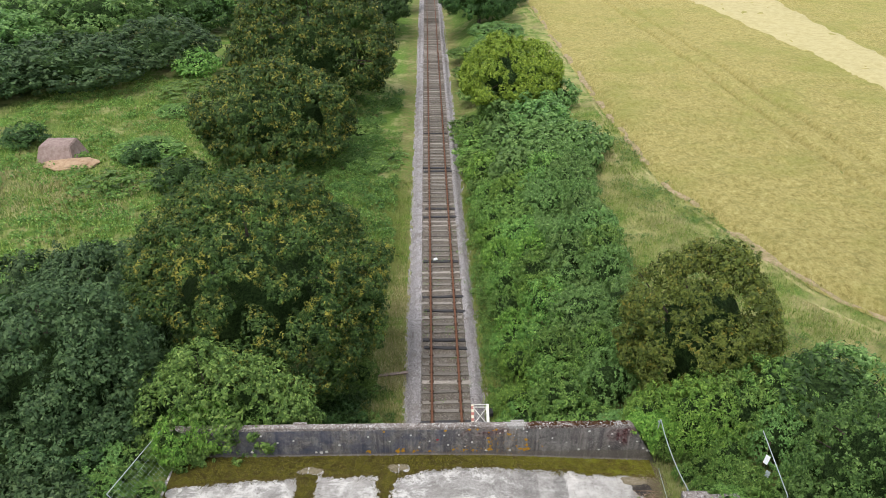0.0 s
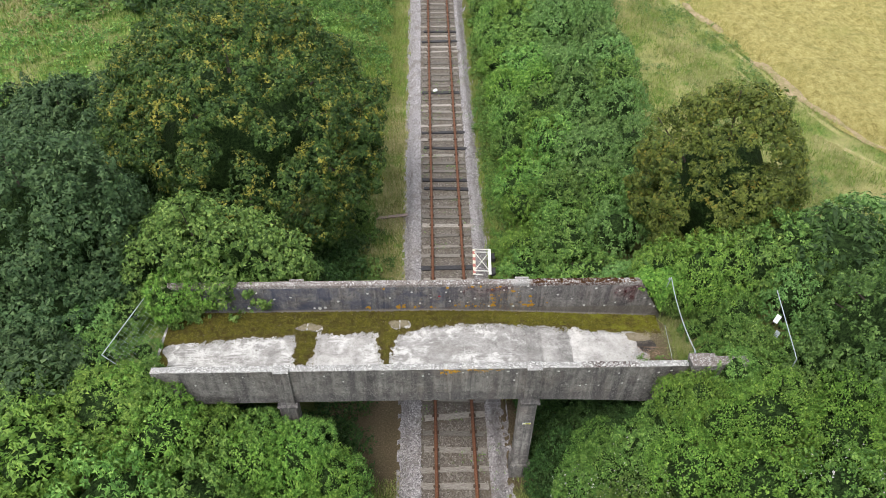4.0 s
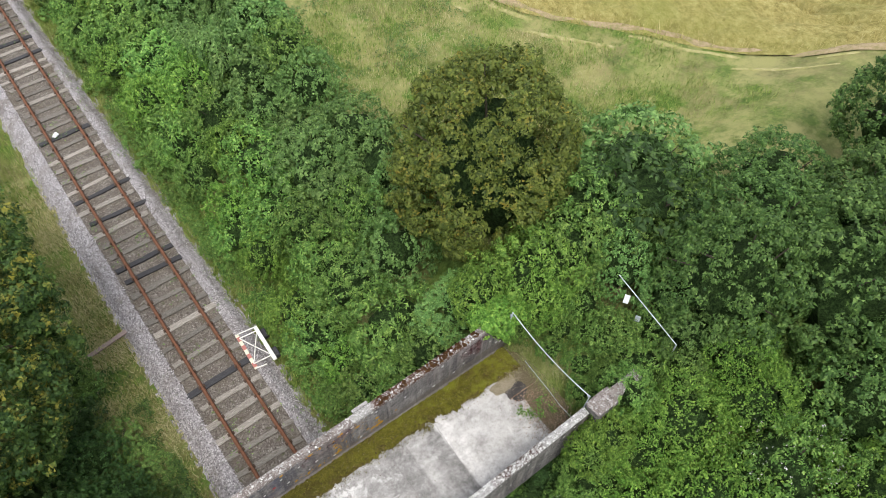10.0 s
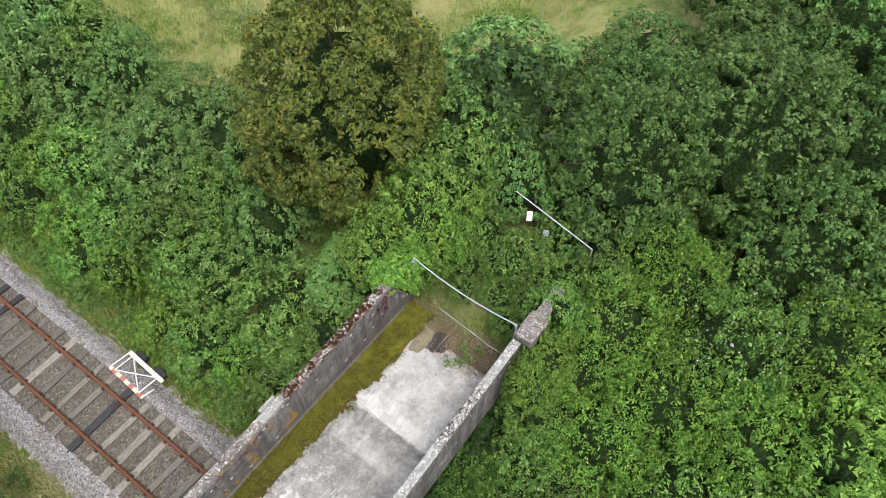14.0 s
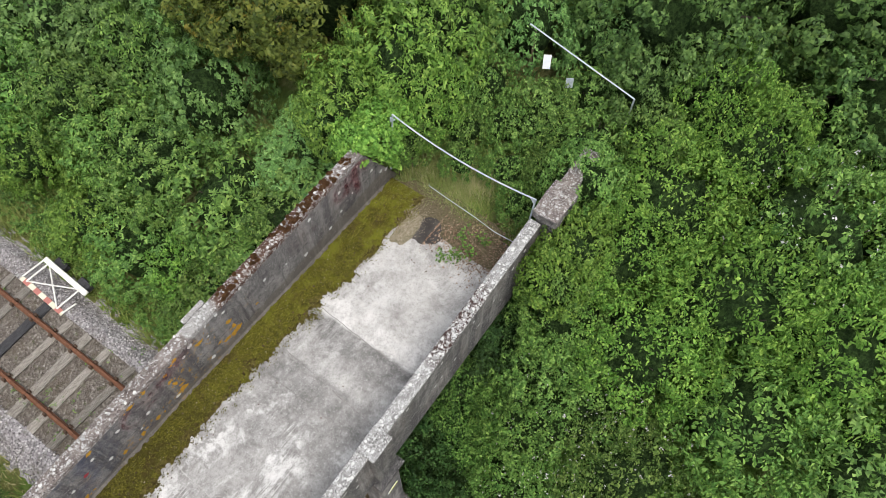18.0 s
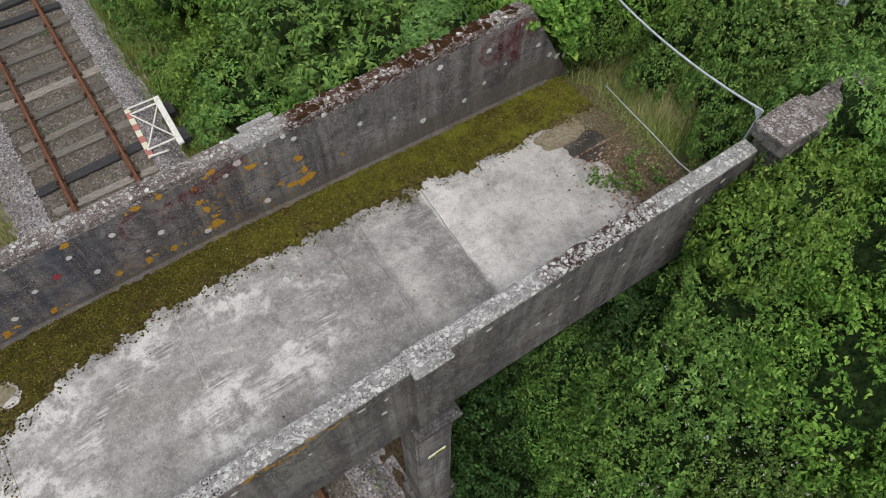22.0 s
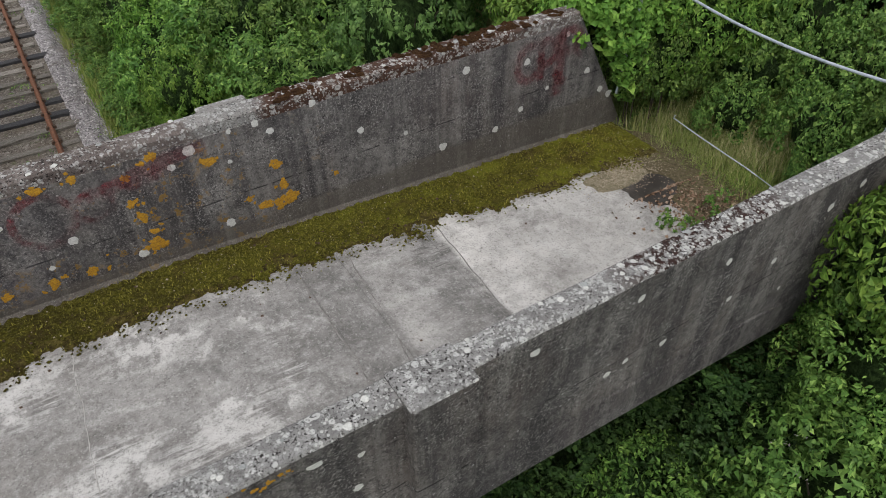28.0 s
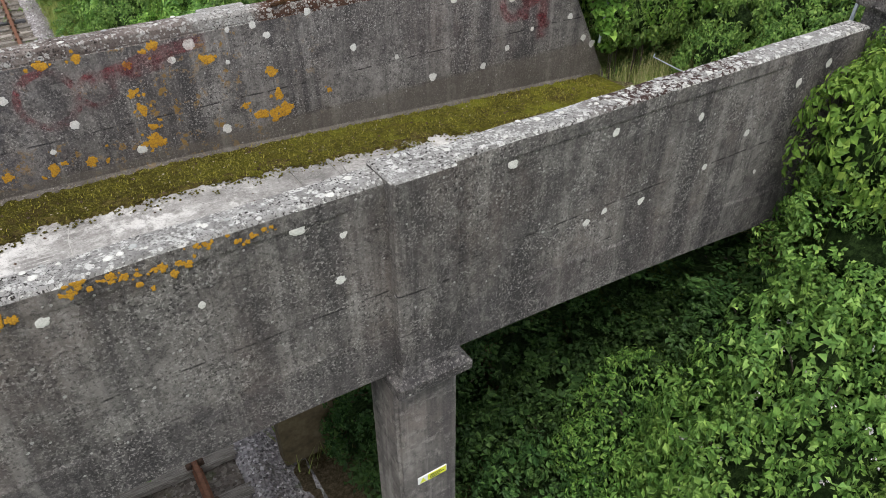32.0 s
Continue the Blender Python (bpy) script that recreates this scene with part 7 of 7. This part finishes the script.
ivy = thing("ivy", "glossy ivy hanging over the raked end of the parapet", "ivy", (6.95, -5.3, 4.9))
V, Fc = crown([(0.1, 0.08, 1.3, 0.3), (0.35, 0.02, 1.15, 0.36), (0.55, -0.02, 0.8, 0.38), (0.72, -0.02, 0.4, 0.36), (0.85, 0.0, 0.1, 0.3), (0.2, 0.35, 0.9, 0.5), (0.95, 0.25, 0.9, 0.6), (1.2, 0.2, 0.4, 0.5)], 6500, (0.07, 0.034), 91)
raw("foliage", V, Fc, LEAF["lime"], ivy)
part("stem", tube([(0.6, 0.1, -0.3), (0.55, 0.0, 0.5), (0.3, 0.05, 1.2)], [0.03, 0.02, 0.01], 6), M_BARK, ivy)

# ---- things beside the line ----
pl = thing("old_plank", "weathered plank lying from the grass to the ballast", "plank", (-2.85, 5.85, -0.36))
part("board", box(-0.95, 0.8, -0.1, 0.1, -0.03, 0.03, 0.01), M_BOARD, pl)
pl.rotation_euler = (0, radians(-5), radians(4))
stack = thing("board_stack", "leaning bundle of silvered old boards under the oak", "boards", (-4.8, 8.4, land(-4.8, 8.4)))
for j in range(5):
    bb = part("board", box(-0.07, 0.07, -0.015, 0.015, 0, 1.75 + 0.1 * (j % 3), 0.004), M_BOARD, stack)
    bb.matrix_basis = pose(-0.28 + j * 0.13, 0.03 * (j % 2), 0, 8, -14 + 7 * j, 6 * j)
hut = thing("earth_shelter", "small concrete shelter roof rising from the grass", "shelter", (-35.0, 37.6, land(-35, 37.6)))
b = bmesh.new()
V8 = [(-1.7, -1.6, 0), (1.7, -1.6, 0), (1.9, 1.6, 0), (-1.9, 1.6, 0), (-1.5, -0.7, 1.5), (1.3, -0.7, 1.5), (1.2, 1.3, 1.6), (-1.5, 1.3, 1.6)]
q8 = [b.verts.new(v) for v in V8]
for f in ((0, 1, 5, 4), (1, 2, 6, 5), (2, 3, 7, 6), (3, 0, 4, 7), (4, 5, 6, 7)):
    b.faces.new([q8[j] for j in f])
bmesh.ops.bevel(b, geom=b.edges[:], offset=0.08, segments=2, affect="EDGES")
part("roof_slab", b, simple("pinkish_concrete", ((0.17, 0.12, 0.105), (0.25, 0.185, 0.165), (0.32, 0.26, 0.235)), 3.0), hut)
b = bmesh.new()
r = bmesh.ops.create_icosphere(b, subdivisions=3, radius=1.0)
for v in b.verts:
    q = 1 + 0.3 * noise.noise(v.co * 2)
    v.co = Vector((v.co.x * 2.4 * q, v.co.y * 1.3 * q, v.co.z * 0.45 * q))
so = part("spoil_heap", b, M_SOIL)
so.location = (-33.4, 35.8, land(-33.4, 35.8) + 0.1)
tagged(so, "low heap of bare sandy clay", "spoil heap")
tb = thing("timber_baulk", "mossy square timber baulk standing by the ballast under the bridge", "timber", (2.05, -5.55, -0.5))
part("baulk", box(-0.12, 0.75, -0.14, 0.14, 0, 1.15, 0.02), M_TIMBER, tb)

cup = thing("plastic_tub", "white plastic tub lying on a dark sleeper", "tub", (-0.5, 18.0, -0.15))
b = bmesh.new()
rings = [[b.verts.new((x, r * math.cos(a), r * math.sin(a) * 0.75 + 0.04)) for a in [j * math.pi / 6 for j in range(12)]] for x, r in ((0, 0.036), (0.002, 0.039), (0.055, 0.05 + 0.004), (0.12, 0.056), (0.124, 0.06), (0.12, 0.053), (0.01, 0.034))]
for r0, r1 in zip(rings, rings[1:]):
    for j in range(12):
        b.faces.new((r0[j], r0[(j + 1) % 12], r1[(j + 1) % 12], r1[j]))
b.faces.new(rings[0])
b.faces.new(rings[-1])
bmesh.ops.recalc_face_normals(b, faces=b.faces)
part("wall", b, M_SIGNW, cup)
cup.rotation_euler = (0, 0, 0.7)
cup.scale = (2.1, 2.1, 2.1)
